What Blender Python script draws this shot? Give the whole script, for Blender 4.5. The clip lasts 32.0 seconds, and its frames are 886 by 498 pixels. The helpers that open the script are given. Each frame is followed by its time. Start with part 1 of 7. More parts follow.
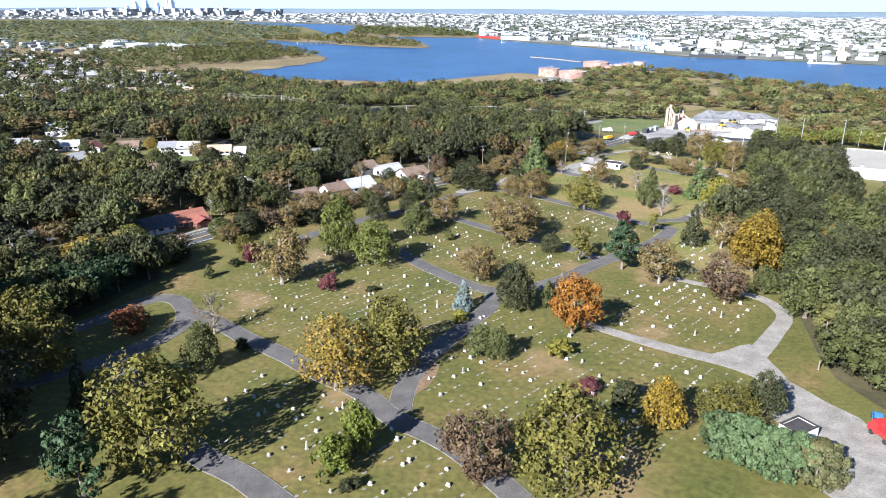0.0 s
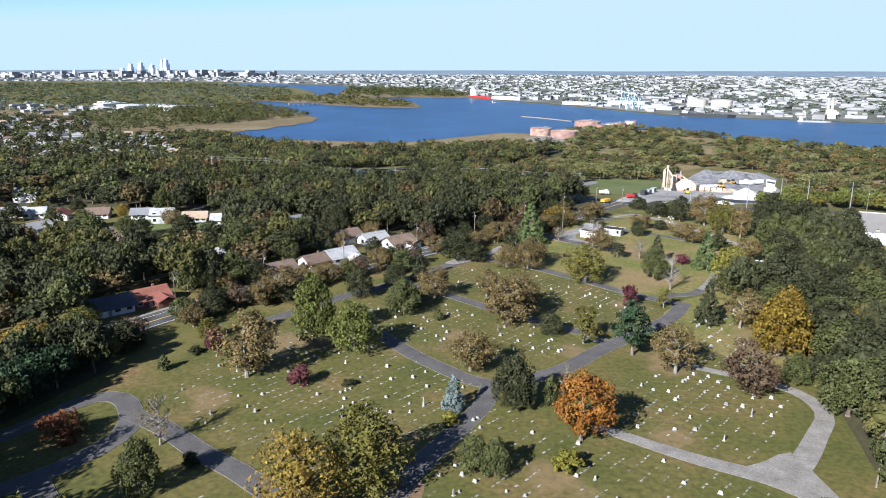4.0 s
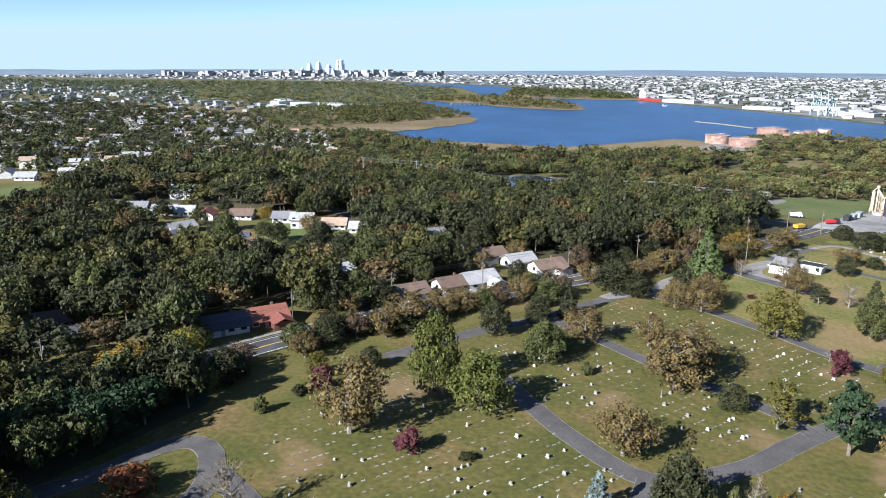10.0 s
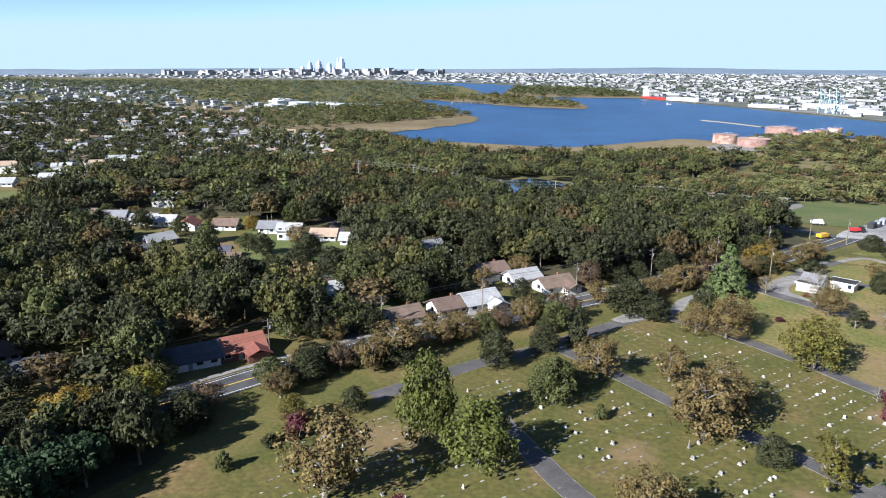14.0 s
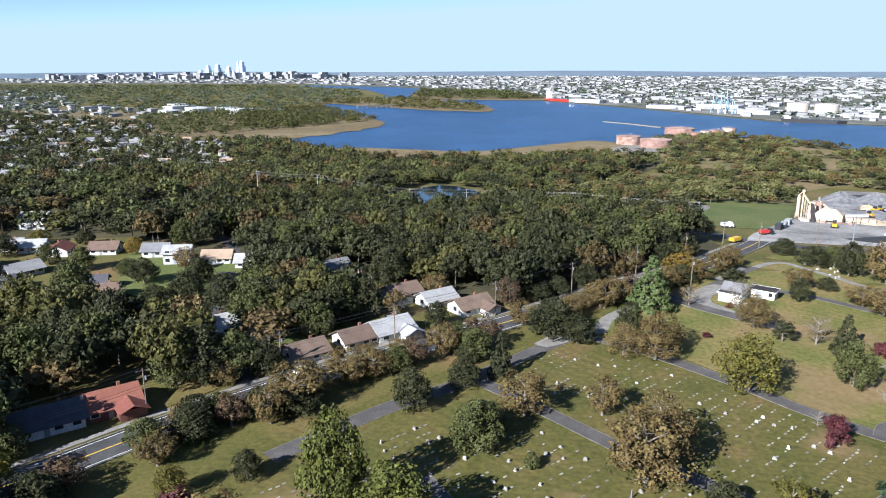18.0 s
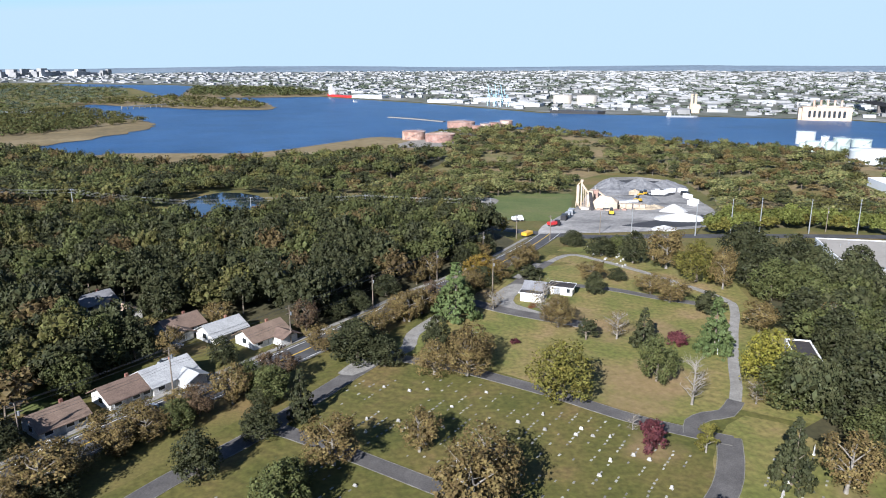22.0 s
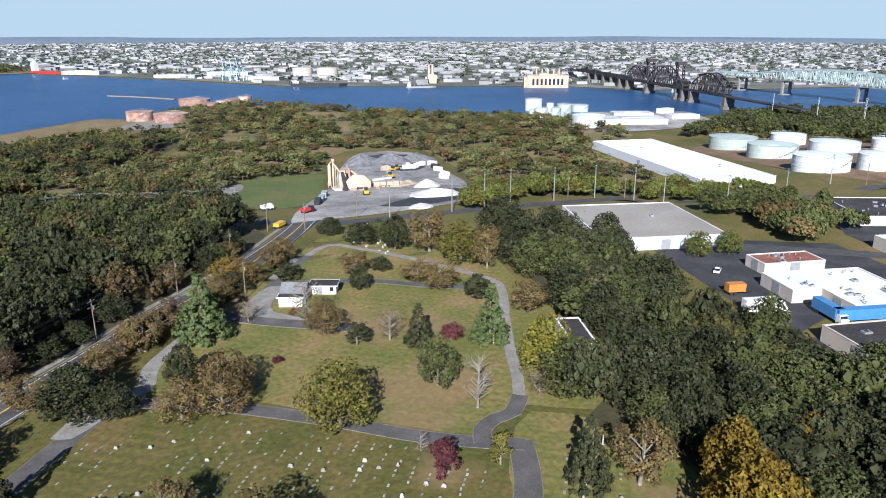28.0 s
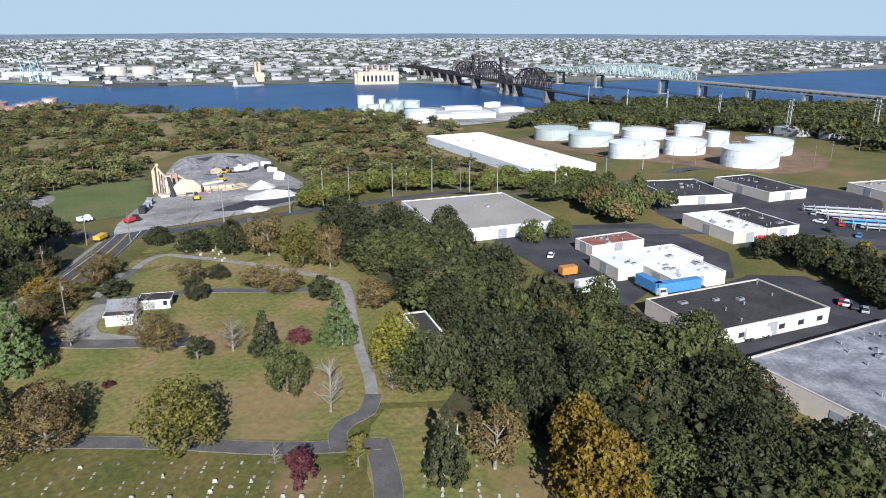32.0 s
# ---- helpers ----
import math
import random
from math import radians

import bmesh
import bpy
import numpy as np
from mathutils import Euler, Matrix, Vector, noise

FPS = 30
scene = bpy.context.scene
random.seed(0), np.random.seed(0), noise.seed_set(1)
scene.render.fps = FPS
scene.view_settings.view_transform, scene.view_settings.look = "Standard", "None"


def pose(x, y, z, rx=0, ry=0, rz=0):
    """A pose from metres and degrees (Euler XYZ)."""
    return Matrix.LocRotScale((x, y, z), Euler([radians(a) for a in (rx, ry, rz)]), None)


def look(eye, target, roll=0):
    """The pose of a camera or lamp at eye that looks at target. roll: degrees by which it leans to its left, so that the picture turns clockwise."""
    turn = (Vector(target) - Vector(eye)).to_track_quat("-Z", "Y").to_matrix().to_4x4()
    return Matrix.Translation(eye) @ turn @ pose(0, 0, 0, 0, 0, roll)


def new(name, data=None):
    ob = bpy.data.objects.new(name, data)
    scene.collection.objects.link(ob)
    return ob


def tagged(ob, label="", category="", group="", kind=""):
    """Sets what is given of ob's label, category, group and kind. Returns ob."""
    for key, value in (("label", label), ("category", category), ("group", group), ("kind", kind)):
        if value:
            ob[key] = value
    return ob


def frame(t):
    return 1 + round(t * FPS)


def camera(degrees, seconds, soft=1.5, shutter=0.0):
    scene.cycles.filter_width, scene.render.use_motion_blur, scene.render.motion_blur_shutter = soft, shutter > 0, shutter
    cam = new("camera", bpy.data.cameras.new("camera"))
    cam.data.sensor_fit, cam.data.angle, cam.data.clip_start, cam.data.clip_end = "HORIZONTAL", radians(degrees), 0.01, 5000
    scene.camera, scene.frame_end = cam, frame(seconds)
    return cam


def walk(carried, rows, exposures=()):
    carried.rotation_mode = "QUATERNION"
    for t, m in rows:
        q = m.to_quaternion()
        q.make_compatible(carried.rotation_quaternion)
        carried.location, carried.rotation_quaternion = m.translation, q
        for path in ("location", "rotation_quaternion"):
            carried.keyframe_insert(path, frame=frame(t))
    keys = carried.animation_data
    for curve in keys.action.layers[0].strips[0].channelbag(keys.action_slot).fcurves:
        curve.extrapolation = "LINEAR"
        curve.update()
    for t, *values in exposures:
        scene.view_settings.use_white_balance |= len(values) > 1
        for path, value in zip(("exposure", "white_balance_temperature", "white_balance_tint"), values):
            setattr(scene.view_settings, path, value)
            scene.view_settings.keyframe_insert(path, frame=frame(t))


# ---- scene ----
cam = camera(63.23, 32.0, 1.0)
# seconds, x, y, z, heading, tilt down, roll
FLIGHT = [
    (0.0, -1.83, -33.49, 70.01, -0.243, 19.125, 0.310),
    (0.5, -1.70, -30.69, 69.91, -0.196, 17.822, 0.342),
    (1.0, -1.57, -27.89, 69.81, -0.151, 16.386, 0.345),
    (1.5, -1.43, -25.11, 69.72, -0.094, 14.898, 0.356),
    (2.0, -1.29, -22.34, 69.65, -0.017, 14.619, 0.321),
    (2.5, -1.13, -19.57, 69.60, 0.067, 14.630, 0.284),
    (3.0, -0.96, -16.80, 69.57, 0.154, 14.633, 0.237),
    (3.5, -0.79, -14.03, 69.55, 0.237, 14.642, 0.170),
    (5.5, -0.15, -2.83, 69.54, 0.536, 14.632, 0.055),
    (6.0, 0.03, 0.01, 69.49, 0.052, 14.565, 0.021),
    (6.5, 0.22, 2.84, 69.40, -0.807, 14.586, -0.041),
    (7.0, 0.40, 5.65, 69.28, -2.165, 14.611, -0.059),
    (7.5, 0.51, 8.45, 69.13, -4.114, 14.625, -0.059),
    (8.0, 0.55, 11.23, 69.02, -6.042, 14.619, -0.001),
    (8.5, 0.50, 14.00, 68.95, -8.000, 14.605, 0.088),
    (9.0, 0.37, 16.77, 68.93, -9.961, 14.555, 0.195),
    (9.5, 0.15, 19.50, 68.91, -11.625, 14.618, 0.256),
    (10.0, -0.13, 22.22, 68.90, -12.441, 14.633, 0.250),
    (10.5, -0.45, 24.90, 68.89, -12.416, 14.685, 0.263),
    (11.0, -0.80, 27.58, 68.88, -12.413, 14.715, 0.269),
    (11.5, -1.16, 30.25, 68.88, -12.446, 14.747, 0.225),
    (12.0, -1.53, 32.93, 68.90, -12.507, 14.774, 0.196),
    (12.5, -1.89, 35.60, 68.93, -12.517, 14.814, 0.146),
    (13.0, -2.26, 38.29, 68.97, -12.560, 14.768, 0.105),
    (13.5, -2.65, 40.95, 69.01, -12.619, 14.772, 0.038),
    (15.5, -4.15, 51.06, 69.18, -12.196, 14.667, -0.017),
    (16.0, -4.52, 53.47, 69.18, -11.414, 14.626, -0.093),
    (16.5, -4.88, 55.84, 69.17, -10.382, 14.611, -0.069),
    (17.0, -5.23, 58.20, 69.17, -9.151, 14.601, -0.040),
    (17.5, -5.57, 60.57, 69.19, -7.501, 14.570, -0.069),
    (18.0, -5.87, 62.97, 69.24, -5.298, 14.550, -0.090),
    (18.5, -6.11, 65.40, 69.32, -2.907, 14.525, -0.085),
    (19.0, -6.29, 67.86, 69.43, -0.574, 14.533, -0.125),
    (19.5, -6.38, 70.31, 69.55, 1.905, 14.523, -0.117),
    (20.0, -6.38, 72.76, 69.65, 4.443, 14.531, -0.123),
    (20.5, -6.27, 75.16, 69.73, 7.015, 14.533, -0.126),
    (21.0, -6.03, 77.51, 69.75, 9.214, 14.550, -0.143),
    (21.5, -5.66, 79.76, 69.72, 10.292, 14.650, -0.152),
    (22.0, -5.21, 81.94, 69.64, 11.512, 14.933, -0.200),
    (22.5, -4.70, 84.05, 69.53, 12.929, 15.376, -0.244),
    (23.0, -4.18, 86.12, 69.41, 14.552, 15.814, -0.347),
    (23.5, -3.63, 88.18, 69.27, 16.058, 16.253, -0.272),
    (24.0, -3.07, 90.22, 69.19, 18.473, 16.612, -0.247),
    (24.5, -2.49, 92.23, 69.19, 21.230, 16.829, -0.302),
    (25.0, -1.87, 94.18, 69.24, 23.176, 16.928, -0.343),
    (25.5, -1.22, 96.03, 69.33, 24.554, 16.977, -0.304),
    (27.5, 1.59, 102.20, 69.83, 30.046, 17.083, -0.182),
    (28.0, 2.02, 103.04, 69.77, 31.583, 17.115, -0.046),
    (28.5, 2.30, 103.61, 69.64, 33.104, 17.203, -0.004),
    (29.0, 2.46, 103.97, 69.50, 34.594, 17.287, 0.018),
    (29.5, 2.53, 104.18, 69.40, 36.083, 17.299, 0.050),
    (30.0, 2.55, 104.28, 69.37, 37.590, 17.350, 0.125),
    (30.5, 2.54, 104.31, 69.39, 39.283, 17.346, 0.113),
    (31.0, 2.49, 104.29, 69.47, 41.085, 17.361, 0.111),
    (31.5, 2.45, 104.24, 69.59, 42.924, 17.353, 0.108),
    (32.0, 2.40, 104.19, 69.73, 44.749, 17.353, 0.119),
]
walk(cam, [(t, pose(x, y, z, 90 - tilt, 0, -head) @ pose(0, 0, 0, 0, 0, roll)) for t, x, y, z, head, tilt, roll in FLIGHT],
     exposures=((0, 1.82, 5750, 11), (1.2, 1.51, 5750, 11), (2, 1.36, 5750, 11), (6, 1.29, 5750, 11), (13, 1.34, 5750, 11), (19, 1.28, 5750, 11), (23, 1.18, 5750, 11), (28, 1.00, 5750, 11), (32, 0.92, 5750, 11)))

# ---- light ----
SUN_AZ, SUN_EL = radians(217), radians(30)      # from +y towards +x
world = bpy.data.worlds.new("sky")
scene.world = world
world.use_nodes = True
wn = world.node_tree
sky = wn.nodes.new("ShaderNodeTexSky")
sky.sky_type, sky.sun_disc = "NISHITA", False
sky.sun_elevation, sky.sun_rotation = SUN_EL, SUN_AZ
sky.air_density, sky.dust_density, sky.ozone_density, sky.altitude = 0.62, 0.0, 2.0, 80
wn.nodes["Background"].inputs[1].default_value = 0.043
glow, clear = wn.nodes.new("ShaderNodeMix"), wn.nodes.new("ShaderNodeMix")
glow.data_type = clear.data_type = "RGBA"
glow.blend_type, clear.blend_type = "MULTIPLY", "DARKEN"       # a bright clear sky, never brighter than its pale blue rim
glow.inputs[0].default_value = clear.inputs[0].default_value = 1.0
glow.inputs[7].default_value, clear.inputs[7].default_value = (1.4, 1.4, 1.4, 1), (6.3, 8.0, 8.8, 1)
wn.links.new(sky.outputs[0], glow.inputs[6]), wn.links.new(glow.outputs[2], clear.inputs[6]), wn.links.new(clear.outputs[2], wn.nodes["Background"].inputs[0])
sun = new("sun", bpy.data.lights.new("sun", "SUN"))
sun.data.energy, sun.data.angle, sun.data.color = 5.0, radians(0.55), (1.0, 0.94, 0.86)
sun.matrix_world = look((0, 0, 300), (-math.sin(SUN_AZ) * math.cos(SUN_EL) * 100, -math.cos(SUN_AZ) * math.cos(SUN_EL) * 100, 300 - math.sin(SUN_EL) * 100))


# ---- materials ----
def material(name, colors, scale=1.0, detail=6.0, rough=0.85, bump=0.0, metal=0.0, fine=None, spread=0.0, island=0.0, spec=0.3, trans=0.0, amp=0.22):
    """A surface: a noise runs through the colours, a finer one darkens and lightens them; spread varies object by object, island piece by piece."""
    m = bpy.data.materials.new(name)
    m.use_nodes = True
    nt = m.node_tree
    b = nt.nodes["Principled BSDF"]
    b.inputs["Roughness"].default_value, b.inputs["Metallic"].default_value = rough, metal
    b.inputs["Specular IOR Level"].default_value = spec
    geo = nt.nodes.new("ShaderNodeNewGeometry")
    n1 = nt.nodes.new("ShaderNodeTexNoise")
    n1.inputs["Scale"].default_value, n1.inputs["Detail"].default_value = scale, detail
    n1.inputs["Roughness"].default_value = 0.62
    nt.links.new(geo.outputs["Position"], n1.inputs["Vector"])
    ramp = nt.nodes.new("ShaderNodeValToRGB")
    e = ramp.color_ramp.elements
    k = len(colors)
    e[0].position, e[1].position = 0.32, 0.68
    e[0].color, e[1].color = (*colors[0], 1), (*colors[-1], 1)
    for i in range(1, k - 1):
        ramp.color_ramp.elements.new(0.32 + 0.36 * i / (k - 1)).color = (*colors[i], 1)
    nt.links.new(n1.outputs["Fac"], ramp.inputs["Fac"])
    n2 = nt.nodes.new("ShaderNodeTexNoise")
    n2.inputs["Scale"].default_value, n2.inputs["Detail"].default_value = fine or scale * 9, 5
    nt.links.new(geo.outputs["Position"], n2.inputs["Vector"])
    hsv = nt.nodes.new("ShaderNodeHueSaturation")
    nt.links.new(ramp.outputs["Color"], hsv.inputs["Color"])
    val = nt.nodes.new("ShaderNodeMapRange")
    val.inputs["From Min"].default_value, val.inputs["From Max"].default_value = 0.3, 0.7
    val.inputs["To Min"].default_value, val.inputs["To Max"].default_value = 1 - amp, 1 + amp
    nt.links.new(n2.outputs["Fac"], val.inputs["Value"])
    value = val.outputs["Result"]
    for amount, source in ((spread, nt.nodes.new("ShaderNodeObjectInfo").outputs["Random"]), (island, geo.outputs["Random Per Island"])):
        if amount:
            r = nt.nodes.new("ShaderNodeMapRange")
            r.inputs["To Min"].default_value, r.inputs["To Max"].default_value = 1 - amount, 1 + amount
            nt.links.new(source, r.inputs["Value"])
            mul = nt.nodes.new("ShaderNodeMath")
            mul.operation = "MULTIPLY"
            nt.links.new(value, mul.inputs[0]), nt.links.new(r.outputs["Result"], mul.inputs[1])
            value = mul.outputs[0]
            h = nt.nodes.new("ShaderNodeMapRange")
            h.inputs["To Min"].default_value, h.inputs["To Max"].default_value = 0.5 - 0.04 * amount, 0.5 + 0.04 * amount
            nt.links.new(source, h.inputs["Value"]), nt.links.new(h.outputs["Result"], hsv.inputs["Hue"])
    if trans:
        tint = nt.nodes.new("ShaderNodeAttribute")
        tint.attribute_name = "tint"
        up = nt.nodes.new("ShaderNodeMath")
        up.operation = "MULTIPLY_ADD"
        nt.links.new(tint.outputs["Fac"], up.inputs[0]), nt.links.new(value, up.inputs[1]), nt.links.new(value, up.inputs[2])
        value = up.outputs[0]
    nt.links.new(value, hsv.inputs["Value"])
    nt.links.new(hsv.outputs["Color"], b.inputs["Base Color"])
    if bump:
        bp = nt.nodes.new("ShaderNodeBump")
        bp.inputs["Strength"].default_value, bp.inputs["Distance"].default_value = 0.6, bump
        nt.links.new(n2.outputs["Fac"], bp.inputs["Height"]), nt.links.new(bp.outputs["Normal"], b.inputs["Normal"])
    if trans:
        t = nt.nodes.new("ShaderNodeBsdfTranslucent")
        mix = nt.nodes.new("ShaderNodeMixShader")
        mix.inputs[0].default_value = trans
        nt.links.new(hsv.outputs["Color"], t.inputs["Color"])
        nt.links.new(b.outputs[0], mix.inputs[1]), nt.links.new(t.outputs[0], mix.inputs[2])
        nt.links.new(mix.outputs[0], nt.nodes["Material Output"].inputs["Surface"])
    return m


def leaf(name, a, b, c):
    return material("leaf_" + name, [a, b, c], 0.35, 3, 0.6, fine=1.1, spread=0.14, island=0.30, spec=0.12, trans=0.12)


LEAF = {
    "green": leaf("green", (0.049, 0.056, 0.020), (0.068, 0.075, 0.026), (0.088, 0.092, 0.033)),
    "dark": leaf("dark", (0.029, 0.033, 0.016), (0.040, 0.043, 0.019), (0.054, 0.055, 0.025)),
    "olive": leaf("olive", (0.070, 0.067, 0.016), (0.099, 0.090, 0.021), (0.130, 0.111, 0.026)),
    "gold": leaf("gold", (0.114, 0.076, 0.012), (0.158, 0.106, 0.016), (0.207, 0.139, 0.021)),
    "gold2": leaf("gold2", (0.114, 0.084, 0.018), (0.167, 0.114, 0.022), (0.220, 0.141, 0.031)),
    "yellow": leaf("yellow", (0.101, 0.099, 0.018), (0.139, 0.128, 0.022), (0.172, 0.151, 0.026)),
    "orange": leaf("orange", (0.167, 0.069, 0.014), (0.229, 0.095, 0.018), (0.273, 0.123, 0.025)),
    "brown": leaf("brown", (0.086, 0.063, 0.026), (0.128, 0.093, 0.037), (0.163, 0.123, 0.048)),
    "browndk": leaf("browndk", (0.062, 0.041, 0.026), (0.090, 0.060, 0.035), (0.119, 0.081, 0.044)),
    "rust": leaf("rust", (0.097, 0.037, 0.018), (0.136, 0.053, 0.023), (0.158, 0.075, 0.031)),
    "red": leaf("red", (0.066, 0.019, 0.025), (0.097, 0.032, 0.035), (0.123, 0.048, 0.048)),
    "pine": leaf("pine", (0.023, 0.040, 0.018), (0.033, 0.055, 0.025), (0.048, 0.070, 0.032)),
    "fir": leaf("fir", (0.060, 0.082, 0.030), (0.082, 0.108, 0.038), (0.106, 0.132, 0.048)),
    "blue": leaf("blue", (0.088, 0.119, 0.114), (0.123, 0.158, 0.150), (0.158, 0.194, 0.185)),
    "hedge": leaf("hedge", (0.055, 0.081, 0.035), (0.075, 0.106, 0.046), (0.097, 0.132, 0.058)),
    "yellowgreen": leaf("yellowgreen", (0.057, 0.075, 0.012), (0.084, 0.101, 0.016), (0.114, 0.128, 0.022)),
    "brownhedge": leaf("brownhedge", (0.070, 0.075, 0.031), (0.092, 0.092, 0.040), (0.119, 0.110, 0.048)),
    "lime": leaf("lime", (0.066, 0.076, 0.019), (0.090, 0.099, 0.024), (0.114, 0.121, 0.030)),
    "moss": leaf("moss", (0.055, 0.055, 0.018), (0.075, 0.072, 0.024), (0.099, 0.089, 0.030)),
    "russet": leaf("russet", (0.070, 0.051, 0.023), (0.095, 0.069, 0.030), (0.123, 0.088, 0.039)),
    "scrub": leaf("scrub", (0.088, 0.101, 0.040), (0.128, 0.128, 0.048), (0.176, 0.154, 0.062)),
}
BARK = material("bark", [(0.079, 0.062, 0.044), (0.141, 0.114, 0.088), (0.220, 0.194, 0.158)], 1.2, fine=9, rough=0.95, bump=0.05)
PALE_BARK = material("pale_bark", [(0.132, 0.114, 0.097), (0.194, 0.176, 0.150), (0.264, 0.238, 0.202)], 1.2, fine=9, rough=0.95, bump=0.05)
GRASS = material("grass", [(0.066, 0.070, 0.016), (0.092, 0.088, 0.021), (0.124, 0.100, 0.031), (0.160, 0.110, 0.044)], 0.03, 9, 0.95, fine=1.3, bump=0.05)
LAWN = material("lawn", [(0.062, 0.066, 0.013), (0.080, 0.078, 0.017), (0.104, 0.088, 0.024), (0.145, 0.100, 0.040)], 0.06, 12, 0.95, fine=0.9, bump=0.05, amp=0.3)
DRYLAWN = material("dry_lawn", [(0.092, 0.104, 0.022), (0.122, 0.122, 0.031), (0.168, 0.138, 0.046), (0.225, 0.155, 0.078)], 0.05, 12, 0.95, fine=0.9, bump=0.05, amp=0.3)
FIELD = material("field_grass", [(0.072, 0.098, 0.024), (0.098, 0.118, 0.032), (0.135, 0.130, 0.045)], 0.03, 8, 0.95, fine=0.8)
SOIL = material("bare_soil", [(0.114, 0.075, 0.044), (0.167, 0.110, 0.062), (0.211, 0.141, 0.079)], 0.12, 9, 0.95, fine=1.2, bump=0.04)
# dark soil and leaf litter, toned down further to deepen the trees' shade
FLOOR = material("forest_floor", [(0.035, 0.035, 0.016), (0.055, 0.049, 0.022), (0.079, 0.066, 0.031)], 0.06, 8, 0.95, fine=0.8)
MARSH = material("marsh_reed", [(0.106, 0.084, 0.040), (0.158, 0.119, 0.057), (0.194, 0.154, 0.084)], 0.012, 8, 0.95, fine=0.15)
ASPHALT = material("asphalt", [(0.048, 0.048, 0.049), (0.064, 0.063, 0.064), (0.084, 0.083, 0.083)], 0.25, 7, 0.9, fine=5, bump=0.01)
PATHWAY = material("worn_path_asphalt", [(0.067, 0.062, 0.060), (0.088, 0.082, 0.077), (0.114, 0.106, 0.100)], 0.2, 8, 0.92, fine=4, bump=0.01)
LOT = material("lot_asphalt", [(0.028, 0.028, 0.032), (0.040, 0.040, 0.044), (0.062, 0.062, 0.063)], 0.09, 7, 0.9, fine=2)
GRAVEL = material("gravel", [(0.155, 0.142, 0.122), (0.205, 0.188, 0.164), (0.255, 0.238, 0.212)], 0.3, 8, 0.95, fine=3, bump=0.02)
CONCRETE = material("concrete", [(0.165, 0.155, 0.138), (0.215, 0.203, 0.183), (0.275, 0.262, 0.24)], 0.3, 7, 0.9, fine=3)
STONE = material("headstone_granite", [(0.190, 0.182, 0.167), (0.317, 0.308, 0.282), (0.440, 0.422, 0.387)], 0.6, 6, 0.75, fine=6, spread=0.4)
MARKER = material("flat_marker_stone", [(0.150, 0.145, 0.114), (0.220, 0.211, 0.176), (0.317, 0.308, 0.273)], 0.25, 6, 0.85, fine=2, island=0.4)
WHITE = material("white_sheet", [(0.62, 0.62, 0.61), (0.67, 0.67, 0.66), (0.71, 0.71, 0.70)], 0.05, 6, 0.7, fine=0.2, amp=0.07)
ROOFGREY = material("grey_membrane", [(0.245, 0.225, 0.195), (0.275, 0.253, 0.222), (0.305, 0.283, 0.25)], 0.06, 7, 0.85, fine=0.7, amp=0.07)
ROOFDARK = material("dark_bitumen", [(0.025, 0.023, 0.023), (0.037, 0.033, 0.033), (0.053, 0.048, 0.047)], 0.1, 7, 0.9, fine=1.2)
WALLWHITE = material("painted_block", [(0.440, 0.396, 0.339), (0.466, 0.422, 0.365), (0.493, 0.449, 0.392)], 0.15, 6, 0.85, fine=0.4, spread=0.1, amp=0.07)
BRICK = material("red_brick", [(0.141, 0.066, 0.048), (0.185, 0.088, 0.062), (0.229, 0.114, 0.079)], 0.5, 6, 0.9, fine=8, spread=0.2)
GLASS = material("dark_glass", [(0.02, 0.025, 0.03), (0.03, 0.035, 0.04)], 0.5, 2, 0.12, spec=0.6)
SHINGLE = [material("shingle_" + n, [tuple(v * 0.82 for v in c), c, tuple(min(v * 1.15, 0.8) for v in c)], 0.4, 6, 0.9, fine=4, spread=0.15)
           for n, c in (("pale", (0.30, 0.30, 0.295)), ("brown", (0.15, 0.105, 0.08)), ("grey", (0.20, 0.20, 0.21)), ("red", (0.20, 0.075, 0.055)), ("tan", (0.30, 0.22, 0.16)), ("dark", (0.075, 0.075, 0.085)))]
SIDING = material("house_siding", [(0.46, 0.45, 0.42), (0.56, 0.55, 0.52), (0.64, 0.63, 0.60)], 0.3, 5, 0.8, fine=3, spread=0.3)
STEEL = material("galvanised_steel", [(0.334, 0.343, 0.352), (0.405, 0.414, 0.422)], 0.4, 5, 0.5, metal=0.6)
POLEWOOD = material("pole_wood", [(0.141, 0.114, 0.088), (0.211, 0.176, 0.141)], 0.8, 5, 0.95)
TANKPINK = material("rusty_pink_tank", [(0.21, 0.115, 0.085), (0.32, 0.20, 0.16), (0.46, 0.36, 0.31)], 0.09, 7, 0.8, fine=0.4, spread=0.25)
TANKWHITE = material("white_tank", [(0.50, 0.53, 0.53), (0.60, 0.63, 0.63), (0.68, 0.70, 0.70)], 0.04, 6, 0.6, fine=0.4, spread=0.08, amp=0.07)
TANKGREEN = material("pale_green_tank", [(0.299, 0.361, 0.326), (0.370, 0.431, 0.396), (0.431, 0.484, 0.449)], 0.04, 6, 0.6, fine=0.4, spread=0.15, amp=0.07)
RUSTSTEEL = material("dark_bridge_steel", [(0.031, 0.028, 0.031), (0.048, 0.044, 0.046)], 0.05, 5, 0.7)
PALESTEEL = material("pale_green_bridge_steel", [(0.317, 0.405, 0.387), (0.387, 0.475, 0.458)], 0.05, 5, 0.6)
CITY = material("far_city_wall", [(0.176, 0.172, 0.167), (0.273, 0.273, 0.273), (0.370, 0.374, 0.378)], 0.006, 4, 0.8, fine=0.05, island=0.22)
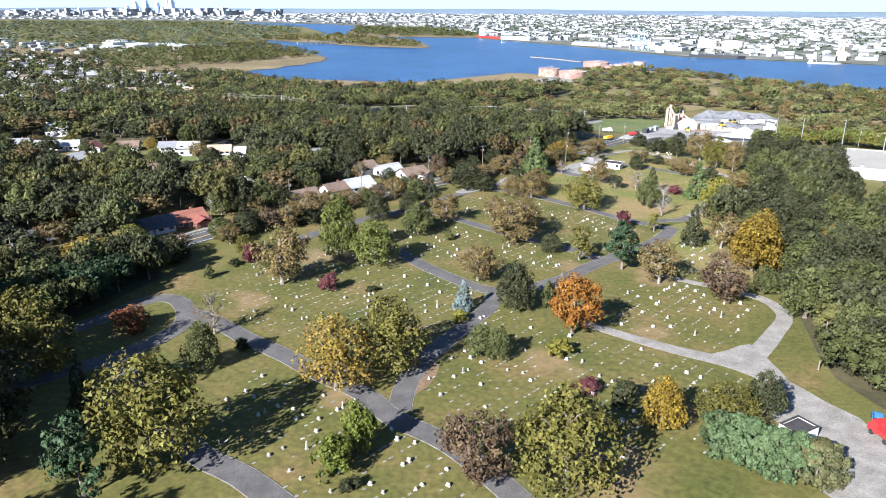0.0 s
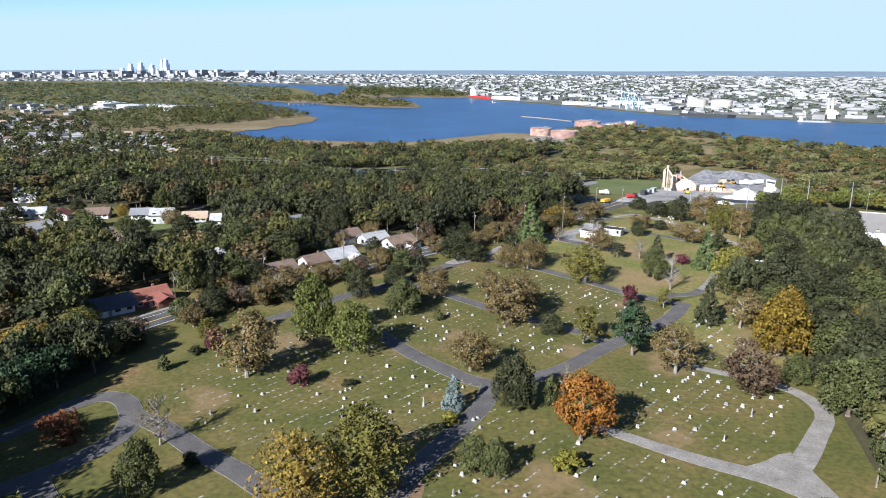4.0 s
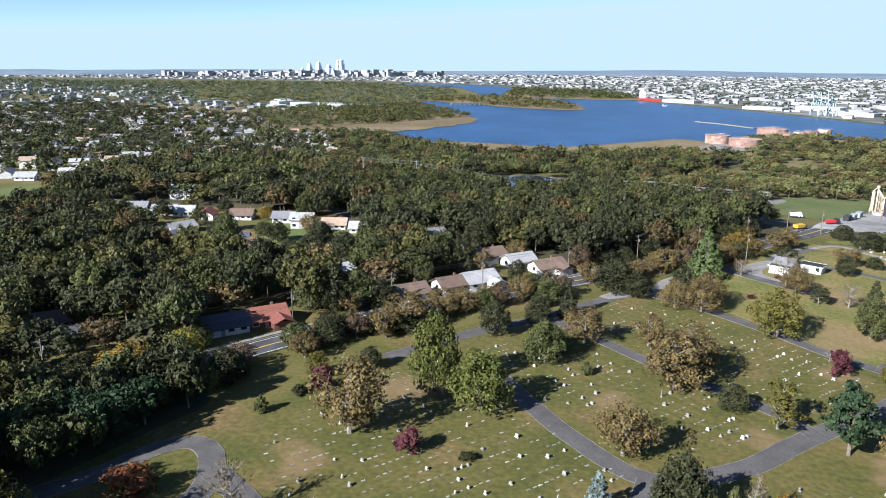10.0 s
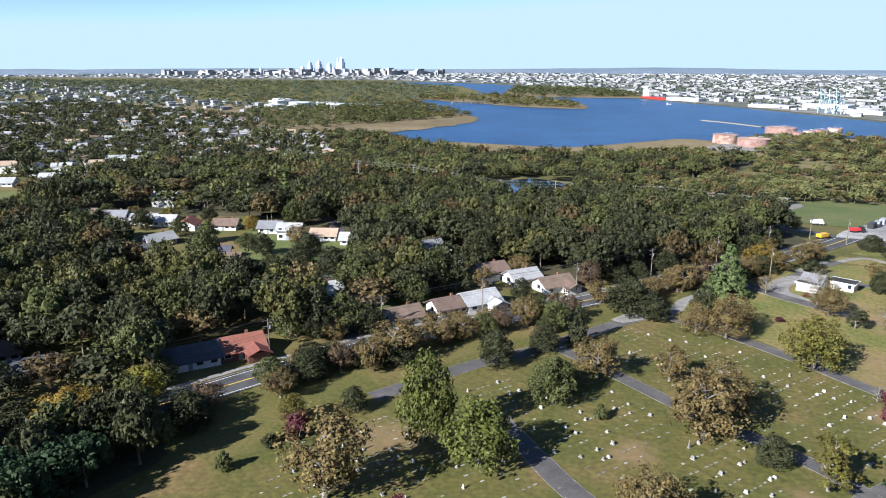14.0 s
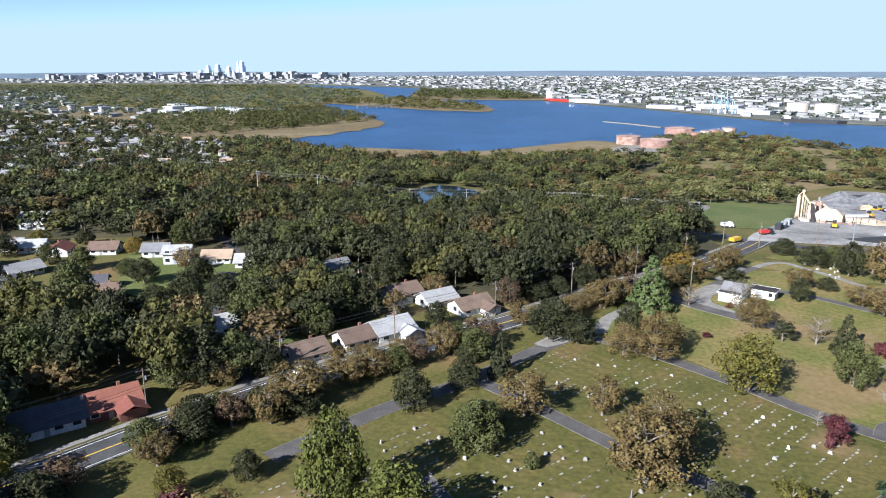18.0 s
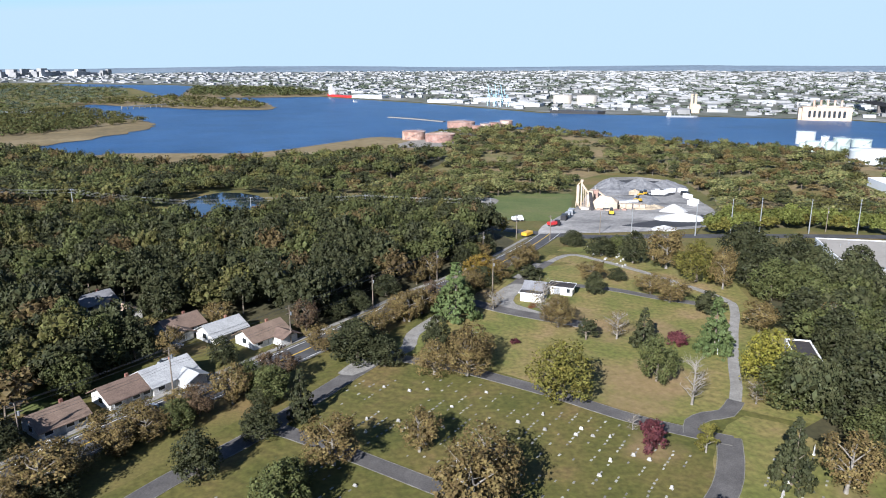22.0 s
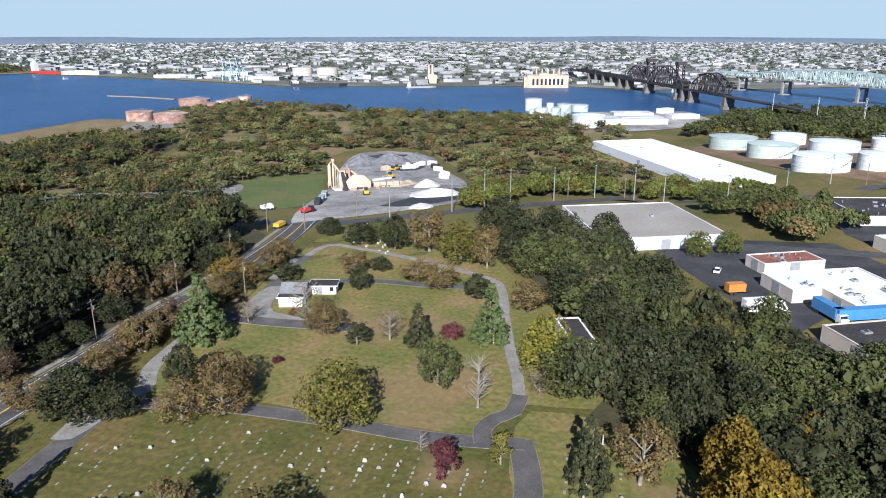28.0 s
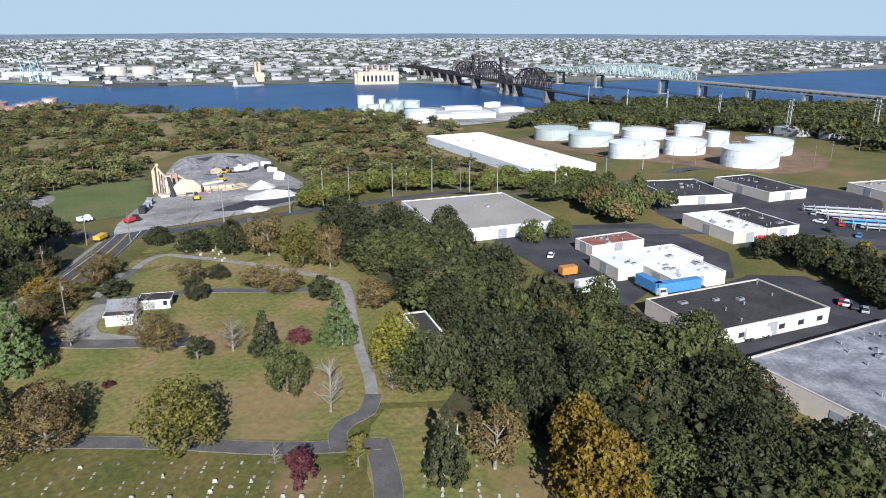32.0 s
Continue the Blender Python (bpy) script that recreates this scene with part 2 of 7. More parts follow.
TOWERGLASS = material("far_tower_glass", [(0.34, 0.42, 0.52), (0.42, 0.50, 0.60), (0.50, 0.58, 0.66)], 0.02, 3, 0.35, fine=0.1, spread=0.35)
# greyer and bluer than the near leaves: haze mixed into the colour
FARTREE = material("hazed_far_foliage", [(0.060, 0.078, 0.052), (0.078, 0.096, 0.064), (0.100, 0.115, 0.078)], 0.01, 5, 0.95, fine=0.1, island=0.2, trans=0.05)
FARLAND = material("far_land", [(0.066, 0.075, 0.048), (0.123, 0.123, 0.101), (0.264, 0.260, 0.246)], 0.006, 10, 0.95, fine=0.05)
YELLOW = material("road_yellow", [(0.50, 0.34, 0.05), (0.58, 0.40, 0.07)], 1, 4, 0.8)
LINEWHITE = material("road_white", [(0.60, 0.60, 0.58), (0.70, 0.70, 0.68)], 1, 4, 0.8)
PAINTS = {n: material("paint_" + n, [tuple(v * 0.85 for v in c), c], 0.8, 4, 0.4, spec=0.5) for n, c in
          (("white", (0.72, 0.72, 0.72)), ("blue", (0.07, 0.22, 0.45)), ("red", (0.45, 0.03, 0.03)), ("yellow", (0.62, 0.36, 0.03)), ("grey", (0.28, 0.29, 0.30)), ("black", (0.025, 0.025, 0.028)), ("orange", (0.5, 0.2, 0.04)))}
RUBBER = material("rubber", [(0.02, 0.02, 0.02), (0.03, 0.03, 0.03)], 2, 3, 0.9)


def worn_lawn(m, spots):
    """Adds mown and sunken grave rows and bare reddish earth to the lawn."""
    nt = m.node_tree
    link, node = nt.links.new, nt.nodes.new
    pos = nt.nodes["Geometry"].outputs["Position"]
    bsdf = nt.nodes["Principled BSDF"]
    base = bsdf.inputs["Base Color"].links[0].from_socket

    def math_node(op, x, y):
        n = node("ShaderNodeMath")
        n.operation = op
        for i, v in enumerate((x, y)):
            if isinstance(v, (int, float)):
                n.inputs[i].default_value = v
            else:
                link(v, n.inputs[i])
        return n.outputs[0]

    turn = node("ShaderNodeVectorRotate")
    turn.rotation_type = "Z_AXIS"
    turn.inputs["Angle"].default_value = radians(-46)
    link(pos, turn.inputs["Vector"])
    wave = node("ShaderNodeTexWave")
    wave.inputs["Scale"].default_value, wave.inputs["Distortion"].default_value = 0.108, 3.0
    wave.inputs["Detail"].default_value, wave.inputs["Detail Scale"].default_value = 3, 0.4
    link(turn.outputs[0], wave.inputs["Vector"])
    broad = node("ShaderNodeTexNoise")
    broad.inputs["Scale"].default_value = 0.035
    link(pos, broad.inputs["Vector"])
    where = math_node("MAXIMUM", math_node("SUBTRACT", broad.outputs["Fac"], 0.44), 0.0)
    stripe = math_node("MULTIPLY", math_node("SUBTRACT", wave.outputs["Fac"], 0.5), math_node("MULTIPLY", where, 0.9))
    bright = node("ShaderNodeHueSaturation")
    link(base, bright.inputs["Color"]), link(math_node("ADD", stripe, 1.0), bright.inputs["Value"])
    mask = 0.0
    for x, y, r in spots:
        d = node("ShaderNodeVectorMath")
        d.operation = "DISTANCE"
        d.inputs[1].default_value = (x, y, 0)
        link(pos, d.inputs[0])
        mask = math_node("MAXIMUM", mask, math_node("SUBTRACT", 1.0, math_node("DIVIDE", d.outputs["Value"], r)))
    rough = node("ShaderNodeTexNoise")
    rough.inputs["Scale"].default_value, rough.inputs["Detail"].default_value = 0.14, 12
    link(pos, rough.inputs["Vector"])
    mask = math_node("ADD", mask, math_node("MULTIPLY", math_node("SUBTRACT", rough.outputs["Fac"], 0.5), 1.5))
    step = node("ShaderNodeMapRange")
    step.interpolation_type = "SMOOTHSTEP"
    step.inputs["From Min"].default_value, step.inputs["From Max"].default_value, step.inputs["To Max"].default_value = 0.14, 0.75, 0.6
    link(mask, step.inputs["Value"])
    mix = node("ShaderNodeMix")
    mix.data_type = "RGBA"
    earth = node("ShaderNodeValToRGB")
    earth.color_ramp.elements[0].position, earth.color_ramp.elements[1].position = 0.33, 0.66
    earth.color_ramp.elements[0].color, earth.color_ramp.elements[1].color = (0.15, 0.105, 0.045, 1), (0.27, 0.175, 0.10, 1)
    grit = node("ShaderNodeTexNoise")
    grit.inputs["Scale"].default_value, grit.inputs["Detail"].default_value, grit.inputs["Roughness"].default_value = 0.5, 10, 0.7
    link(pos, grit.inputs["Vector"]), link(grit.outputs["Fac"], earth.inputs["Fac"]), link(earth.outputs["Color"], mix.inputs[7])
    link(step.outputs["Result"], mix.inputs[0]), link(bright.outputs["Color"], mix.inputs[6]), link(mix.outputs[2], bsdf.inputs["Base Color"])


WORN = [(66, 216, 17), (60, 206, 10), (74, 222, 10), (33, 154, 7), (54, 146, 10), (72, 250, 15), (86, 244, 10), (82, 163, 13), (-21, 85, 7), (24, 62, 12), (-64, 80, 7), (56, 190, 7), (20, 98, 9), (-40, 160, 12), (-50, 130, 8), (5, 165, 7), (44, 112, 8)]
worn_lawn(LAWN, WORN)
worn_lawn(DRYLAWN, WORN)


def water_material(name, a, b, scale):
    m = material(name, [a, b], 0.004, 7, 0.35, fine=0.02, spec=0.12)
    nt = m.node_tree
    w = nt.nodes.new("ShaderNodeTexNoise")
    w.inputs["Scale"].default_value, w.inputs["Detail"].default_value = scale, 6
    p = nt.nodes.new("ShaderNodeBump")
    p.inputs["Strength"].default_value, p.inputs["Distance"].default_value = 0.5, 1.0
    nt.links.new(nt.nodes["Geometry"].outputs["Position"], w.inputs["Vector"])
    nt.links.new(w.outputs["Fac"], p.inputs["Height"]), nt.links.new(p.outputs["Normal"], nt.nodes["Principled BSDF"].inputs["Normal"])
    return m


RIVER = water_material("river_water", (0.016, 0.052, 0.130), (0.030, 0.078, 0.175), 0.25)
POND = water_material("pond_water", (0.012, 0.020, 0.026), (0.018, 0.030, 0.040), 0.02)
POND.node_tree.nodes["Principled BSDF"].inputs["Roughness"].default_value = 0.06
POND.node_tree.nodes["Principled BSDF"].inputs["Specular IOR Level"].default_value = 0.5


# ---- helpers of this scene ----
POND_Z = -8.0


def height(x, y):
    q = min(max((0.25 * x + 0.97 * y - 310) / 310, 0), 1)
    z = -18 * q * q * (3 - 2 * q)
    near = min(max(2.4 - 1.25 * math.hypot((x + 50) / 32, (y - 482) / 46), 0), 1)     # the hollow of the pond
    z += (POND_Z - 0.4 - z) * near
    u, v = (x - 322) * 0.94 - (y - 398) * 0.33, (x - 322) * 0.33 + (y - 398) * 0.94     # the levelled site of the great warehouse
    site = min(max(2.2 - max(abs(u) / 28, abs(v) / 62), 0), 1)
    return z + (-8 - z) * site


def mesh_of(name, verts, faces, mat, smooth=False):
    me = bpy.data.meshes.new(name)
    me.from_pydata(verts, [], faces)
    for m in mat if isinstance(mat, (list, tuple)) else [mat]:
        me.materials.append(m)
    if smooth:
        me.polygons.foreach_set("use_smooth", [True] * len(me.polygons))
    me.update()
    return me


def part(name, me, parent=None, label="", m=None):
    ob = new(name, me)
    if parent:
        ob.parent = parent
    if m is not None:
        ob.matrix_basis = m
    if label:
        ob["label"] = label
    return ob


class Shape:
    """Collects boxes, tubes and slabs into one mesh."""

    def __init__(self):
        self.v, self.f = [], []

    def add(self, verts, faces):
        k = len(self.v)
        self.v += [tuple(v) for v in verts]
        self.f += [tuple(i + k for i in f) for f in faces]
        return self

    def box(self, x0, y0, z0, x1, y1, z1, m=None):
        vs = [Vector((x, y, z)) for z in (z0, z1) for y in (y0, y1) for x in (x0, x1)]
        if m is not None:
            vs = [m @ v for v in vs]
        return self.add(vs, [(0, 2, 3, 1), (4, 5, 7, 6), (0, 1, 5, 4), (2, 6, 7, 3), (0, 4, 6, 2), (1, 3, 7, 5)])

    def tube(self, pts, radii, n=6):
        rings = []
        for i, p in enumerate(pts):
            a = Vector(pts[max(i - 1, 0)])
            b = Vector(pts[min(i + 1, len(pts) - 1)])
            z = (b - a).normalized()
            x = z.orthogonal().normalized()
            y = z.cross(x)
            rings.append([Vector(p) + (x * math.cos(2 * math.pi * j / n) + y * math.sin(2 * math.pi * j / n)) * radii[i] for j in range(n)])
        vs = [v for r in rings for v in r]
        fs = [(i * n + j, i * n + (j + 1) % n, (i + 1) * n + (j + 1) % n, (i + 1) * n + j) for i in range(len(pts) - 1) for j in range(n)]
        fs += [tuple(reversed(range(n))), tuple(range((len(pts) - 1) * n, len(pts) * n))]
        return self.add(vs, fs)

    def lathe(self, profile, n=32, cx=0, cy=0):
        vs = [(cx + r * math.cos(2 * math.pi * j / n), cy + r * math.sin(2 * math.pi * j / n), z) for r, z in profile for j in range(n)]
        fs = [(i * n + j, i * n + (j + 1) % n, (i + 1) * n + (j + 1) % n, (i + 1) * n + j) for i in range(len(profile) - 1) for j in range(n)]
        fs.append(tuple(range((len(profile) - 1) * n, len(profile) * n)))
        return self.add(vs, fs)

    def mesh(self, name, mat, smooth=False):
        return mesh_of(name, self.v, self.f, mat, smooth)


def empty(name, m, label, category, group="", kind=""):
    ob = new(name)
    ob.matrix_basis = m
    return tagged(ob, label, category, group, kind)


def curve_through(pts, step=3.0):
    """Points along a smooth line through the given ones."""
    out = []
    for i in range(len(pts) - 1):
        p0, p1, p2, p3 = (Vector(pts[min(max(i + k, 0), len(pts) - 1)]) for k in (-1, 0, 1, 2))
        n = max(2, int((p2 - p1).length / step))
        for j in range(n):
            u = j / n
            out.append(0.5 * (2 * p1 + (p2 - p0) * u + (2 * p0 - 5 * p1 + 4 * p2 - p3) * u * u + (3 * p1 - p0 - 3 * p2 + p3) * u ** 3))
    out.append(Vector(pts[-1]))
    return out


def ribbon(name, pts, width, mat, lift=0.06, thick=0.05, label="", category="road", offset=0.0, dash=0, kind="structure", widths=None):
    """A band of road that lies on the ground along a smooth line."""
    line = curve_through(pts)
    vs, fs = [], []
    n = len(line)
    for i, p in enumerate(line):
        d = (line[min(i + 1, n - 1)] - line[max(i - 1, 0)]).normalized()
        side = Vector((d.y, -d.x))
        w = (width if widths is None else widths[0] + (widths[1] - widths[0]) * i / (n - 1)) / 2
        for o in (offset - w, offset + w):
            q = p + side * o
            z = height(q.x, q.y) + lift
            vs += [(q.x, q.y, z), (q.x, q.y, z - thick)]
    for i in range(n - 1):
        if dash and (i // dash) % 2:
            continue
        a, b = 4 * i, 4 * i + 4
        fs += [(a, a + 2, b + 2, b), (a + 1, a, b, b + 1), (a + 2, a + 3, b + 3, b + 2)]
    return tagged(new(name, mesh_of(name, vs, fs, mat)), label, category, kind=kind)


def patch(name, outline, mat, lift=0.03, step=14.0, label="", category="ground", flat=None, wobble=0.0, smooth_line=True):
    """A sheet of ground laid over the terrain inside an outline."""
    from mathutils import geometry
    edge = curve_through([*outline, outline[0]], step)[:-1] if smooth_line else [Vector(p) for p in outline]
    rnd = random.Random(len(edge) + int(abs(edge[0].x)))
    if wobble:
        edge = [p + Vector((rnd.uniform(-wobble, wobble), rnd.uniform(-wobble, wobble))) for p in edge]
    k = len(edge)
    pts = list(edge)
    xs, ys = [p.x for p in edge], [p.y for p in edge]
    if flat is None and max(0.25 * x + 0.97 * y for x, y in zip(xs, ys)) > 300:
        x = min(xs)
        while x < max(xs):
            y = min(ys)
            while y < max(ys):
                pts.append(Vector((x + 0.013, y + 0.017)))
                y += step
            x += step
    v, _, f, *_ = geometry.delaunay_2d_cdt(pts, [(i, (i + 1) % k) for i in range(k)], [list(range(k))], 1, 1e-4)
    vs = [(p.x, p.y, flat if flat is not None else height(p.x, p.y) + lift) for p in v]
    ob = new(name, mesh_of(name, vs, [tuple(q) for q in f], mat))
    return tagged(ob, label, category, kind="structure")


# ---- ground, water and far land ----
def ground():
    a = [-6500, -5000, -3600, -2600, -1900, -1400, -1000, -700]
    xs = a + list(range(-500, 701, 20)) + [850, 1100, 1500, 2000, 2700, 3600, 5000, 6500]
    ys = [-6500, -3000, -1200, -500, -200] + list(range(-60, 700, 20)) + [760, 900, 1200, 1700, 2400, 3200, 4200, 5300, 6800]
    vs = [(x, y, height(x, y)) for y in ys for x in xs]
    w = len(xs)
    fs = [(j * w + i, j * w + i + 1, (j + 1) * w + i + 1, (j + 1) * w + i) for j in range(len(ys) - 1) for i in range(w - 1)]
    tagged(new("ground", mesh_of("ground", vs, fs, GRASS, True)), "autumn grass ground, green with dry brown areas", "ground", kind="structure")


ground()
patch("lawn_ground", [(-62, 150), (-60, 172), (-30, 205), (5, 245), (40, 285), (70, 318), (100, 345), (135, 320), (125, 270), (112, 225), (96, 190), (90, 160), (80, 120), (72, 92), (60, 62), (20, 40), (-40, 30), (-80, 50), (-92, 105), (-80, 140)], LAWN, 0.02, label="mown cemetery lawn, green with dry streaks", category="lawn")
patch("dry_lawn_ground", [(14, 246), (32, 234), (46, 218), (58, 205), (68, 196), (80, 201), (94, 190), (104, 206), (118, 235), (124, 262), (132, 300), (104, 338), (80, 318), (58, 296), (38, 276)], DRYLAWN, 0.035, label="dry mown grass round the chapel, browned in places", category="lawn")
patch("dry_lawn_ground", [(70, 191), (60, 176), (64, 160), (74, 146), (82, 142), (86, 152), (91, 170), (90, 186), (80, 198)], DRYLAWN, 0.035, label="dry mown grass with rows of graves", category="lawn")
patch("marsh_ground", [(-190, 640), (-120, 690), (-40, 700), (40, 720), (90, 760), (140, 830), (90, 900), (40, 860), (-40, 790), (-110, 800), (-190, 800)], MARSH, 0.42, label="tan marsh reeds along the river bank", category="marsh")
patch("river", [(-340, 940), (-170, 775), (-99, 785), (-25, 765), (40, 835), (108, 880), (170, 960), (262, 972), (339, 850), (386, 757), (471, 704), (540, 640), (668, 590), (800, 515), (1000, 352), (2600, -500), (3400, -500), (2300, 330), (1694, 560), (900, 790), (800, 860), (750, 970), (603, 1065), (383, 1203), (250, 1480), (64, 1780), (-120, 2300), (-420, 2700), (-800, 2900), (-820, 2800), (-480, 2450), (-330, 2000), (-390, 1700), (-420, 1250)], RIVER, flat=-17.75, label="wide blue river with small ripples", category="river", smooth_line=False)
patch("far_bank", [(-6000, 3300), (-900, 3050), (-420, 2750), (-90, 2300), (80, 1790), (265, 1490), (395, 1210), (612, 1072), (760, 978), (810, 868), (910, 798), (1700, 568), (2320, 340), (3450, -500), (6400, -900), (6400, 6600), (-6000, 6600)], FARLAND, flat=-17.5, label="far bank with streets, lots and trees", category="land", smooth_line=False)
patch("peninsula", [(-430, 900), (-342, 905), (-294, 871), (-248, 915), (-187, 1079), (-241, 1230), (-345, 1260), (-520, 1300), (-900, 1500), (-900, 1100)], MARSH, flat=-17.3, label="low reedy peninsula in the river", category="land", wobble=6)
patch("river_island", [(-470, 1676), (-276, 1900), (-90, 1640), (-45, 1500), (-51, 1390), (-156, 1420), (-300, 1540)], MARSH, flat=-17.3, label="low wooded river island", category="land", wobble=8)
patch("pond", [(-78, 462), (-68, 500), (-50, 524), (-28, 508), (-22, 482), (-30, 452), (-52, 440)], POND, lift=0.2, flat=POND_Z, label="dark pond reflecting the sky", category="pond")

# ---- trees ----
def crown_points(kind, rnd):
    """Clump centres, clump radius and leaf size of a crown one unit wide and one high."""
    out = []
    if kind == "cone":
        for i in range(15):
            z = 0.07 + 0.9 * i / 14
            r = 0.46 * (1 - z) ** 0.8 + 0.02
            n = max(3, int(22 * r))
            for j in range(n):
                a = 6.283 * (j + rnd.random() * 0.7) / n + i
                rr = r * rnd.uniform(0.55, 1.0)
                out.append((rr * math.cos(a), rr * math.sin(a), z - 0.05 * rr / 0.46, 0.05 + 0.055 * (1 - z)))
    elif kind == "column":
        for i in range(46):
            z = rnd.uniform(0.08, 0.93)
            r = 0.40 * (1 - abs(2 * z - 0.8) ** 3) * rnd.uniform(0.5, 1)
            a = rnd.uniform(0, 6.283)
            out.append((r * math.cos(a), r * math.sin(a), z, 0.11))
    elif kind == "bush":
        for i in range(40):
            a, u = rnd.uniform(0, 6.283), rnd.random() ** 0.6
            z = rnd.uniform(0.1, 0.82)
            r = 0.40 * u * math.sqrt(max(0.05, 1 - (z - 0.15) ** 2 / 0.6))
            out.append((r * math.cos(a), r * math.sin(a), z, 0.13))
    elif kind == "layer":
        for i in range(9):
            z = 0.3 + 0.62 * i / 8
            for j in range(rnd.randint(3, 5)):
                a = rnd.uniform(0, 6.283)
                r = rnd.uniform(0.1, 0.42) * (1.1 - 0.55 * z)
                out.append((r * math.cos(a), r * math.sin(a), z + rnd.uniform(-0.03, 0.03), rnd.uniform(0.09, 0.14)))
    elif kind == "round":
        lean = rnd.uniform(-0.05, 0.05), rnd.uniform(-0.05, 0.05)
        while len(out) < 56:
            x, y, z = (rnd.uniform(-1, 1) for _ in range(3))
            d = math.sqrt(x * x + y * y + z * z)
            if 0.45 < d < 1:
                wide = 1.0 if z > 0 else 1 + 0.35 * z
                out.append((0.43 * x * wide + lean[0], 0.43 * y * wide + lean[1], 0.53 + 0.41 * z, rnd.uniform(0.09, 0.15)))
    elif kind == "broad":
        for n, r, z, rad in ((5, 0.30, 0.27, 0.155), (7, 0.335, 0.44, 0.145), (6, 0.27, 0.62, 0.15), (4, 0.15, 0.77, 0.14), (1, 0.0, 0.85, 0.12), (2, 0.1, 0.5, 0.22)):
            a0 = rnd.uniform(0, 6.283)
            for i in range(n):
                a, k = a0 + 6.283 * i / n + rnd.uniform(-0.3, 0.3), rnd.uniform(0.82, 1.12)
                out.append((r * k * math.cos(a), r * k * math.sin(a), z + rnd.uniform(-0.05, 0.05), rad * rnd.uniform(0.8, 1.2)))
    return out


def leaf_cloud(clumps, per, size, rs, flat=0.0, squash=1.0, core=None):
    """Leaves in small sprigs round the clump centres."""
    c = np.array(clumps)
    k = len(c) * per
    ctr = np.repeat(c[:, :3], per, 0)
    rad = np.repeat(c[:, 3], per)[:, None]
    sprig = rs.normal(size=(len(c), 5, 3))
    sprig /= np.linalg.norm(sprig, axis=2, keepdims=True)
    d = sprig[np.repeat(np.arange(len(c)), per), rs.randint(0, 5, k)] + rs.normal(scale=0.34, size=(k, 3))
    d /= np.linalg.norm(d, axis=1, keepdims=True)
    d[:, 2] *= squash
    p = ctr + d * rad * rs.uniform(0.6, 1.2, (k, 1))
    out = p - (c[:, :3].mean(0) * (1, 1, 0.8) if core is None else np.array(core))
    out /= np.linalg.norm(out, axis=1, keepdims=True) + 1e-6
    nrm = 0.6 * d + 0.5 * out + rs.normal(scale=0.42, size=(k, 3)) + np.array([0, 0, 0.1 + flat])
    return leaf_triangles(p, nrm, size * 0.86, rs)


def leaf_triangles(p, nrm, size, rs):
    n = len(p)
    nrm /= np.linalg.norm(nrm, axis=1, keepdims=True)
    a = np.cross(nrm, rs.normal(size=(n, 3)))
    a /= np.linalg.norm(a, axis=1, keepdims=True)
    b = np.cross(nrm, a)
    s = size * rs.uniform(0.6, 1.3, (n, 1))
    return np.stack([p + a * s * 1.25, p - a * s * 0.7 + b * s * 1.05, p - a * s * 0.7 - b * s * 1.05], 1).reshape(-1, 3)


def ball_faces(n=6, rows=(-0.6, 0.05, 0.68)):
    """Triangles of a coarse unit ball."""
    ring = [[(math.sqrt(1 - z * z) * math.cos(6.283 * (i + 0.5 * (k % 2)) / n), math.sqrt(1 - z * z) * math.sin(6.283 * (i + 0.5 * (k % 2)) / n), z) for i in range(n)] for k, z in enumerate(rows)]
    out = []
    for lo, hi in zip(ring, ring[1:]):
        for i in range(n):
            out += [lo[i], lo[(i + 1) % n], hi[i], lo[(i + 1) % n], hi[(i + 1) % n], hi[i]]
    for i in range(n):
        out += [ring[-1][i], ring[-1][(i + 1) % n], (0, 0, 1)]
    return np.array(out)


BALL = ball_faces()
CHUNK = ball_faces(4, (-0.5, 0.35))


def lobed_crown(lobes, per, size, rs, stray=0.6, core=0.56, sprigs=7, loose=0.30):
    """A crown of leafy lobes, each a cluster of sprigs, over a rough inner mass of foliage."""
    c = np.array(lobes)
    qs = []
    for i, (x, y, z, r) in enumerate(c):
        sprig = rs.normal(size=(sprigs, 3))
        sprig /= np.linalg.norm(sprig, axis=1, keepdims=True)
        k = rs.randint(0, sprigs, per)
        d = sprig[k] + rs.normal(scale=loose, size=(per, 3))
        d /= np.linalg.norm(d, axis=1, keepdims=True)
        p = np.array([x, y, z]) + d * r * (rs.uniform(0.88, 1.16, sprigs)[k][:, None] + 0.10 * rs.normal(size=(per, 1)).clip(-1.5, 2))
        if not core:        # leaves within the crown in place of an inner mass
            deep = rs.random_sample((per, 1)) < 0.25
            p = np.where(deep, np.array([x, y, z]) + d * r * rs.uniform(0.4, 0.85, (per, 1)), p)
        keep = p[:, 2] > 0.04
        for j, o in enumerate(c):
            if j != i:
                keep &= np.linalg.norm(p - o[:3], axis=1) > 0.80 * o[3]
        d, p, k = d[keep], p[keep], k[keep]
        nrm = 0.55 * d + 0.45 * sprig[k] + rs.normal(scale=stray, size=(len(p), 3)) + np.array([0, 0, 0.2])
        qs.append(leaf_triangles(p, nrm, size, rs))
        if not core:
            continue
        rough = 1 + 0.2 * np.sin(CHUNK * (7.1, 5.3, 6.7) + rs.uniform(0, 6.28, 3)).sum(1, keepdims=True) / 1.7
        qs.append(np.array([x, y, z]) + CHUNK * r * core * rough)
    wide = np.ptp(c[:, :3], axis=0) * (0.38 if core else 0.27)
    qs.append(c[:, :3].mean(0) + BALL * wide)
    return np.concatenate(qs)


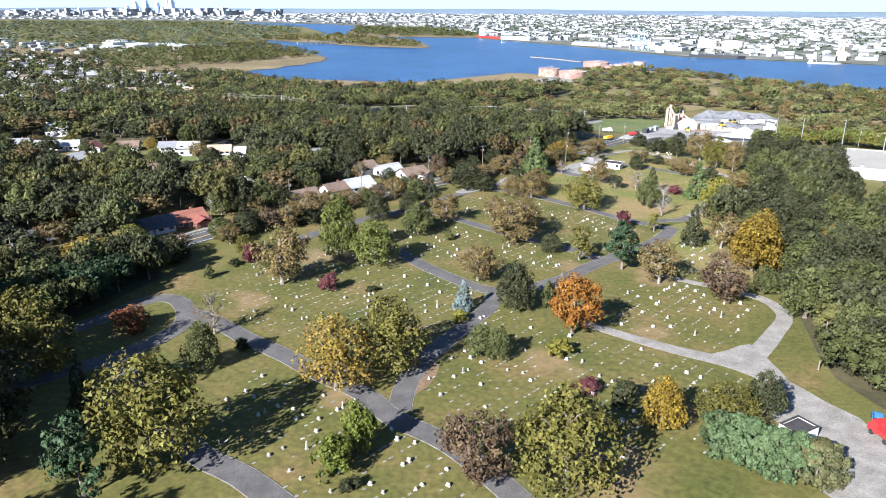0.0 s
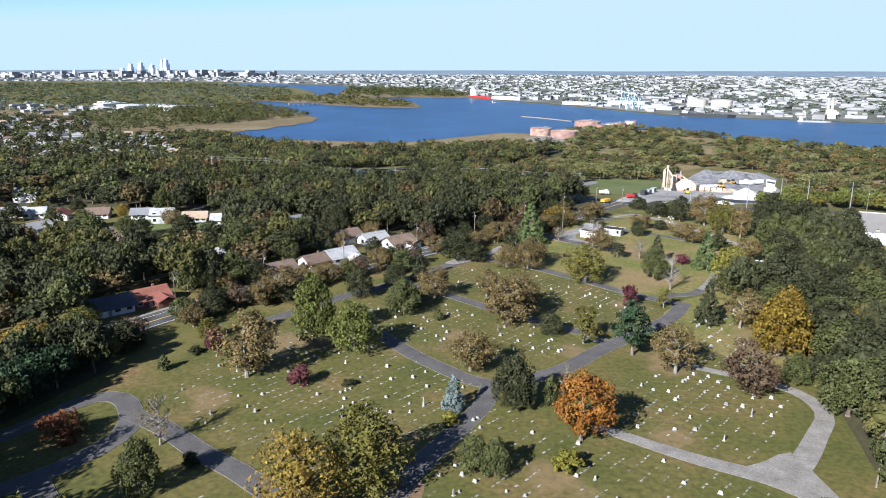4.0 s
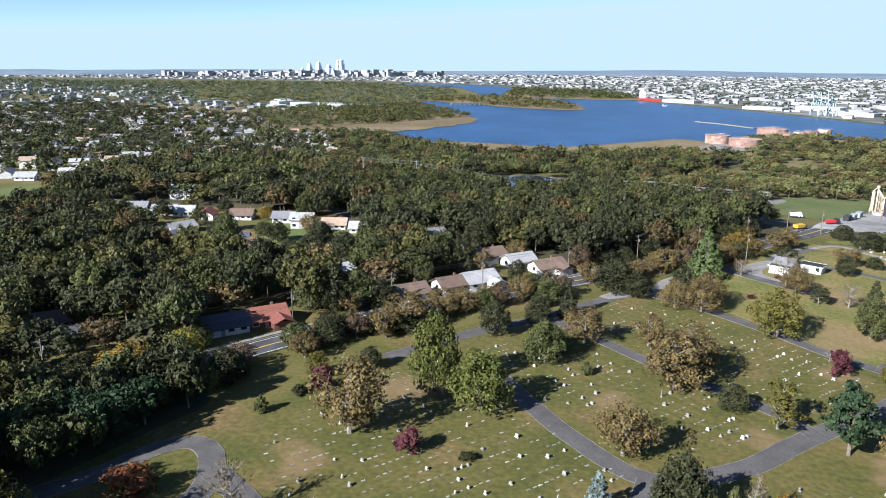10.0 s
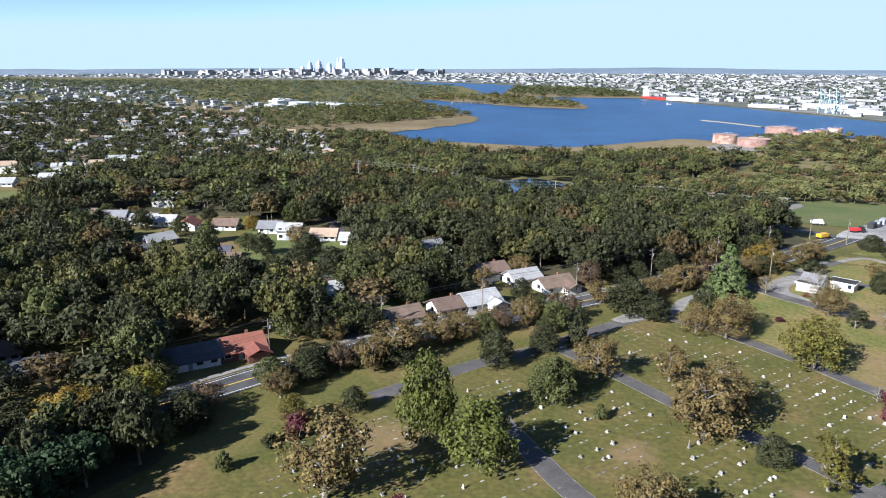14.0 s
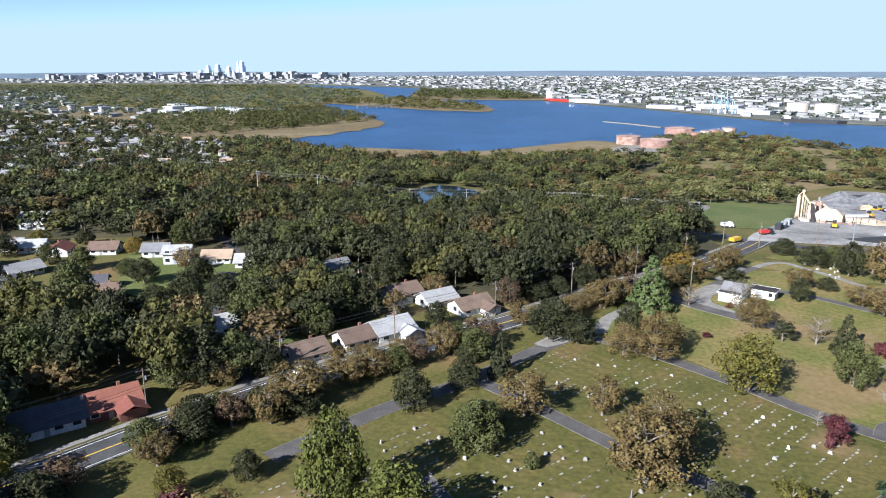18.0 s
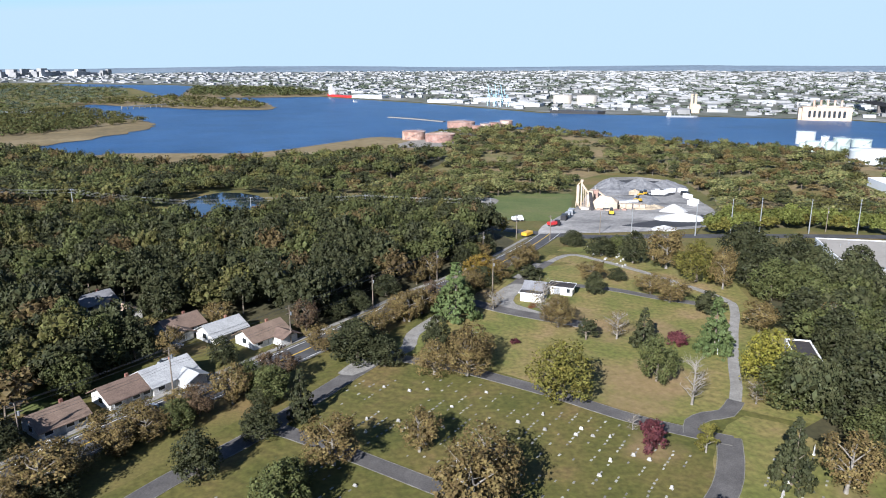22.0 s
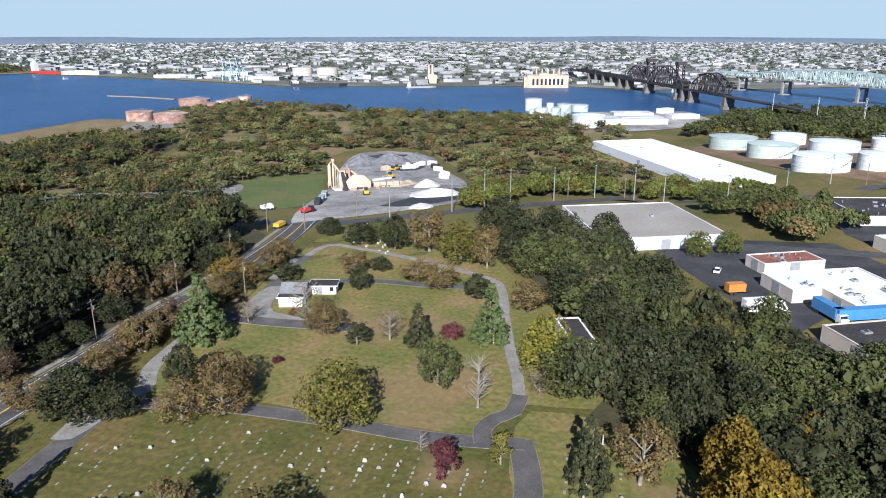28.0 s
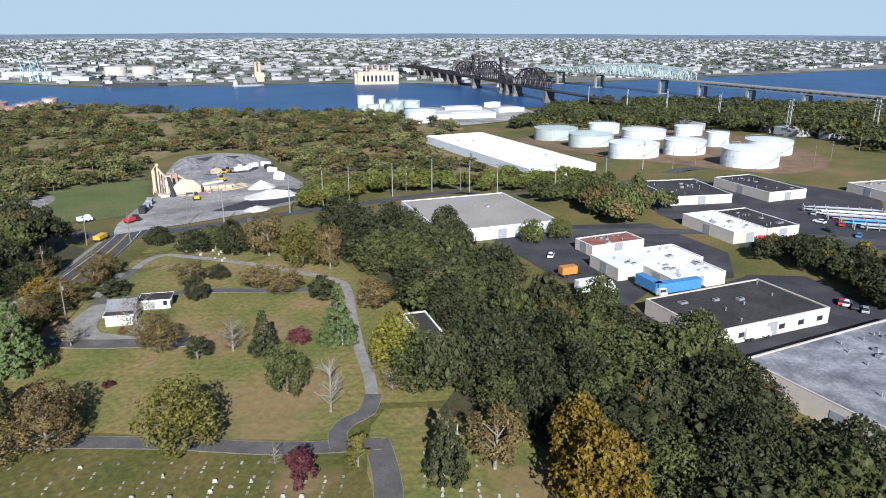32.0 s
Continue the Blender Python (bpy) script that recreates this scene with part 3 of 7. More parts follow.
def wood_lobes(rnd, count):
    """Lobes over the dome of a woodland crown one unit wide and high."""
    out = []
    n = 17 if count > 5 else 8
    big = 1.0 if count > 5 else 1.32
    turn = rnd.uniform(0, 6.283)
    for i in range(n):
        z = 1 - 1.45 * (i + 0.3) / n
        r = math.sqrt(1 - z * z)
        a = turn + i * 2.39996 + rnd.uniform(-0.3, 0.3)
        k = rnd.uniform(0.84, 1.14)
        out.append((0.37 * r * k * math.cos(a), 0.37 * r * k * math.sin(a), 0.58 + 0.27 * z * k, 0.142 * big * rnd.uniform(0.78, 1.25)))
    return out


def leaves_mesh(name, q, mat, tint=None):
    me = bpy.data.meshes.new(name)
    n = len(q) // 3
    me.vertices.add(len(q)), me.loops.add(len(q)), me.polygons.add(n)
    me.vertices.foreach_set("co", np.ascontiguousarray(q, np.float32).ravel())
    me.loops.foreach_set("vertex_index", np.arange(len(q), dtype=np.int32))
    me.polygons.foreach_set("loop_start", np.arange(0, len(q), 3, dtype=np.int32))
    me.materials.append(mat)
    if tint is not None:
        me.attributes.new("tint", "FLOAT", "FACE").data.foreach_set("value", np.ascontiguousarray(tint, np.float32))
    me.update()
    return me


def trunk_mesh(name, clumps, rnd, mat, limbs, twigs=0, base=0.035, fork=0.3, straight=False):
    """A tapered trunk with limbs out to the clumps."""
    s = Shape()
    bend = Vector((rnd.uniform(-0.03, 0.03), rnd.uniform(-0.03, 0.03), 0))
    top = 0.95 if straight else 0.72
    spine = [Vector((0, 0, -0.01)), bend * 0.4 + Vector((0, 0, fork)), bend + Vector((0, 0, (fork + top) / 2)), bend * 1.3 + Vector((0, 0, top))]
    s.tube(spine, [base * 1.25, base * 0.85, base * 0.5, base * 0.12], 7)
    for c in rnd.sample(clumps, min(limbs, len(clumps))):
        e = Vector(c[:3])
        z0 = max(fork * 0.8, min(e.z - 0.1 - 0.25 * math.hypot(e.x, e.y), top * 0.9))
        st = bend * (z0 / top) + Vector((0, 0, z0))
        mid = st.lerp(e, 0.5) + Vector((rnd.uniform(-0.03, 0.03), rnd.uniform(-0.03, 0.03), 0.02))
        s.tube([st, mid, e], [base * 0.42, base * 0.26, base * 0.07], 5)
        for _ in range(twigs):
            t0 = mid.lerp(e, rnd.random())
            s.tube([t0, t0 + Vector((rnd.uniform(-0.16, 0.16), rnd.uniform(-0.16, 0.16), rnd.uniform(-0.02, 0.15)))], [base * 0.13, base * 0.03], 3)
    return s.mesh(name, mat)


# kind: crown form, leaf colour, leaves a clump, leaf size, limbs, twigs, words
KINDS = {
    "green": ("broad", "green", 73, 0.0227, 12, 0, "full green broadleaf tree"),
    "lime": ("broad", "lime", 73, 0.0227, 12, 0, "yellow-green broadleaf tree"),
    "dark": ("broad", "dark", 73, 0.0242, 12, 0, "dark green broadleaf tree"),
    "olive": ("broad", "olive", 70, 0.0197, 14, 0, "tall tree turning olive yellow"),
    "gold": ("broad", "gold", 75, 0.0227, 12, 0, "golden yellow autumn maple"),
    "gold2": ("broad", "gold2", 56, 0.0197, 14, 1, "yellowish brown autumn tree"),
    "gold3": ("broad", "yellow", 75, 0.0212, 12, 0, "yellow-green autumn tree"),
    "yellow": ("broad", "yellow", 67, 0.0227, 12, 0, "yellow-green autumn tree"),
    "orange": ("round", "orange", 93, 0.0212, 12, 0, "bright orange autumn maple"),
    "brown": ("round", "brown", 82, 0.0197, 20, 2, "thin brown autumn tree with pale limbs"),
    "brown2": ("broad", "brown", 64, 0.0181, 22, 2, "thin golden brown tree with pale limbs"),
    "browndk": ("round", "browndk", 78, 0.0197, 20, 2, "dark brown autumn tree losing leaves"),
    "rust": ("bush", "rust", 70, 0.0265, 8, 1, "rust red autumn tree"),
    "bare": ("round", "brown", 14, 0.0168, 34, 6, "nearly bare tree with a few brown leaves"),
    "twig": ("bush", "browndk", 4, 0.0140, 26, 6, "small bare shrub with grey twigs"),
    "dead": ("layer", "browndk", 0, 0.0140, 30, 7, "dead grey leafless tree"),
    "redbush": ("bush", "red", 84, 0.0318, 6, 0, "round dark red shrub"),
    "darkbush": ("bush", "dark", 84, 0.0340, 4, 0, "clipped dark green shrub"),
    "greenbush": ("bush", "yellow", 84, 0.0340, 4, 0, "yellow-green evergreen shrub"),
    "yew": ("bush", "yellowgreen", 90, 0.0280, 6, 0, "broad yellow-green evergreen yew"),
    "hedgebrown": ("column", "brownhedge", 100, 0.0300, 4, 0, "browning evergreen hedge tree"),
    "pinedk": ("layer", "dark", 85, 0.0260, 14, 0, "dark green umbrella-shaped pine"),
    "hedge": ("column", "hedge", 112, 0.0302, 4, 0, "tall grey-green evergreen hedge tree"),
    "cedar": ("column", "green", 84, 0.0340, 4, 0, "small columnar evergreen"),
    "cedar2": ("column", "dark", 84, 0.0302, 4, 0, "dark evergreen cedar"),
    "blue": ("cone", "blue", 70, 0.0242, 6, 0, "pale blue spruce"),
    "spruce": ("cone", "dark", 70, 0.0227, 6, 0, "dark green spruce"),
    "droop": ("cone", "pine", 70, 0.0227, 8, 0, "drooping dark green spruce"),
    "fir": ("cone", "fir", 85, 0.0212, 6, 0, "tall bright green conifer in tiers"),
    "pine": ("layer", "pine", 86, 0.0257, 16, 0, "broad blue-green pine"),
    "pine2": ("layer", "olive", 78, 0.0242, 16, 0, "yellowing pine with pale limbs"),
}
PALE = {"brown", "brown2", "bare", "dead", "pine2", "twig"}
MESHES = {}


def tree_meshes(kind, variant):
    key = kind, variant
    if key not in MESHES:
        form, colour, per, size, limbs, twigs, _ = KINDS[kind]
        seed = sum(map(ord, kind)) * 7 + variant
        rnd, rs = random.Random(seed), np.random.RandomState(seed)
        clumps = crown_points(form, rnd)
        low = form in ("column", "bush", "cone")
        trunk = trunk_mesh("trunk", clumps, rnd, PALE_BARK if kind in PALE else BARK, limbs, twigs, 0.028, 0.06 if low else 0.16, form in ("cone", "layer"))
        crown = leaves_mesh("crown", lobed_crown(clumps, int(per * 3.6), size * 0.86, rs, 0.55, 0, 14, 0.36), LEAF[colour]) if form == "broad" else leaves_mesh("crown", leaf_cloud(clumps, per, size, rs, 0.3 if form == "cone" else 0, 0.6 if form in ("cone", "layer") else 1), LEAF[colour]) if per else None
        MESHES[key] = trunk, crown
    return MESHES[key]


def plant(kind, rows, group=""):
    """Trees of one kind at x, y with their height and width."""
    for x, y, h, w in rows:
        rnd = random.Random(int(x * 31 + y * 17))
        trunk, crown = tree_meshes(kind, rnd.randint(0, 3))
        word = KINDS[kind][-1]
        bush = "bush" in kind or kind == "twig"
        t = empty("shrub" if bush else "tree", Matrix.LocRotScale((x, y, height(x, y)), Euler((0, 0, rnd.uniform(0, 6.28))), (w * 1.12, w * 1.12, h * 1.04)),
                  word + " on the grass", "shrub" if bush else "tree", group)
        part("trunk", trunk, t)
        if crown:
            part("crown", crown, t)


plant("olive", [(-47.6, 62.6, 19.9, 17.0), (-82.4, 91.1, 17.9, 16.6), (16.6, 58.3, 16.8, 16.3), (47.5, 76.0, 7.9, 10.4), (-12.9, 95.6, 14.8, 14.8), (-60.0, 162.7, 6.0, 5.7), (46.7, 212.1, 13.1, 13.4), (117.8, 281.0, 13.2, 14.4), (-105.9, 101.5, 23.8, 19.0)])
plant("green", [(-88, 45, 21, 15), (-76, 31, 20, 14), (-66, 25, 22, 15), (-56, 17, 20, 14), (-98, 58, 22, 16), (-82, 52, 19, 12)])
plant("lime", [(134, 236, 9, 10), (186, 247, 8, 9), (196, 243, 8, 8)])
plant("dark", [(-85.1, 249.7, 12, 12), (-68.1, 246.5, 12, 12), (-52.6, 245.2, 11, 10), (-45.6, 252.3, 11, 11), (-72.4, 206.6, 12, 12), (-88.7, 222.7, 11, 12), (-60.5, 211.4, 8, 9), (-65.8, 185.7, 7, 8), (-99.4, 256.9, 10, 11), (-70.6, 271.7, 10, 11)], "trees between the houses")
plant("green", [(-73.4, 239.9, 13, 14), (-54.7, 234.9, 10, 10), (-77.9, 204.7, 11, 12), (-66.5, 209.4, 11, 11), (-62.3, 189.5, 6, 7)], "trees between the houses")
plant("yew", [(-16.1, 66.8, 10.0, 6.8), (-19.2, 61.1, 7.5, 7.1)])
plant("browndk", [(3.3, 59.7, 12.5, 11.8), (67.2, 131.0, 12.2, 12.3)])
plant("gold", [(35.6, 74.1, 9.9, 7.3), (82.1, 151.7, 15.4, 13.2), (87.5, 159.4, 15.0, 9.9), (106.2, 158.9, 10.5, 8.8), (-98.4, 138.5, 6.3, 9.4)])
plant("dark", [(54.9, 78.3, 8.8, 7.1), (14.9, 124.6, 11.3, 8.9), (29.0, 166.0, 5.6, 6.3), (-76.5, 156.7, 5.4, 5.7), (26.0, 242.7, 9.4, 6.9), (12.4, 236.8, 7.0, 8.5), (6.6, 241.5, 10.0, 12.8), (93.7, 287.6, 4.1, 6.1), (81.0, 275.9, 7.0, 5.7), (107.8, 305.1, 11.6, 9.3), (146.0, 297.4, 14.1, 17.7), (133.3, 268.2, 14.3, 15.6), (101.4, 317.6, 7.0, 11.5), (97.2, 334.5, 6.2, 9.1), (-24.6, 197.3, 8.8, 7.8), (-14.8, 209.1, 6.5, 7.4), (-14.8, 222.9, 4.0, 6.2), (-49.5, 169.3, 5.3, 5.0), (-106.2, 143.2, 8.3, 9.8), (-85.0, 148.0, 7.1, 9.8), (-77.8, 61.5, 26.2, 20.4), (-95.3, 65.8, 26.0, 22.1)])
plant("hedge", [(43.1, 67.6, 7.5, 7.4), (46.7, 63.9, 8.3, 7.7), (49.9, 61.0, 8.2, 7.5), (45.1, 65.8, 7.8, 7.3), (48.3, 62.3, 8.3, 7.1), (52.3, 60.4, 8.1, 7.4)])
plant("hedgebrown", [(54.8, 59.3, 7.9, 8.0), (57.2, 59.7, 6.6, 6.1)])
plant("darkbush", [(-16.7, 57.0, 2.3, 2.2), (-15.4, 57.9, 2.0, 2.2), (31.2, 82.3, 5.5, 4.8), (-44.6, 103.0, 2.8, 3.3), (-60.5, 153.3, 2.0, 3.9), (-20.3, 135.6, 1.5, 3.4), (67.3, 295.5, 4.7, 8.6)])
plant("gold2", [(-22.4, 86.6, 15.2, 13.9), (-98.1, 148.2, 9.7, 13.8), (51.5, 297.9, 8.4, 13.6)])
plant("green", [(5.5, 100.8, 7.1, 5.9), (9.1, 99.3, 7.4, 5.4), (-50.0, 93.9, 10.5, 6.8), (-10.6, 181.8, 10.3, 9.8), (78.6, 135.6, 7.6, 6.0), (92.3, 198.8, 12.1, 15.2), (-88.5, 152.8, 11.5, 9.4), (70.3, 216.2, 10.9, 8.3), (107.9, 317.7, 7.1, 9.8), (-9.4, 190.5, 5.5, 8.6), (-100.3, 83.4, 25.8, 21.0)])
plant("lime", [(-32.5, 160.9, 18.4, 10.4), (-21.4, 155.0, 12.9, 12.6)])
plant("orange", [(26.2, 111.3, 13.7, 11.5)])
plant("blue", [(2.4, 124.4, 7.3, 5.1)])
plant("cedar", [(22.7, 125.7, 6.6, 3.5), (-0.8, 177.0, 3.1, 2.8), (-64.5, 143.8, 3.5, 3.0)])
plant("greenbush", [(1.6, 117.4, 3.1, 3.9), (22.0, 101.0, 4.3, 5.4)])
plant("redbush", [(24.9, 86.2, 3.0, 5.9), (-31.4, 135.8, 4.8, 6.0), (-56.7, 157.1, 5.4, 5.7), (85.7, 235.1, 3.5, 6.1), (55.4, 189.7, 6.4, 5.7), (46.1, 243.6, 1.5, 2.7)])
plant("brown", [(-44.2, 139.8, 15.1, 14.7), (-1.7, 196.7, 9.2, 11.3), (18.0, 173.0, 12.9, 14.5), (6.6, 143.1, 10.2, 11.2), (53.9, 142.0, 11.2, 11.5), (80.4, 170.7, 10.6, 10.2), (86.3, 289.7, 6.0, 10.5), (97.6, 272.2, 6.5, 10.0), (99.6, 264.4, 7.3, 11.3), (110.7, 237.9, 8.5, 10.2), (115.6, 296.3, 13.8, 13.3), (121.7, 272.2, 13.3, 8.6), (95.4, 213.5, 5.4, 6.2), (-42.3, 212.6, 5.9, 11.0), (13.9, 197.9, 8.2, 8.5), (-30.8, 224.2, 4.3, 7.8), (-38.3, 220.6, 4.7, 7.5), (21.3, 265.2, 7.2, 10.5), (13.4, 261.1, 5.4, 8.8), (-1.5, 248.5, 6.5, 9.4), (-49.1, 195.4, 9.8, 12.7), (-68.2, 184.8, 5.7, 5.3)])
plant("bare", [(-52.7, 110.0, 10.4, 7.5), (25.6, 125.8, 9.5, 4.1), (72.3, 241.1, 7.7, 7.7), (59.4, 259.7, 11.8, 10.4), (47.5, 269.1, 6.0, 6.3), (85.3, 202.0, 5.6, 5.6), (116.7, 307.6, 10.9, 10.6), (122.7, 226.9, 10.6, 12.1)])
plant("rust", [(-72.1, 112.2, 5.9, 9.1), (59.0, 268.5, 1.5, 2.9)])
plant("pine2", [(36.2, 159.9, 9.3, 8.9), (64.8, 186.9, 6.1, 4.9)])
plant("pine", [(46.6, 152.3, 13.8, 11.7), (-55.1, 55.0, 13.5, 10.1), (-87.3, 141.1, 8.0, 11.4), (-87.6, 129.7, 9.5, 12.4)])
plant("spruce", [(73.2, 174.7, 12.0, 7.6), (-65.7, 77.1, 11.7, 5.0), (76.8, 235.4, 9.8, 7.2), (-6.9, 215.4, 10.1, 6.0)])
plant("fir", [(35.4, 264.6, 15.4, 13.3), (91.7, 228.0, 13.7, 9.2)])
plant("gold3", [(92.5, 209.0, 12.9, 11.3)])
plant("dead", [(72.1, 204.4, 10.9, 8.1)])
plant("pinedk", [(64.5, 242.3, 5.2, 7.1)])
plant("twig", [(55.5, 197.4, 4.0, 4.1)])
plant("cedar2", [(106.1, 253.6, 6.5, 9.2), (126.8, 242.4, 6.8, 6.5)])
plant("brown2", [(60.6, 252.1, 8.9, 9.4), (32.3, 234.6, 9.8, 11.8), (22.8, 229.9, 8.4, 9.0), (30.0, 227.7, 9.8, 10.6), (22.0, 182.1, 12.5, 13.5)])
plant("yellow", [(-92.0, 161.2, 8.8, 9.3)])



# ---- woods ----
def inside(p, poly):
    x, y = p
    hit = False
    for i in range(len(poly)):
        (x0, y0), (x1, y1) = poly[i - 1], poly[i]
        if (y0 > y) != (y1 > y) and x < (x1 - x0) * (y - y0) / (y1 - y0) + x0:
            hit = not hit
    return hit


BUILT = []      # x, y, radius kept free of trees
CLEAR = []      # outlines kept free of trees


def scatter(poly, gap, seed):
    rnd = random.Random(seed)
    xs, ys = [p[0] for p in poly], [p[1] for p in poly]
    out = []
    y = min(ys)
    row = 0
    while y < max(ys):
        x = min(xs) + (row % 2) * gap / 2
        while x < max(xs):
            q = x + rnd.uniform(-0.33, 0.33) * gap, y + rnd.uniform(-0.33, 0.33) * gap
            if inside(q, poly) and not any(inside(q, c) for c in CLEAR) and all((q[0] - a) ** 2 + (q[1] - b) ** 2 > r * r for a, b, r in BUILT):
                out.append(q)
            x += gap
        y += gap * 0.87
        row += 1
    return out


def wood(name, poly, gap, tall, wide, mix, per, size, label, seed, floor=True, single=0, lobes=7, patchy=0, under=None):
    """A wood: the nearest trees singly, the rest as one mesh a colour."""
    rnd, rs = random.Random(seed), np.random.RandomState(seed)
    spots = scatter(poly, gap, seed)
    if patchy:
        spots = [p for p in spots if noise.noise((p[0] / patchy, p[1] / patchy, 3.1)) > -0.12]
    rnd.shuffle(spots)
    for x, y in spots[:single]:
        k = rnd.choice([m for m in mix if m in KINDS])
        h = rnd.uniform(*tall)
        plant(k, [(x, y, h, rnd.uniform(*wide))])
    clouds, stems, tints = {}, Shape(), {}
    mean = (wide[0] + wide[1]) / 2
    forms = [lobed_crown(wood_lobes(rnd, lobes), per, size / mean, rs) for _ in range(12)]
    for x, y in spots[single:]:
        k = rnd.choice(mix)
        colour = KINDS[k][1] if k in KINDS else k
        h, w, a, z = rnd.uniform(*tall), rnd.uniform(*wide), rnd.uniform(0, 6.283), height(x, y)
        q = rnd.choice(forms)
        c, n = math.cos(a), math.sin(a)
        q = np.stack([(q[:, 0] * c - q[:, 1] * n) * w + x, (q[:, 0] * n + q[:, 1] * c) * w + y, q[:, 2] * h + z], 1)
        clouds.setdefault(colour, []).append(q)
        tints.setdefault(colour, []).append(np.full(len(q) // 3, rnd.uniform(-0.2, 0.2)))
        if size < 0.6 and rnd.random() < 0.6:
            stems.tube([(x, y, z - 0.2), (x + rnd.uniform(-0.5, 0.5), y, z + h * 0.5)], [0.26, 0.1], 4)
    whole = empty(name, Matrix(), label, "woods", kind="stuff")
    for colour, q in clouds.items():
        part("foliage", leaves_mesh("foliage", np.concatenate(q), LEAF[colour], np.concatenate(tints[colour])), whole)
    if stems.v:
        part("stems", stems.mesh("stems", BARK), whole)
    # FLOOR carries some of the shade under the crowns in its colour
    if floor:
        patch("forest_floor", poly, under or FLOOR, 0.05, label="ground under the trees, its leaf litter coloured dark for shade", category="ground")


# ---- roads and paths ----
MAIN = [(-190, 65), (-103, 150), (-88, 165), (-70, 188), (-46, 214), (-18, 239), (10, 265), (31, 286), (50, 302), (67, 320), (92, 352), (130, 415)]
ribbon("main_road", MAIN, 8.6, ASPHALT, 0.08, label="two-lane asphalt road with worn edge lines")
ribbon("road_centre_line", MAIN, 0.35, YELLOW, 0.10, 0.02, "double yellow centre line on the road", "road marking")
for o in (-3.8, 3.8):
    ribbon("road_edge_line", MAIN, 0.16, LINEWHITE, 0.10, 0.02, "white edge line on the road", "road marking", o)
ribbon("pavement", MAIN[1:-1], 1.5, CONCRETE, 0.16, 0.16, "pale concrete pavement beside the road", "pavement", -6.2)
for o in (-4.5, 4.5):
    ribbon("kerb", MAIN[1:-1], 0.22, CONCRETE, 0.2, 0.2, "concrete kerb along the road", "kerb", o)
ribbon("crossing_road", [(20, 452), (60, 400), (88, 366), (110, 350), (140, 345), (190, 335), (250, 318), (330, 285), (420, 235)], 8, ASPHALT, 0.07, label="asphalt road crossing beyond the cemetery")
KERBSTONE = material("weathered_kerb", [(0.11, 0.105, 0.09), (0.16, 0.15, 0.13), (0.21, 0.20, 0.175)], 0.4, 6, 0.9, fine=2)
PATHS = [
    ("cemetery_path", [(-12, 160), (-3, 148), (11, 136), (27, 143), (39, 155), (52, 167), (62, 176), (68, 184), (72, 191)], 4.4),
    ("cemetery_path", [(-20, 172), (-12, 160)], 4.0),
    ("cemetery_path", [(11, 136), (9, 127), (4, 117), (-4, 103), (-9, 90), (-10, 79)], 4.2),
    ("cemetery_path", [(-14, 214), (-2, 203), (8, 193), (18, 183), (28, 175), (38, 166), (43, 158)], 3.6),
    ("cemetery_path", [(14, 242), (22, 237), (31, 230), (45, 216), (57, 202), (66, 194), (72, 189.5)], 3.6),
    ("cemetery_path", [(66, 193.5), (68.5, 197.5), (72.5, 199.3), (77, 199.6), (82, 204)], 3.2),
    ("cemetery_path", [(62, 292), (74, 287), (87, 280), (99, 268), (109, 260)], 3.0),
    ("cemetery_path", [(-48, 176), (-30, 197), (-18, 208), (-9, 218), (3, 232), (12, 242)], 4.2),
    ("cemetery_path", [(-100, 92), (-90, 106), (-82, 116), (-76, 127), (-71, 130), (-66, 127), (-62, 119), (-62, 112), (-66, 104), (-74, 95), (-86, 86), (-100, 80)], 4.4),
    ("cemetery_path", [(-63, 122), (-54, 116), (-44, 107), (-36, 101), (-26, 92), (-17, 85), (-11, 77), (-1, 69), (8, 57), (14, 46)], 4.4),
    ("cemetery_path", [(-70, 98), (-55, 80), (-42, 66), (-33, 60), (-22, 50), (-10, 38)], 4.6),
    ("chapel_drive", [(38, 283), (45, 274), (52, 266), (60, 259), (68, 252)], 4.5),
]
for i, (n, pts, w) in enumerate(PATHS):
    ribbon(n, pts, w, PATHWAY, 0.06 + 0.007 * i, label="narrow asphalt path through the cemetery", category="path")
    for o in (-w / 2 - 0.1, w / 2 + 0.1):
        ribbon("path_edge", pts, 0.14, KERBSTONE, 0.055 + 0.007 * i, 0.1, "low concrete edging of the path", "kerb", o)
ribbon("pale_path", [(81, 203), (86, 210), (93, 222), (104, 239), (114, 254), (116.5, 264), (108, 290), (98, 311), (91, 321), (79, 312)], 2.5, CONCRETE, 0.062, label="pale worn concrete path", category="path")
ribbon("cemetery_path", [(80, 313), (71, 303), (62, 292), (53, 281)], 3.6, PATHWAY, 0.066, label="narrow asphalt path through the cemetery", category="path")
ribbon("gravel_track", [(30, 117), (40, 109), (47, 104), (58, 97), (64, 88), (68, 75), (67, 60), (60, 40)], 5, GRAVEL, 0.07, label="pale gravel track", category="path", widths=(2.8, 7.5))
ribbon("gravel_track", [(57, 97), (64, 103), (72, 113), (78, 122), (77, 132), (69, 139), (60, 145), (54, 151)], 4, GRAVEL, 0.065, label="pale gravel track", category="path", widths=(4.8, 2.2))
patch("gravel_fork", [(51, 101), (58, 104), (64, 107), (65, 99), (65, 89), (60, 92), (56, 96)], GRAVEL, 0.075, label="wide gravel fork of the tracks", category="path")
patch("gravel_yard", [(56, 78), (64, 86), (72, 78), (71, 60), (64, 46), (55, 58), (60, 68)], GRAVEL, 0.055, label="pale gravel yard", category="path")
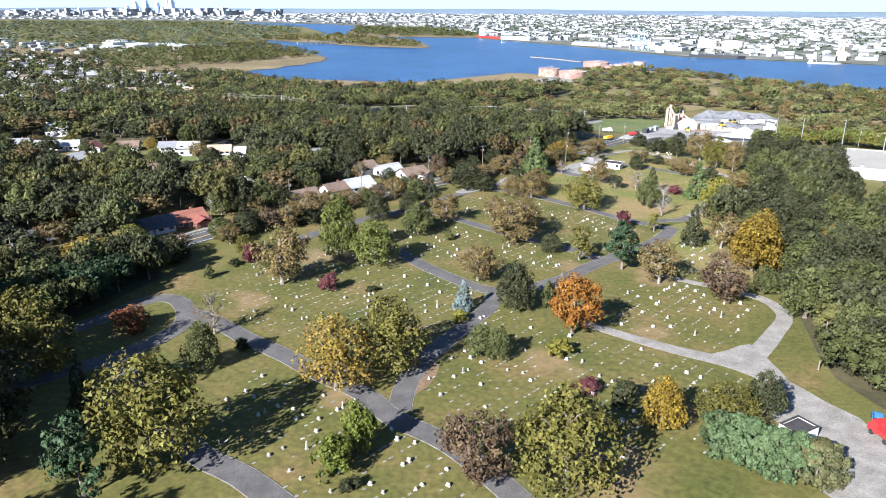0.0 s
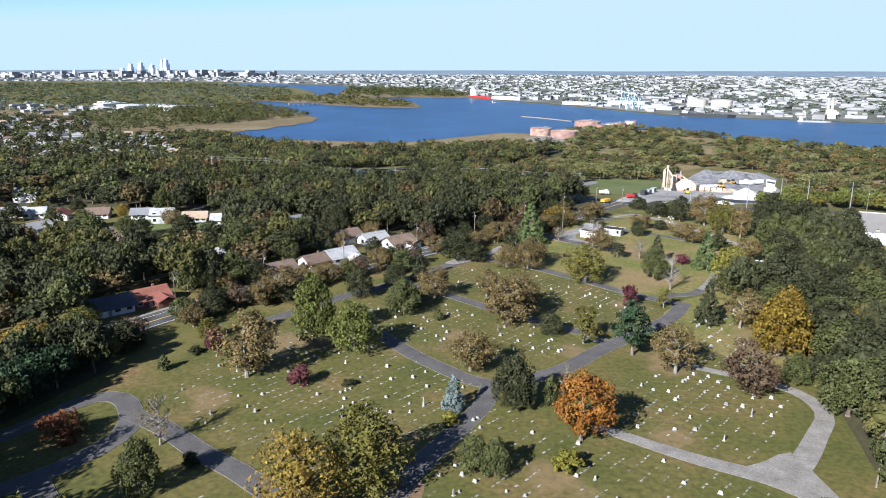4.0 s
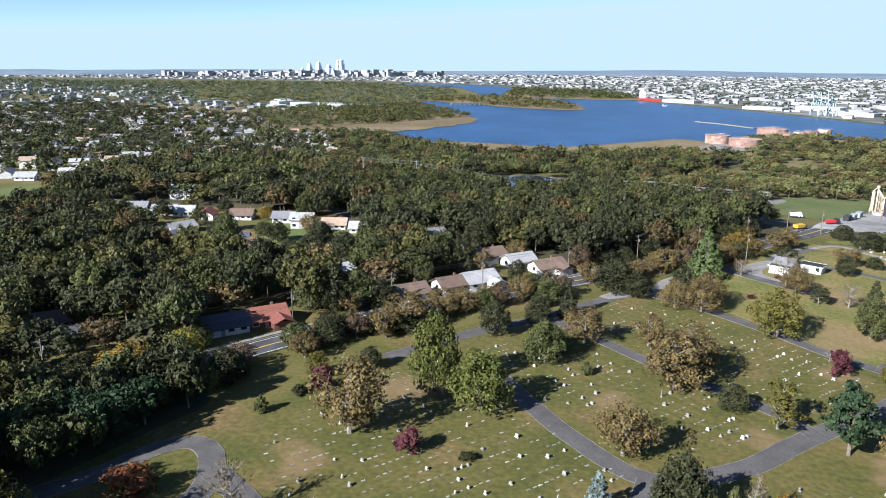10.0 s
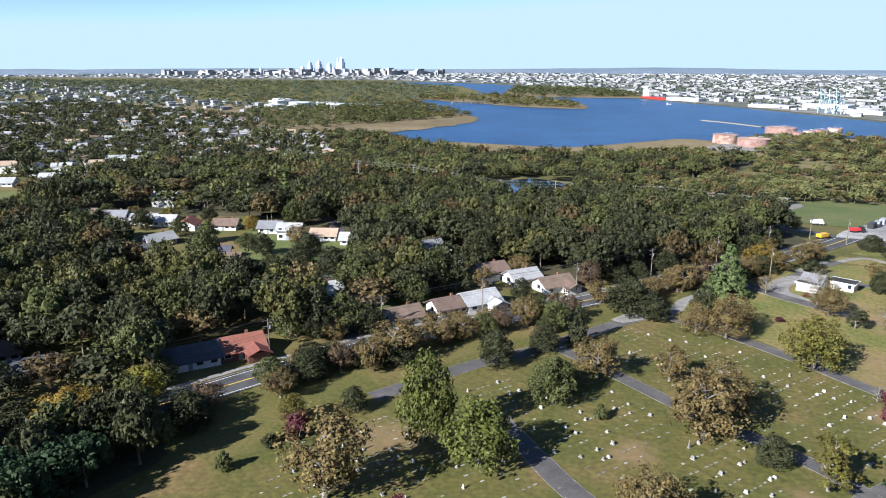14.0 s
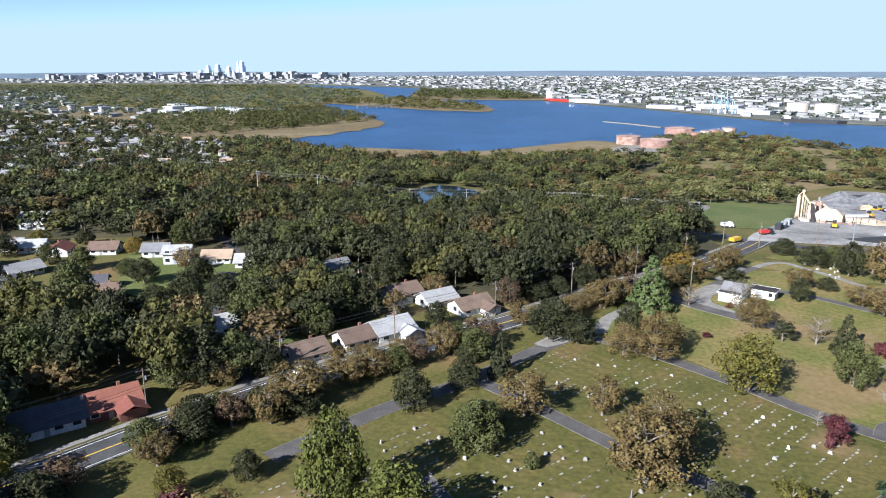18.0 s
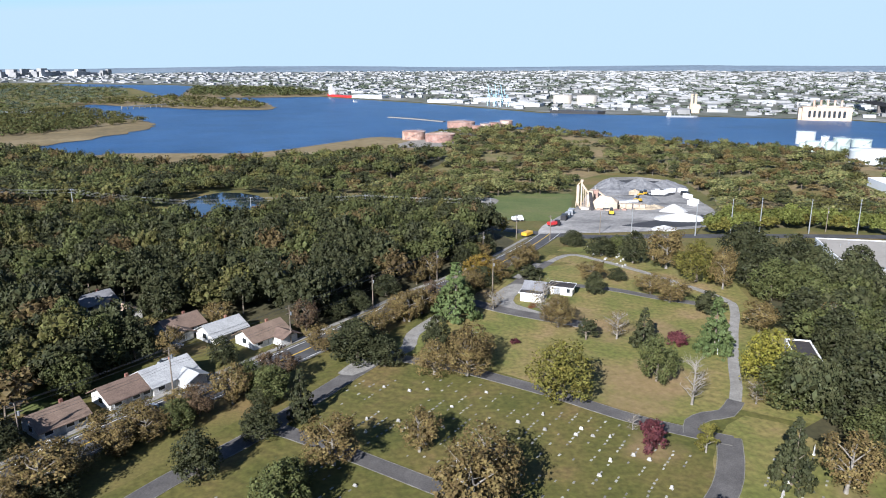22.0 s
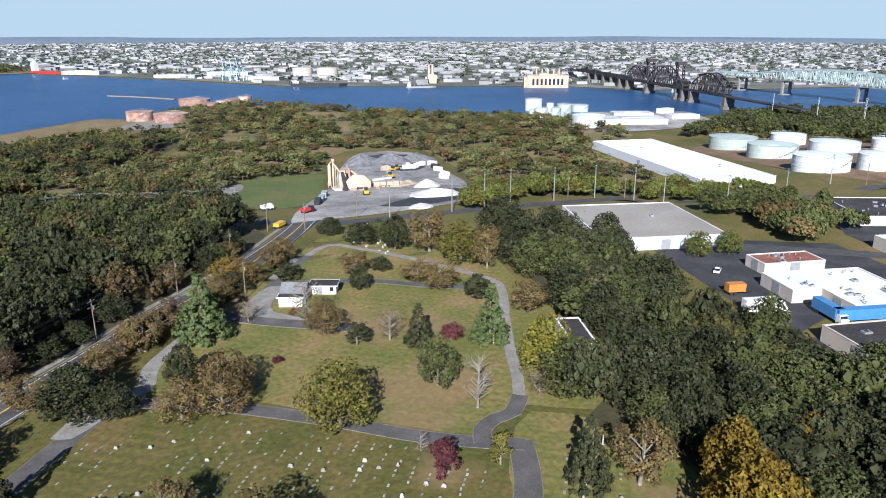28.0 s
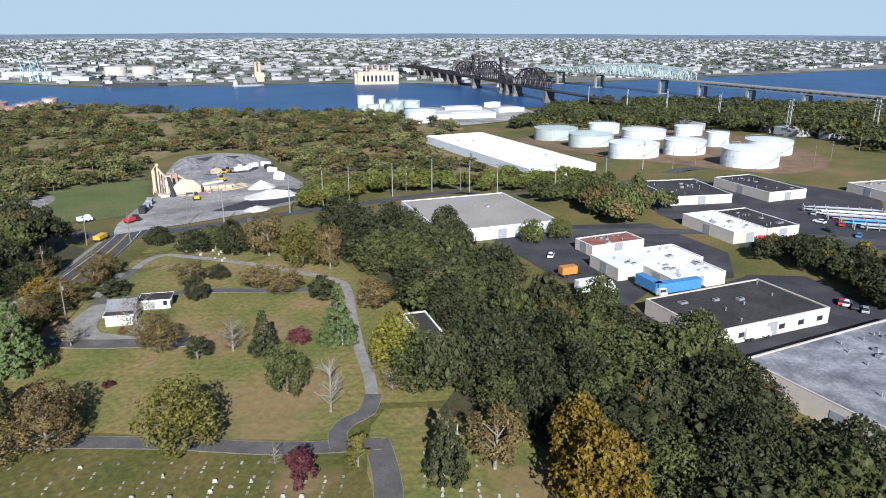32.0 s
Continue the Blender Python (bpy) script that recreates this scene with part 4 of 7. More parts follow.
patch("entrance_apron", [(1.3, 234.9), (4.1, 239.0), (7.4, 242.1), (11.4, 240.3), (10.3, 237.4), (4.6, 233.0)], CONCRETE, 0.11, label="pale concrete entrance apron", category="pavement")
ribbon("entrance_drive", [(12, 241), (19, 246), (22, 255), (29, 264), (37, 273), (43, 280)], 3.6, CONCRETE, 0.075, label="pale concrete drive into the cemetery", category="path")
for x, y in ((64, 298), (69, 305), (74, 310)):
    ribbon("path_slab", [(x - 1.6, y - 1.9), (x + 1.6, y + 1.9)], 2.6, CONCRETE, 0.12, label="pale concrete slab in the path", category="path")
patch("dirt_track", [(-6, 100), (-3, 96), (-5, 88), (-9, 84), (-9, 90)], SOIL, 0.05, label="worn earth track", category="path")
patch("sports_field", [(74, 432), (104, 480), (118, 522), (163, 506), (150, 470), (138, 440), (112, 392), (82, 405)], FIELD, 0.12, label="bright green mown field", category="field")
patch("sand_lot", [(72, 440), (84, 470), (100, 500), (110, 488), (104, 466), (90, 446)], GRAVEL, 0.2, label="pale bare lot beside the field", category="ground")
YARD = material("plant_yard_grit", [(0.13, 0.125, 0.118), (0.21, 0.20, 0.188), (0.30, 0.285, 0.265), (0.38, 0.365, 0.34)], 0.035, 12, 0.95, fine=0.6)
patch("plant_yard", [(92, 360), (100, 378), (128, 420), (150, 455), (185, 525), (225, 580), (258, 560), (232, 480), (205, 410), (180, 366), (140, 356)], YARD, 0.15, label="grey gravel yard of the plant", category="yard")
patch("plant_dark_yard", [(135, 372), (160, 385), (190, 398), (185, 372), (150, 362)], LOT, 0.22, label="dark asphalt in the plant yard", category="yard")
patch("plant_dark_yard", [(185, 500), (215, 565), (250, 555), (238, 510), (215, 480)], LOT, 0.22, label="dark aggregate ground in the yard", category="yard")
patch("parking_lot", [(150, 192), (158, 207), (168, 232), (180, 262), (214, 250), (236, 232), (222, 196), (200, 184), (176, 196)], LOT, 0.05, label="dark asphalt parking lot", category="parking lot", smooth_line=False)
patch("parking_lot", [(136, 128), (148, 162), (156, 190), (206, 182), (216, 170), (200, 140), (190, 120)], LOT, 0.045, label="dark asphalt parking lot", category="parking lot", smooth_line=False)
patch("parking_lot", [(232, 196), (250, 236), (290, 290), (330, 268), (345, 230), (345, 186), (300, 170), (262, 160)], LOT, 0.05, label="dark asphalt yard between warehouses", category="parking lot", smooth_line=False)
patch("warehouse_lot", [(170, 282), (178, 318), (186, 318), (180, 284)], LOT, 0.06, label="dark asphalt strip beside the warehouse", category="parking lot")
patch("tank_yard", [(365, 330), (400, 400), (440, 460), (530, 460), (560, 380), (500, 300), (420, 230), (360, 240)], SOIL, 0.1, label="brown earth of the tank yard", category="yard")
patch("dock_yard", [(450, 560), (470, 640), (545, 690), (640, 640), (600, 565), (520, 548)], YARD, 0.5, smooth_line=False, label="pale concrete dock yard", category="yard")
ribbon("service_road", [(176, 268), (208, 244), (240, 212), (262, 180), (276, 150)], 7, ASPHALT, 0.07, label="asphalt service road between warehouses")
ribbon("side_street", [(-60, 203), (-75, 225), (-92, 262), (-104, 300), (-118, 335), (-150, 356)], 5.5, ASPHALT, 0.07, label="asphalt side street between houses")
ribbon("side_street", [(-104, 318), (-75, 330), (-40, 342)], 6, ASPHALT, 0.065, label="asphalt side street between houses")
patch("house_lawn", [(-120, 250), (-95, 275), (-60, 330), (-100, 345), (-150, 330)], FIELD, 0.04, label="green lawns between houses", category="lawn")
patch("house_lawn", [(-60, 215), (-30, 245), (0, 270), (-10, 282), (-40, 270), (-66, 240)], LAWN, 0.04, label="green front lawns", category="lawn")
FIELDS = [("ball_field", [(-326.5, 346.3), (-310.9, 367.4), (-281.7, 345.4), (-255.1, 318.4), (-253.8, 297.6), (-277.8, 292.1)], FIELD, "bright green field behind the trees", "field"),
          ("car_park", [(-179.4, 383.9), (-187.7, 417.0), (-181.6, 437.6), (-168.1, 430.4), (-157.8, 398.8), (-157.7, 376.8), (-165.5, 367.4)], ASPHALT, "grey asphalt car park among trees", "parking lot"),
          ("car_park", [(-172.2, 371.1), (-172.1, 397.6), (-166.5, 419.4), (-155.1, 388.7), (-159.1, 369.5)], ASPHALT, "grey asphalt car park among trees", "parking lot"),
          ("back_lawn", [(-112.3, 297.2), (-102.0, 302.5), (-74.1, 306.7), (-70.4, 299.9), (-92.5, 292.1), (-107.7, 290.8)], FIELD, "bright green lawn behind the houses", "lawn"),
          ("back_lawn", [(-113.2, 231.2), (-108.8, 239.4), (-101.9, 237.3), (-105.1, 228.5)], FIELD, "green lawn beside the houses", "lawn"),
          ("back_lawn", [(-70.8, 231.3), (-61.0, 240.6), (-55.6, 236.8), (-60.1, 227.9)], FIELD, "green lawn behind the houses", "lawn")]
for n, outline, mat, label, cat in FIELDS:
    patch(n, outline, mat, 0.2, label=label, category=cat)
    CLEAR.append(outline)
CLEAR.append([(-79, 464), (-72, 495), (-55, 523), (-30, 513), (-21, 487), (-28, 452), (-52, 439)])
CLEAR.append([(-66, 203), (-82, 225), (-99, 262), (-111, 300), (-125, 335), (-111, 337), (-97, 300), (-85, 262), (-69, 227), (-54, 206)])



# ---- houses ----
def gable(w, d, h, rise, over=0.5):
    """Two roof slabs with thickness over walls w long and d deep."""
    s = Shape()
    a, b, t = w / 2 + over, d / 2 + over, 0.18
    drop = rise * over / (d / 2)
    for sgn in (-1, 1):
        vs = [(-a, sgn * b, h - drop), (a, sgn * b, h - drop), (a, 0, h + rise), (-a, 0, h + rise)]
        s.add(vs + [(x, y, z + t) for x, y, z in vs], [(0, 1, 2, 3), (4, 7, 6, 5), (0, 4, 5, 1), (1, 5, 6, 2), (3, 2, 6, 7), (0, 3, 7, 4)])
    return s


def house(x, y, turn, w=13, d=8, roof=0, h=3.0, wing=0, wall=None, rise=None):
    w, d, h = w * 0.82, d * 0.95, h * 0.8
    rise = rise or d * 0.27
    base = empty("house", pose(x, y, height(x, y), 0, 0, turn), ("low " if h < 4 else "two-storey ") + ["pale grey", "brown", "grey", "red", "tan", "dark"][roof] + "-roofed house with light walls", "house", "houses along the streets")
    s = Shape().box(-w / 2, -d / 2, -0.3, w / 2, d / 2, h)
    s.add([(-w / 2, -d / 2, h), (-w / 2, d / 2, h), (-w / 2, 0, h + rise)], [(0, 2, 1)])
    s.add([(w / 2, -d / 2, h), (w / 2, d / 2, h), (w / 2, 0, h + rise)], [(0, 1, 2)])
    if wing:
        s.box(wing * w * 0.28 - 2.6, -d / 2 - 3.2, -0.3, wing * w * 0.28 + 2.6, -d / 2, h * 0.92)
    part("wall", s.mesh("wall", wall or SIDING), base)
    part("roof", gable(w, d, h, rise, 0.75).mesh("roof", SHINGLE[roof]), base)
    if wing:
        g2 = gable(5.4, 5.2, h * 0.92, 1.1, 0.4)
        part("porch_roof", g2.mesh("porch_roof", SHINGLE[roof]), base, "", pose(wing * w * 0.28, -d / 2 - 1.4, 0, 0, 0, 90))
    part("chimney", Shape().box(-0.32, -0.28, h, 0.32, 0.28, h + rise + 0.5).mesh("chimney", BRICK), base, "brick chimney", pose(w * 0.22, d * 0.12, 0))
    door = Shape().box(-0.5, -0.06, 0, 0.5, 0.06, 2.05).mesh("door", PAINTS["grey"])
    part("door", door, base, "", pose(-w * 0.05, -d / 2 - 0.03, 0))
    pane = Shape().box(-0.75, -0.05, 0, 0.75, 0.05, 1.25).mesh("window", GLASS)
    rim = Shape().box(-0.9, -0.04, -0.14, 0.9, 0.04, 1.4).mesh("frame", PAINTS["white"])
    for z in ([1.0, 3.7] if h > 4 else [1.0]):
        for px, py, r in ((-w * 0.33, -d / 2, 0), (w * 0.12, -d / 2, 0), (w * 0.38, -d / 2, 0), (-w * 0.3, d / 2, 0), (w * 0.25, d / 2, 0), (-w / 2, 0, 90), (w / 2, 0, 90)):
            f = part("window", rim, base, "", pose(px, py, z, 0, 0, r))
            part("pane", pane, f, "", pose(0, 0, 0) @ Matrix.Diagonal((1, 1.6, 1, 1)))
    BUILT.append((x, y, w * 0.8))
    return base


house(-36.4, 238.0, 42, 13, 9, 0, 3.2, 1)
house(-44.0, 231.5, 42, 11, 8, 1)
house(-37.8, 269.6, 40, 12, 8, 1, 3, -1)
house(-26.6, 264.2, 40, 12, 8, 0)
house(-16.2, 259.0, 40, 13, 8, 1, 3, 1)
house(-55.5, 284.4, 130, 12, 8, 4)
house(-64.7, 294.7, 42, 11, 8, 2)
house(-82.5, 235.6, 42, 12, 9, 0, 3.2, -1)
house(-93.8, 236.7, 130, 10, 7, 4)
house(-115.1, 245.5, 20, 11, 8, 5, 3.6, 1)
house(-128.4, 261.4, 20, 11, 8, 1)
house(-136.5, 269.3, 20, 11, 8, 5)
house(-107.2, 255.0, 20, 5, 4, 5, 2.4)
house(-68.7, 234.2, 42, 9, 6, 4)
house(-54.1, 221.5, 42, 11, 8, 1)
house(-86.9, 191.5, 42, 13, 9, 3, 3, 1, BRICK)
house(-123.2, 302.5, 10, 11, 8, 0, 5.2)
house(-135.5, 310.9, 10, 11, 8, 2, 3.2)
house(-156.4, 312.3, 10, 12, 8, 1)
house(-109.3, 303.9, 10, 12, 8, 4)
house(-95.6, 299.9, 10, 12, 8, 0)
house(-96.0, 314.6, 100, 10, 7, 5)
house(-95.0, 183.2, 42, 15, 9, 5)
house(-126.1, 168.3, 42, 14, 9, 5)
house(-228.5, 316.9, 15, 13, 8, 1)
house(-212.7, 316.8, 15, 12, 8, 2)
house(-195.8, 313.4, 15, 13, 8, 0)
house(-185.1, 312.4, 15, 11, 8, 0, 3.2)
house(-172.1, 308.6, 105, 11, 8, 3)
house(-168.5, 281.9, 60, 13, 8, 0)
house(-164.2, 264.4, 60, 11, 8, 5)
house(-158.4, 253.9, 60, 12, 8, 2)
house(-209.3, 350.1, 5, 14, 9, 0, 6)
house(-244.7, 316.9, 15, 14, 8, 0)
house(-140.9, 175.2, 42, 12, 8, 1)
house(-303.8, 398.2, 15, 14, 9, 0)
house(-302.8, 454.9, 35, 14, 9, 4)
house(-328.0, 443.6, 15, 14, 9, 0)
house(-331.3, 381.6, 15, 14, 9, 0)


# ---- chapel, shed and the warehouses ----
def flat_building(name, x, y, turn, lu, lv, h, roof, wall, label, category="building", doors=2, units=5, band=None, windows=0, seed=1):
    """A flat-roofed block whose near corner stands at x, y, with a parapet, loading doors and roof units."""
    rnd = random.Random(seed)
    base = empty(name, pose(x, y, height(x, y), 0, 0, turn), label, category)
    t, p = 0.3, 0.22
    for b in ((0, 0, lu, t), (0, lv - t, lu, lv), (0, t, t, lv - t), (lu - t, t, lu, lv - t)):
        part("wall", Shape().box(b[0], b[1], -6, b[2], b[3], h + p).mesh("wall", wall), base)
    part("roof", Shape().box(t, t, h - 0.3, lu - t, lv - t, h).mesh("roof", roof), base)
    for b in ((-0.06, -0.06, lu + 0.06, t + 0.06), (-0.06, lv - t - 0.06, lu + 0.06, lv + 0.06), (-0.06, t + 0.06, t + 0.06, lv - t - 0.06), (lu - t - 0.06, t + 0.06, lu + 0.06, lv - t - 0.06)):
        part("coping", Shape().box(b[0], b[1], h + p, b[2], b[3], h + p + 0.08).mesh("coping", band or WHITE), base)
    dm = Shape().box(-1.6, -0.05, 0, 1.6, 0.05, 3.4).mesh("loading_door", PAINTS["grey"])
    for i in range(doors):
        part("loading_door", dm, base, "", pose(-0.03, lv * (i + 0.7) / (doors + 0.4), 0.1, 0, 0, 90))
        part("loading_door", dm, base, "", pose(lu * (i + 0.7) / (doors + 0.4), -0.03, 0.1))
    wm = Shape().box(-0.9, -0.05, 0, 0.9, 0.05, 1.2).mesh("window", GLASS)
    for i in range(windows):
        part("window", wm, base, "", pose(lu * (i + 0.5) / windows, -0.04, 1.3))
    for i in range(units):
        a, b, c = rnd.uniform(0.4, 1.1), rnd.uniform(0.4, 0.8), rnd.uniform(0.4, 0.8)
        u = part("roof_unit", Shape().box(-a, -b, 0, a, b, c).mesh("roof_unit", STEEL), base, "grey metal roof unit", pose(rnd.uniform(0.12, 0.88) * lu, rnd.uniform(0.12, 0.88) * lv, h))
        part("grille", Shape().lathe([(min(a, b) * 0.6, 0), (min(a, b) * 0.6, 0.12)], 12).mesh("grille", PAINTS["black"]), u, "", pose(0, 0, c))
    vent = Shape().lathe([(0.14, 0), (0.14, 0.6), (0.24, 0.62), (0.24, 0.8)], 8).mesh("vent_pipe", STEEL)
    for i in range(units * 2):
        part("vent_pipe", vent, base, "", pose(rnd.uniform(0.08, 0.92) * lu, rnd.uniform(0.08, 0.92) * lv, h))
    c, sn = math.cos(radians(turn)), math.sin(radians(turn))
    for i in range(int(lu // 9) + 1):
        for j in range(int(lv // 9) + 1):
            a, b = min(i * 9, lu), min(j * 9, lv)
            BUILT.append((x + a * c - b * sn, y + a * sn + b * c, 7.5))
    return base


BRIGHTWHITE = material("new_white_membrane", [(0.76, 0.76, 0.76), (0.80, 0.80, 0.80)], 0.03, 4, 0.7, fine=0.15, amp=0.03)
PLAINWALL = material("pale_sheet_wall", [(0.50, 0.53, 0.56), (0.56, 0.59, 0.62)], 0.05, 4, 0.7, fine=0.5, amp=0.05)
PATCHY = material("patched_bitumen", [(0.10, 0.10, 0.115), (0.19, 0.19, 0.205), (0.34, 0.34, 0.35)], 0.16, 9, 0.8, fine=1.5)
REDROOF = material("red_brown_roof", [(0.17, 0.065, 0.045), (0.22, 0.09, 0.065), (0.26, 0.12, 0.085)], 0.3, 6, 0.85, fine=2)
flat_building("warehouse", 149, 167, -21, 37.5, 22.5, 3.9, ROOFDARK, WALLWHITE, "long warehouse with a flat dark roof and cream walls", "warehouse", 1, 3, WALLWHITE, 6, seed=2)
flat_building("warehouse", 130, 127, -18, 54, 30, 4.8, PATCHY, WALLWHITE, "warehouse with a patched grey flat roof", "warehouse", 2, 6, WALLWHITE, seed=3)
flat_building("factory", 173.2, 206, -23, 30, 14.5, 3.5, WHITE, WALLWHITE, "white flat-roofed factory block by the lot", "factory", 1, 3, seed=4)
flat_building("factory", 176, 191, -23, 18.5, 12.9, 3.6, WHITE, WALLWHITE, "white flat-roofed factory block with loading doors", "factory", 1, 5, seed=5)
flat_building("workshop", 187, 224, -21, 20, 9.5, 3.3, REDROOF, WALLWHITE, "low white workshop with a red-brown roof", "workshop", 1, 3, seed=6)
flat_building("factory", 232, 199, -24, 14, 26, 4, WHITE, WALLWHITE, "white-roofed factory block among trees", "factory", 1, 4, seed=7)
flat_building("factory", 245, 193.2, -24, 14, 26, 3.8, ROOFDARK, WALLWHITE, "dark flat-roofed factory block among trees", "factory", 1, 4, seed=8)
flat_building("warehouse", 301, 215, -24, 20, 33, 3.8, ROOFDARK, WALLWHITE, "pale warehouse with a dark flat roof", "warehouse", 1, 4, seed=9)
flat_building("warehouse", 336, 180, -28, 45, 22, 3.6, ROOFGREY, WALLWHITE, "pale grey flat-roofed warehouse block", "warehouse", 1, 4, seed=10)
flat_building("warehouse", 266, 240, -34, 27, 31, 3.5, ROOFDARK, WALLWHITE, "low dark-roofed warehouse beside the road", "warehouse", 1, 5, seed=11)
flat_building("warehouse", 300, 150, -28, 42, 18, 3.4, WHITE, WALLWHITE, "low white flat-roofed warehouse block", "warehouse", 1, 3, seed=15)
flat_building("warehouse", 163, 266, -24, 43, 46, 4.2, ROOFGREY, PLAINWALL, "large warehouse with a tan-grey roof and pale walls", "warehouse", 1, 2, seed=12)
flat_building("warehouse", 297, 337, -19, 43, 131, 4.8, BRIGHTWHITE, PLAINWALL, "huge white-roofed warehouse behind the trees", "warehouse", 1, 4, seed=13)
flat_building("utility_building", 100, 209.5, -26, 5.6, 14.5, 4.4, ROOFDARK, WALLWHITE, "block utility building with a black flat roof beside trees", "building", 0, 0, WHITE, 0, seed=14)
def chapel():
    """A gabled hall with a flat-roofed front block and a flat wing."""
    base = empty("chapel", pose(57.2, 274.6, height(57, 275), 0, 0, -32), "white chapel with a grey gabled hall and dark flat roofs", "chapel")
    for x0, y0, x1, y1, h in ((0, 0, 6.2, 2.6, 2.6), (6.4, 9.4, 13.6, 14.0, 2.4)):
        t = 0.25
        for b in ((x0, y0, x1, y0 + t), (x0, y1 - t, x1, y1), (x0, y0 + t, x0 + t, y1 - t), (x1 - t, y0 + t, x1, y1 - t)):
            part("wall", Shape().box(b[0], b[1], -0.3, b[2], b[3], h).mesh("wall", CHAPELWHITE), base)
        part("flat_roof", Shape().box(x0 - 0.35, y0 - 0.35, h, x1 + 0.35, y1 + 0.35, h + 0.22).mesh("flat_roof", ROOFDARK), base, "dark flat bitumen roof")
        for b in ((x0 - 0.45, y0 - 0.45, x1 + 0.45, y0 - 0.35), (x0 - 0.45, y1 + 0.35, x1 + 0.45, y1 + 0.45), (x0 - 0.45, y0 - 0.35, x0 - 0.35, y1 + 0.35), (x1 + 0.35, y0 - 0.35, x1 + 0.45, y1 + 0.35)):
            part("fascia", Shape().box(b[0], b[1], h - 0.05, b[2], b[3], h + 0.3).mesh("fascia", WHITE), base, "white roof edge")
    hall = Shape().box(0.1, 2.65, -0.3, 6.1, 10.2, 2.7)
    for sx in (0.1, 6.1):
        hall.add([(sx, 2.65, 2.7), (sx, 10.2, 2.7), (sx, 6.42, 4.5)], [(0, 1, 2)])
    part("wall", hall.mesh("wall", CHAPELWHITE), base)
    part("gable_roof", gable(6.0, 7.55, 2.7, 1.8, 0.5).mesh("gable_roof", SHINGLE[2]), base, "grey shingle gable roof", pose(3.1, 6.42, 0))
    pane = Shape().box(-0.5, -0.05, 0, 0.5, 0.05, 1.4).mesh("window", GLASS)
    for x, y in ((12.4, 9.36),):
        part("window", pane, base, "", pose(x, y, 1.0))
    part("door", Shape().box(-0.9, -0.05, 0, 0.9, 0.05, 2.2).mesh("door", PAINTS["grey"]), base, "", pose(9.0, 9.35, 0))


CHAPELWHITE = material("white_stucco", [(0.56, 0.54, 0.50), (0.62, 0.60, 0.56), (0.68, 0.66, 0.62)], 0.3, 5, 0.85, fine=1.5, amp=0.08)
chapel()
BUILT.append((63, 276, 10))
patch("chapel_forecourt", [(47, 271), (52, 283), (60, 291), (63, 288), (57, 279), (55, 272), (60, 264), (57, 261)], CONCRETE, 0.1, label="pale concrete forecourt beside the chapel", category="pavement")
flat_building("garden_shed", 56.9, 69.0, 30, 5, 4, 2.2, ROOFDARK, SIDING, "small dark-roofed shed beside the hedge", "shed", 0, 0, ROOFDARK, seed=17)


# ---- tanks ----
def tank(x, y, dia, h, mat, label, group, lift=0.0):
    base = empty("storage_tank", pose(x, y, height(x, y) + lift), label, "storage tank", group)
    r, h = dia * 0.46, h * 0.82
    part("shell", Shape().lathe([(r, -1.5), (r, h * 0.33), (r + 0.12, h * 0.335), (r + 0.12, h * 0.35), (r, h * 0.355), (r, h * 0.66), (r + 0.12, h * 0.665), (r + 0.12, h * 0.68), (r, h * 0.685), (r, h)], 40).mesh("shell", mat), base)
    part("tank_roof", Shape().lathe([(r + 0.15, h), (r + 0.15, h + 0.15), (r * 0.5, h + r * 0.06), (0.3, h + r * 0.09)], 40).mesh("tank_roof", mat), base)
    rail = Shape()
    for j in range(40):
        a, b = 6.283 * j / 40, 6.283 * (j + 1) / 40
        rail.tube([(r * math.cos(a), r * math.sin(a), h), (r * math.cos(a), r * math.sin(a), h + 1.1)], [0.05, 0.05], 3)
        rail.tube([(r * math.cos(a), r * math.sin(a), h + 1.1), (r * math.cos(b), r * math.sin(b), h + 1.1)], [0.05, 0.05], 3)
    part("railing", rail.mesh("railing", STEEL), base)
    st = Shape()
    for j in range(16):
        a = 3.6 + 0.09 * j
        st.box(-0.5, -0.4, 0, 0.5, 0.4, 0.12, pose((r + 0.5) * math.cos(a), (r + 0.5) * math.sin(a), h * j / 16, 0, 0, math.degrees(a)))
    part("stairs", st.mesh("stairs", STEEL), base)
    BUILT.append((x, y, r + 4))


for row in ((457.8, 439.8, 36.0, 10.5), (424.4, 385.2, 33.2, 10.2)):
    tank(*row, TANKGREEN, "broad pale green oil storage tank", "tanks of the oil yard")
for row in ((513.4, 432.6, 26.9, 9.3), (482.3, 378.3, 34.3, 8.4), (378.0, 324.4, 31.3, 10.0), (404.1, 305.9, 26.2, 10.1), (518.0, 361.5, 22.2, 8.6), (449.9, 307.2, 15.2, 10.8), (380.5, 257.2, 31.2, 10.7), (428.2, 266.6, 28.2, 9.8)):
    tank(*row, TANKWHITE, "broad white oil storage tank", "tanks of the oil yard")
for row in ((122.9, 869.0, 27.9, 11.1), (147.1, 843.5, 35.2, 9.9)):
    tank(*row, TANKPINK, "rust-streaked pink tank by the river", "rusty tanks by the river")
patch("tank_shore", [(92, 800), (112, 850), (150, 905), (190, 975), (250, 990), (275, 975), (215, 915), (180, 850), (165, 815), (130, 790)], GRAVEL, 0.6, label="pale bare ground round the rusty tanks", category="ground", wobble=4)
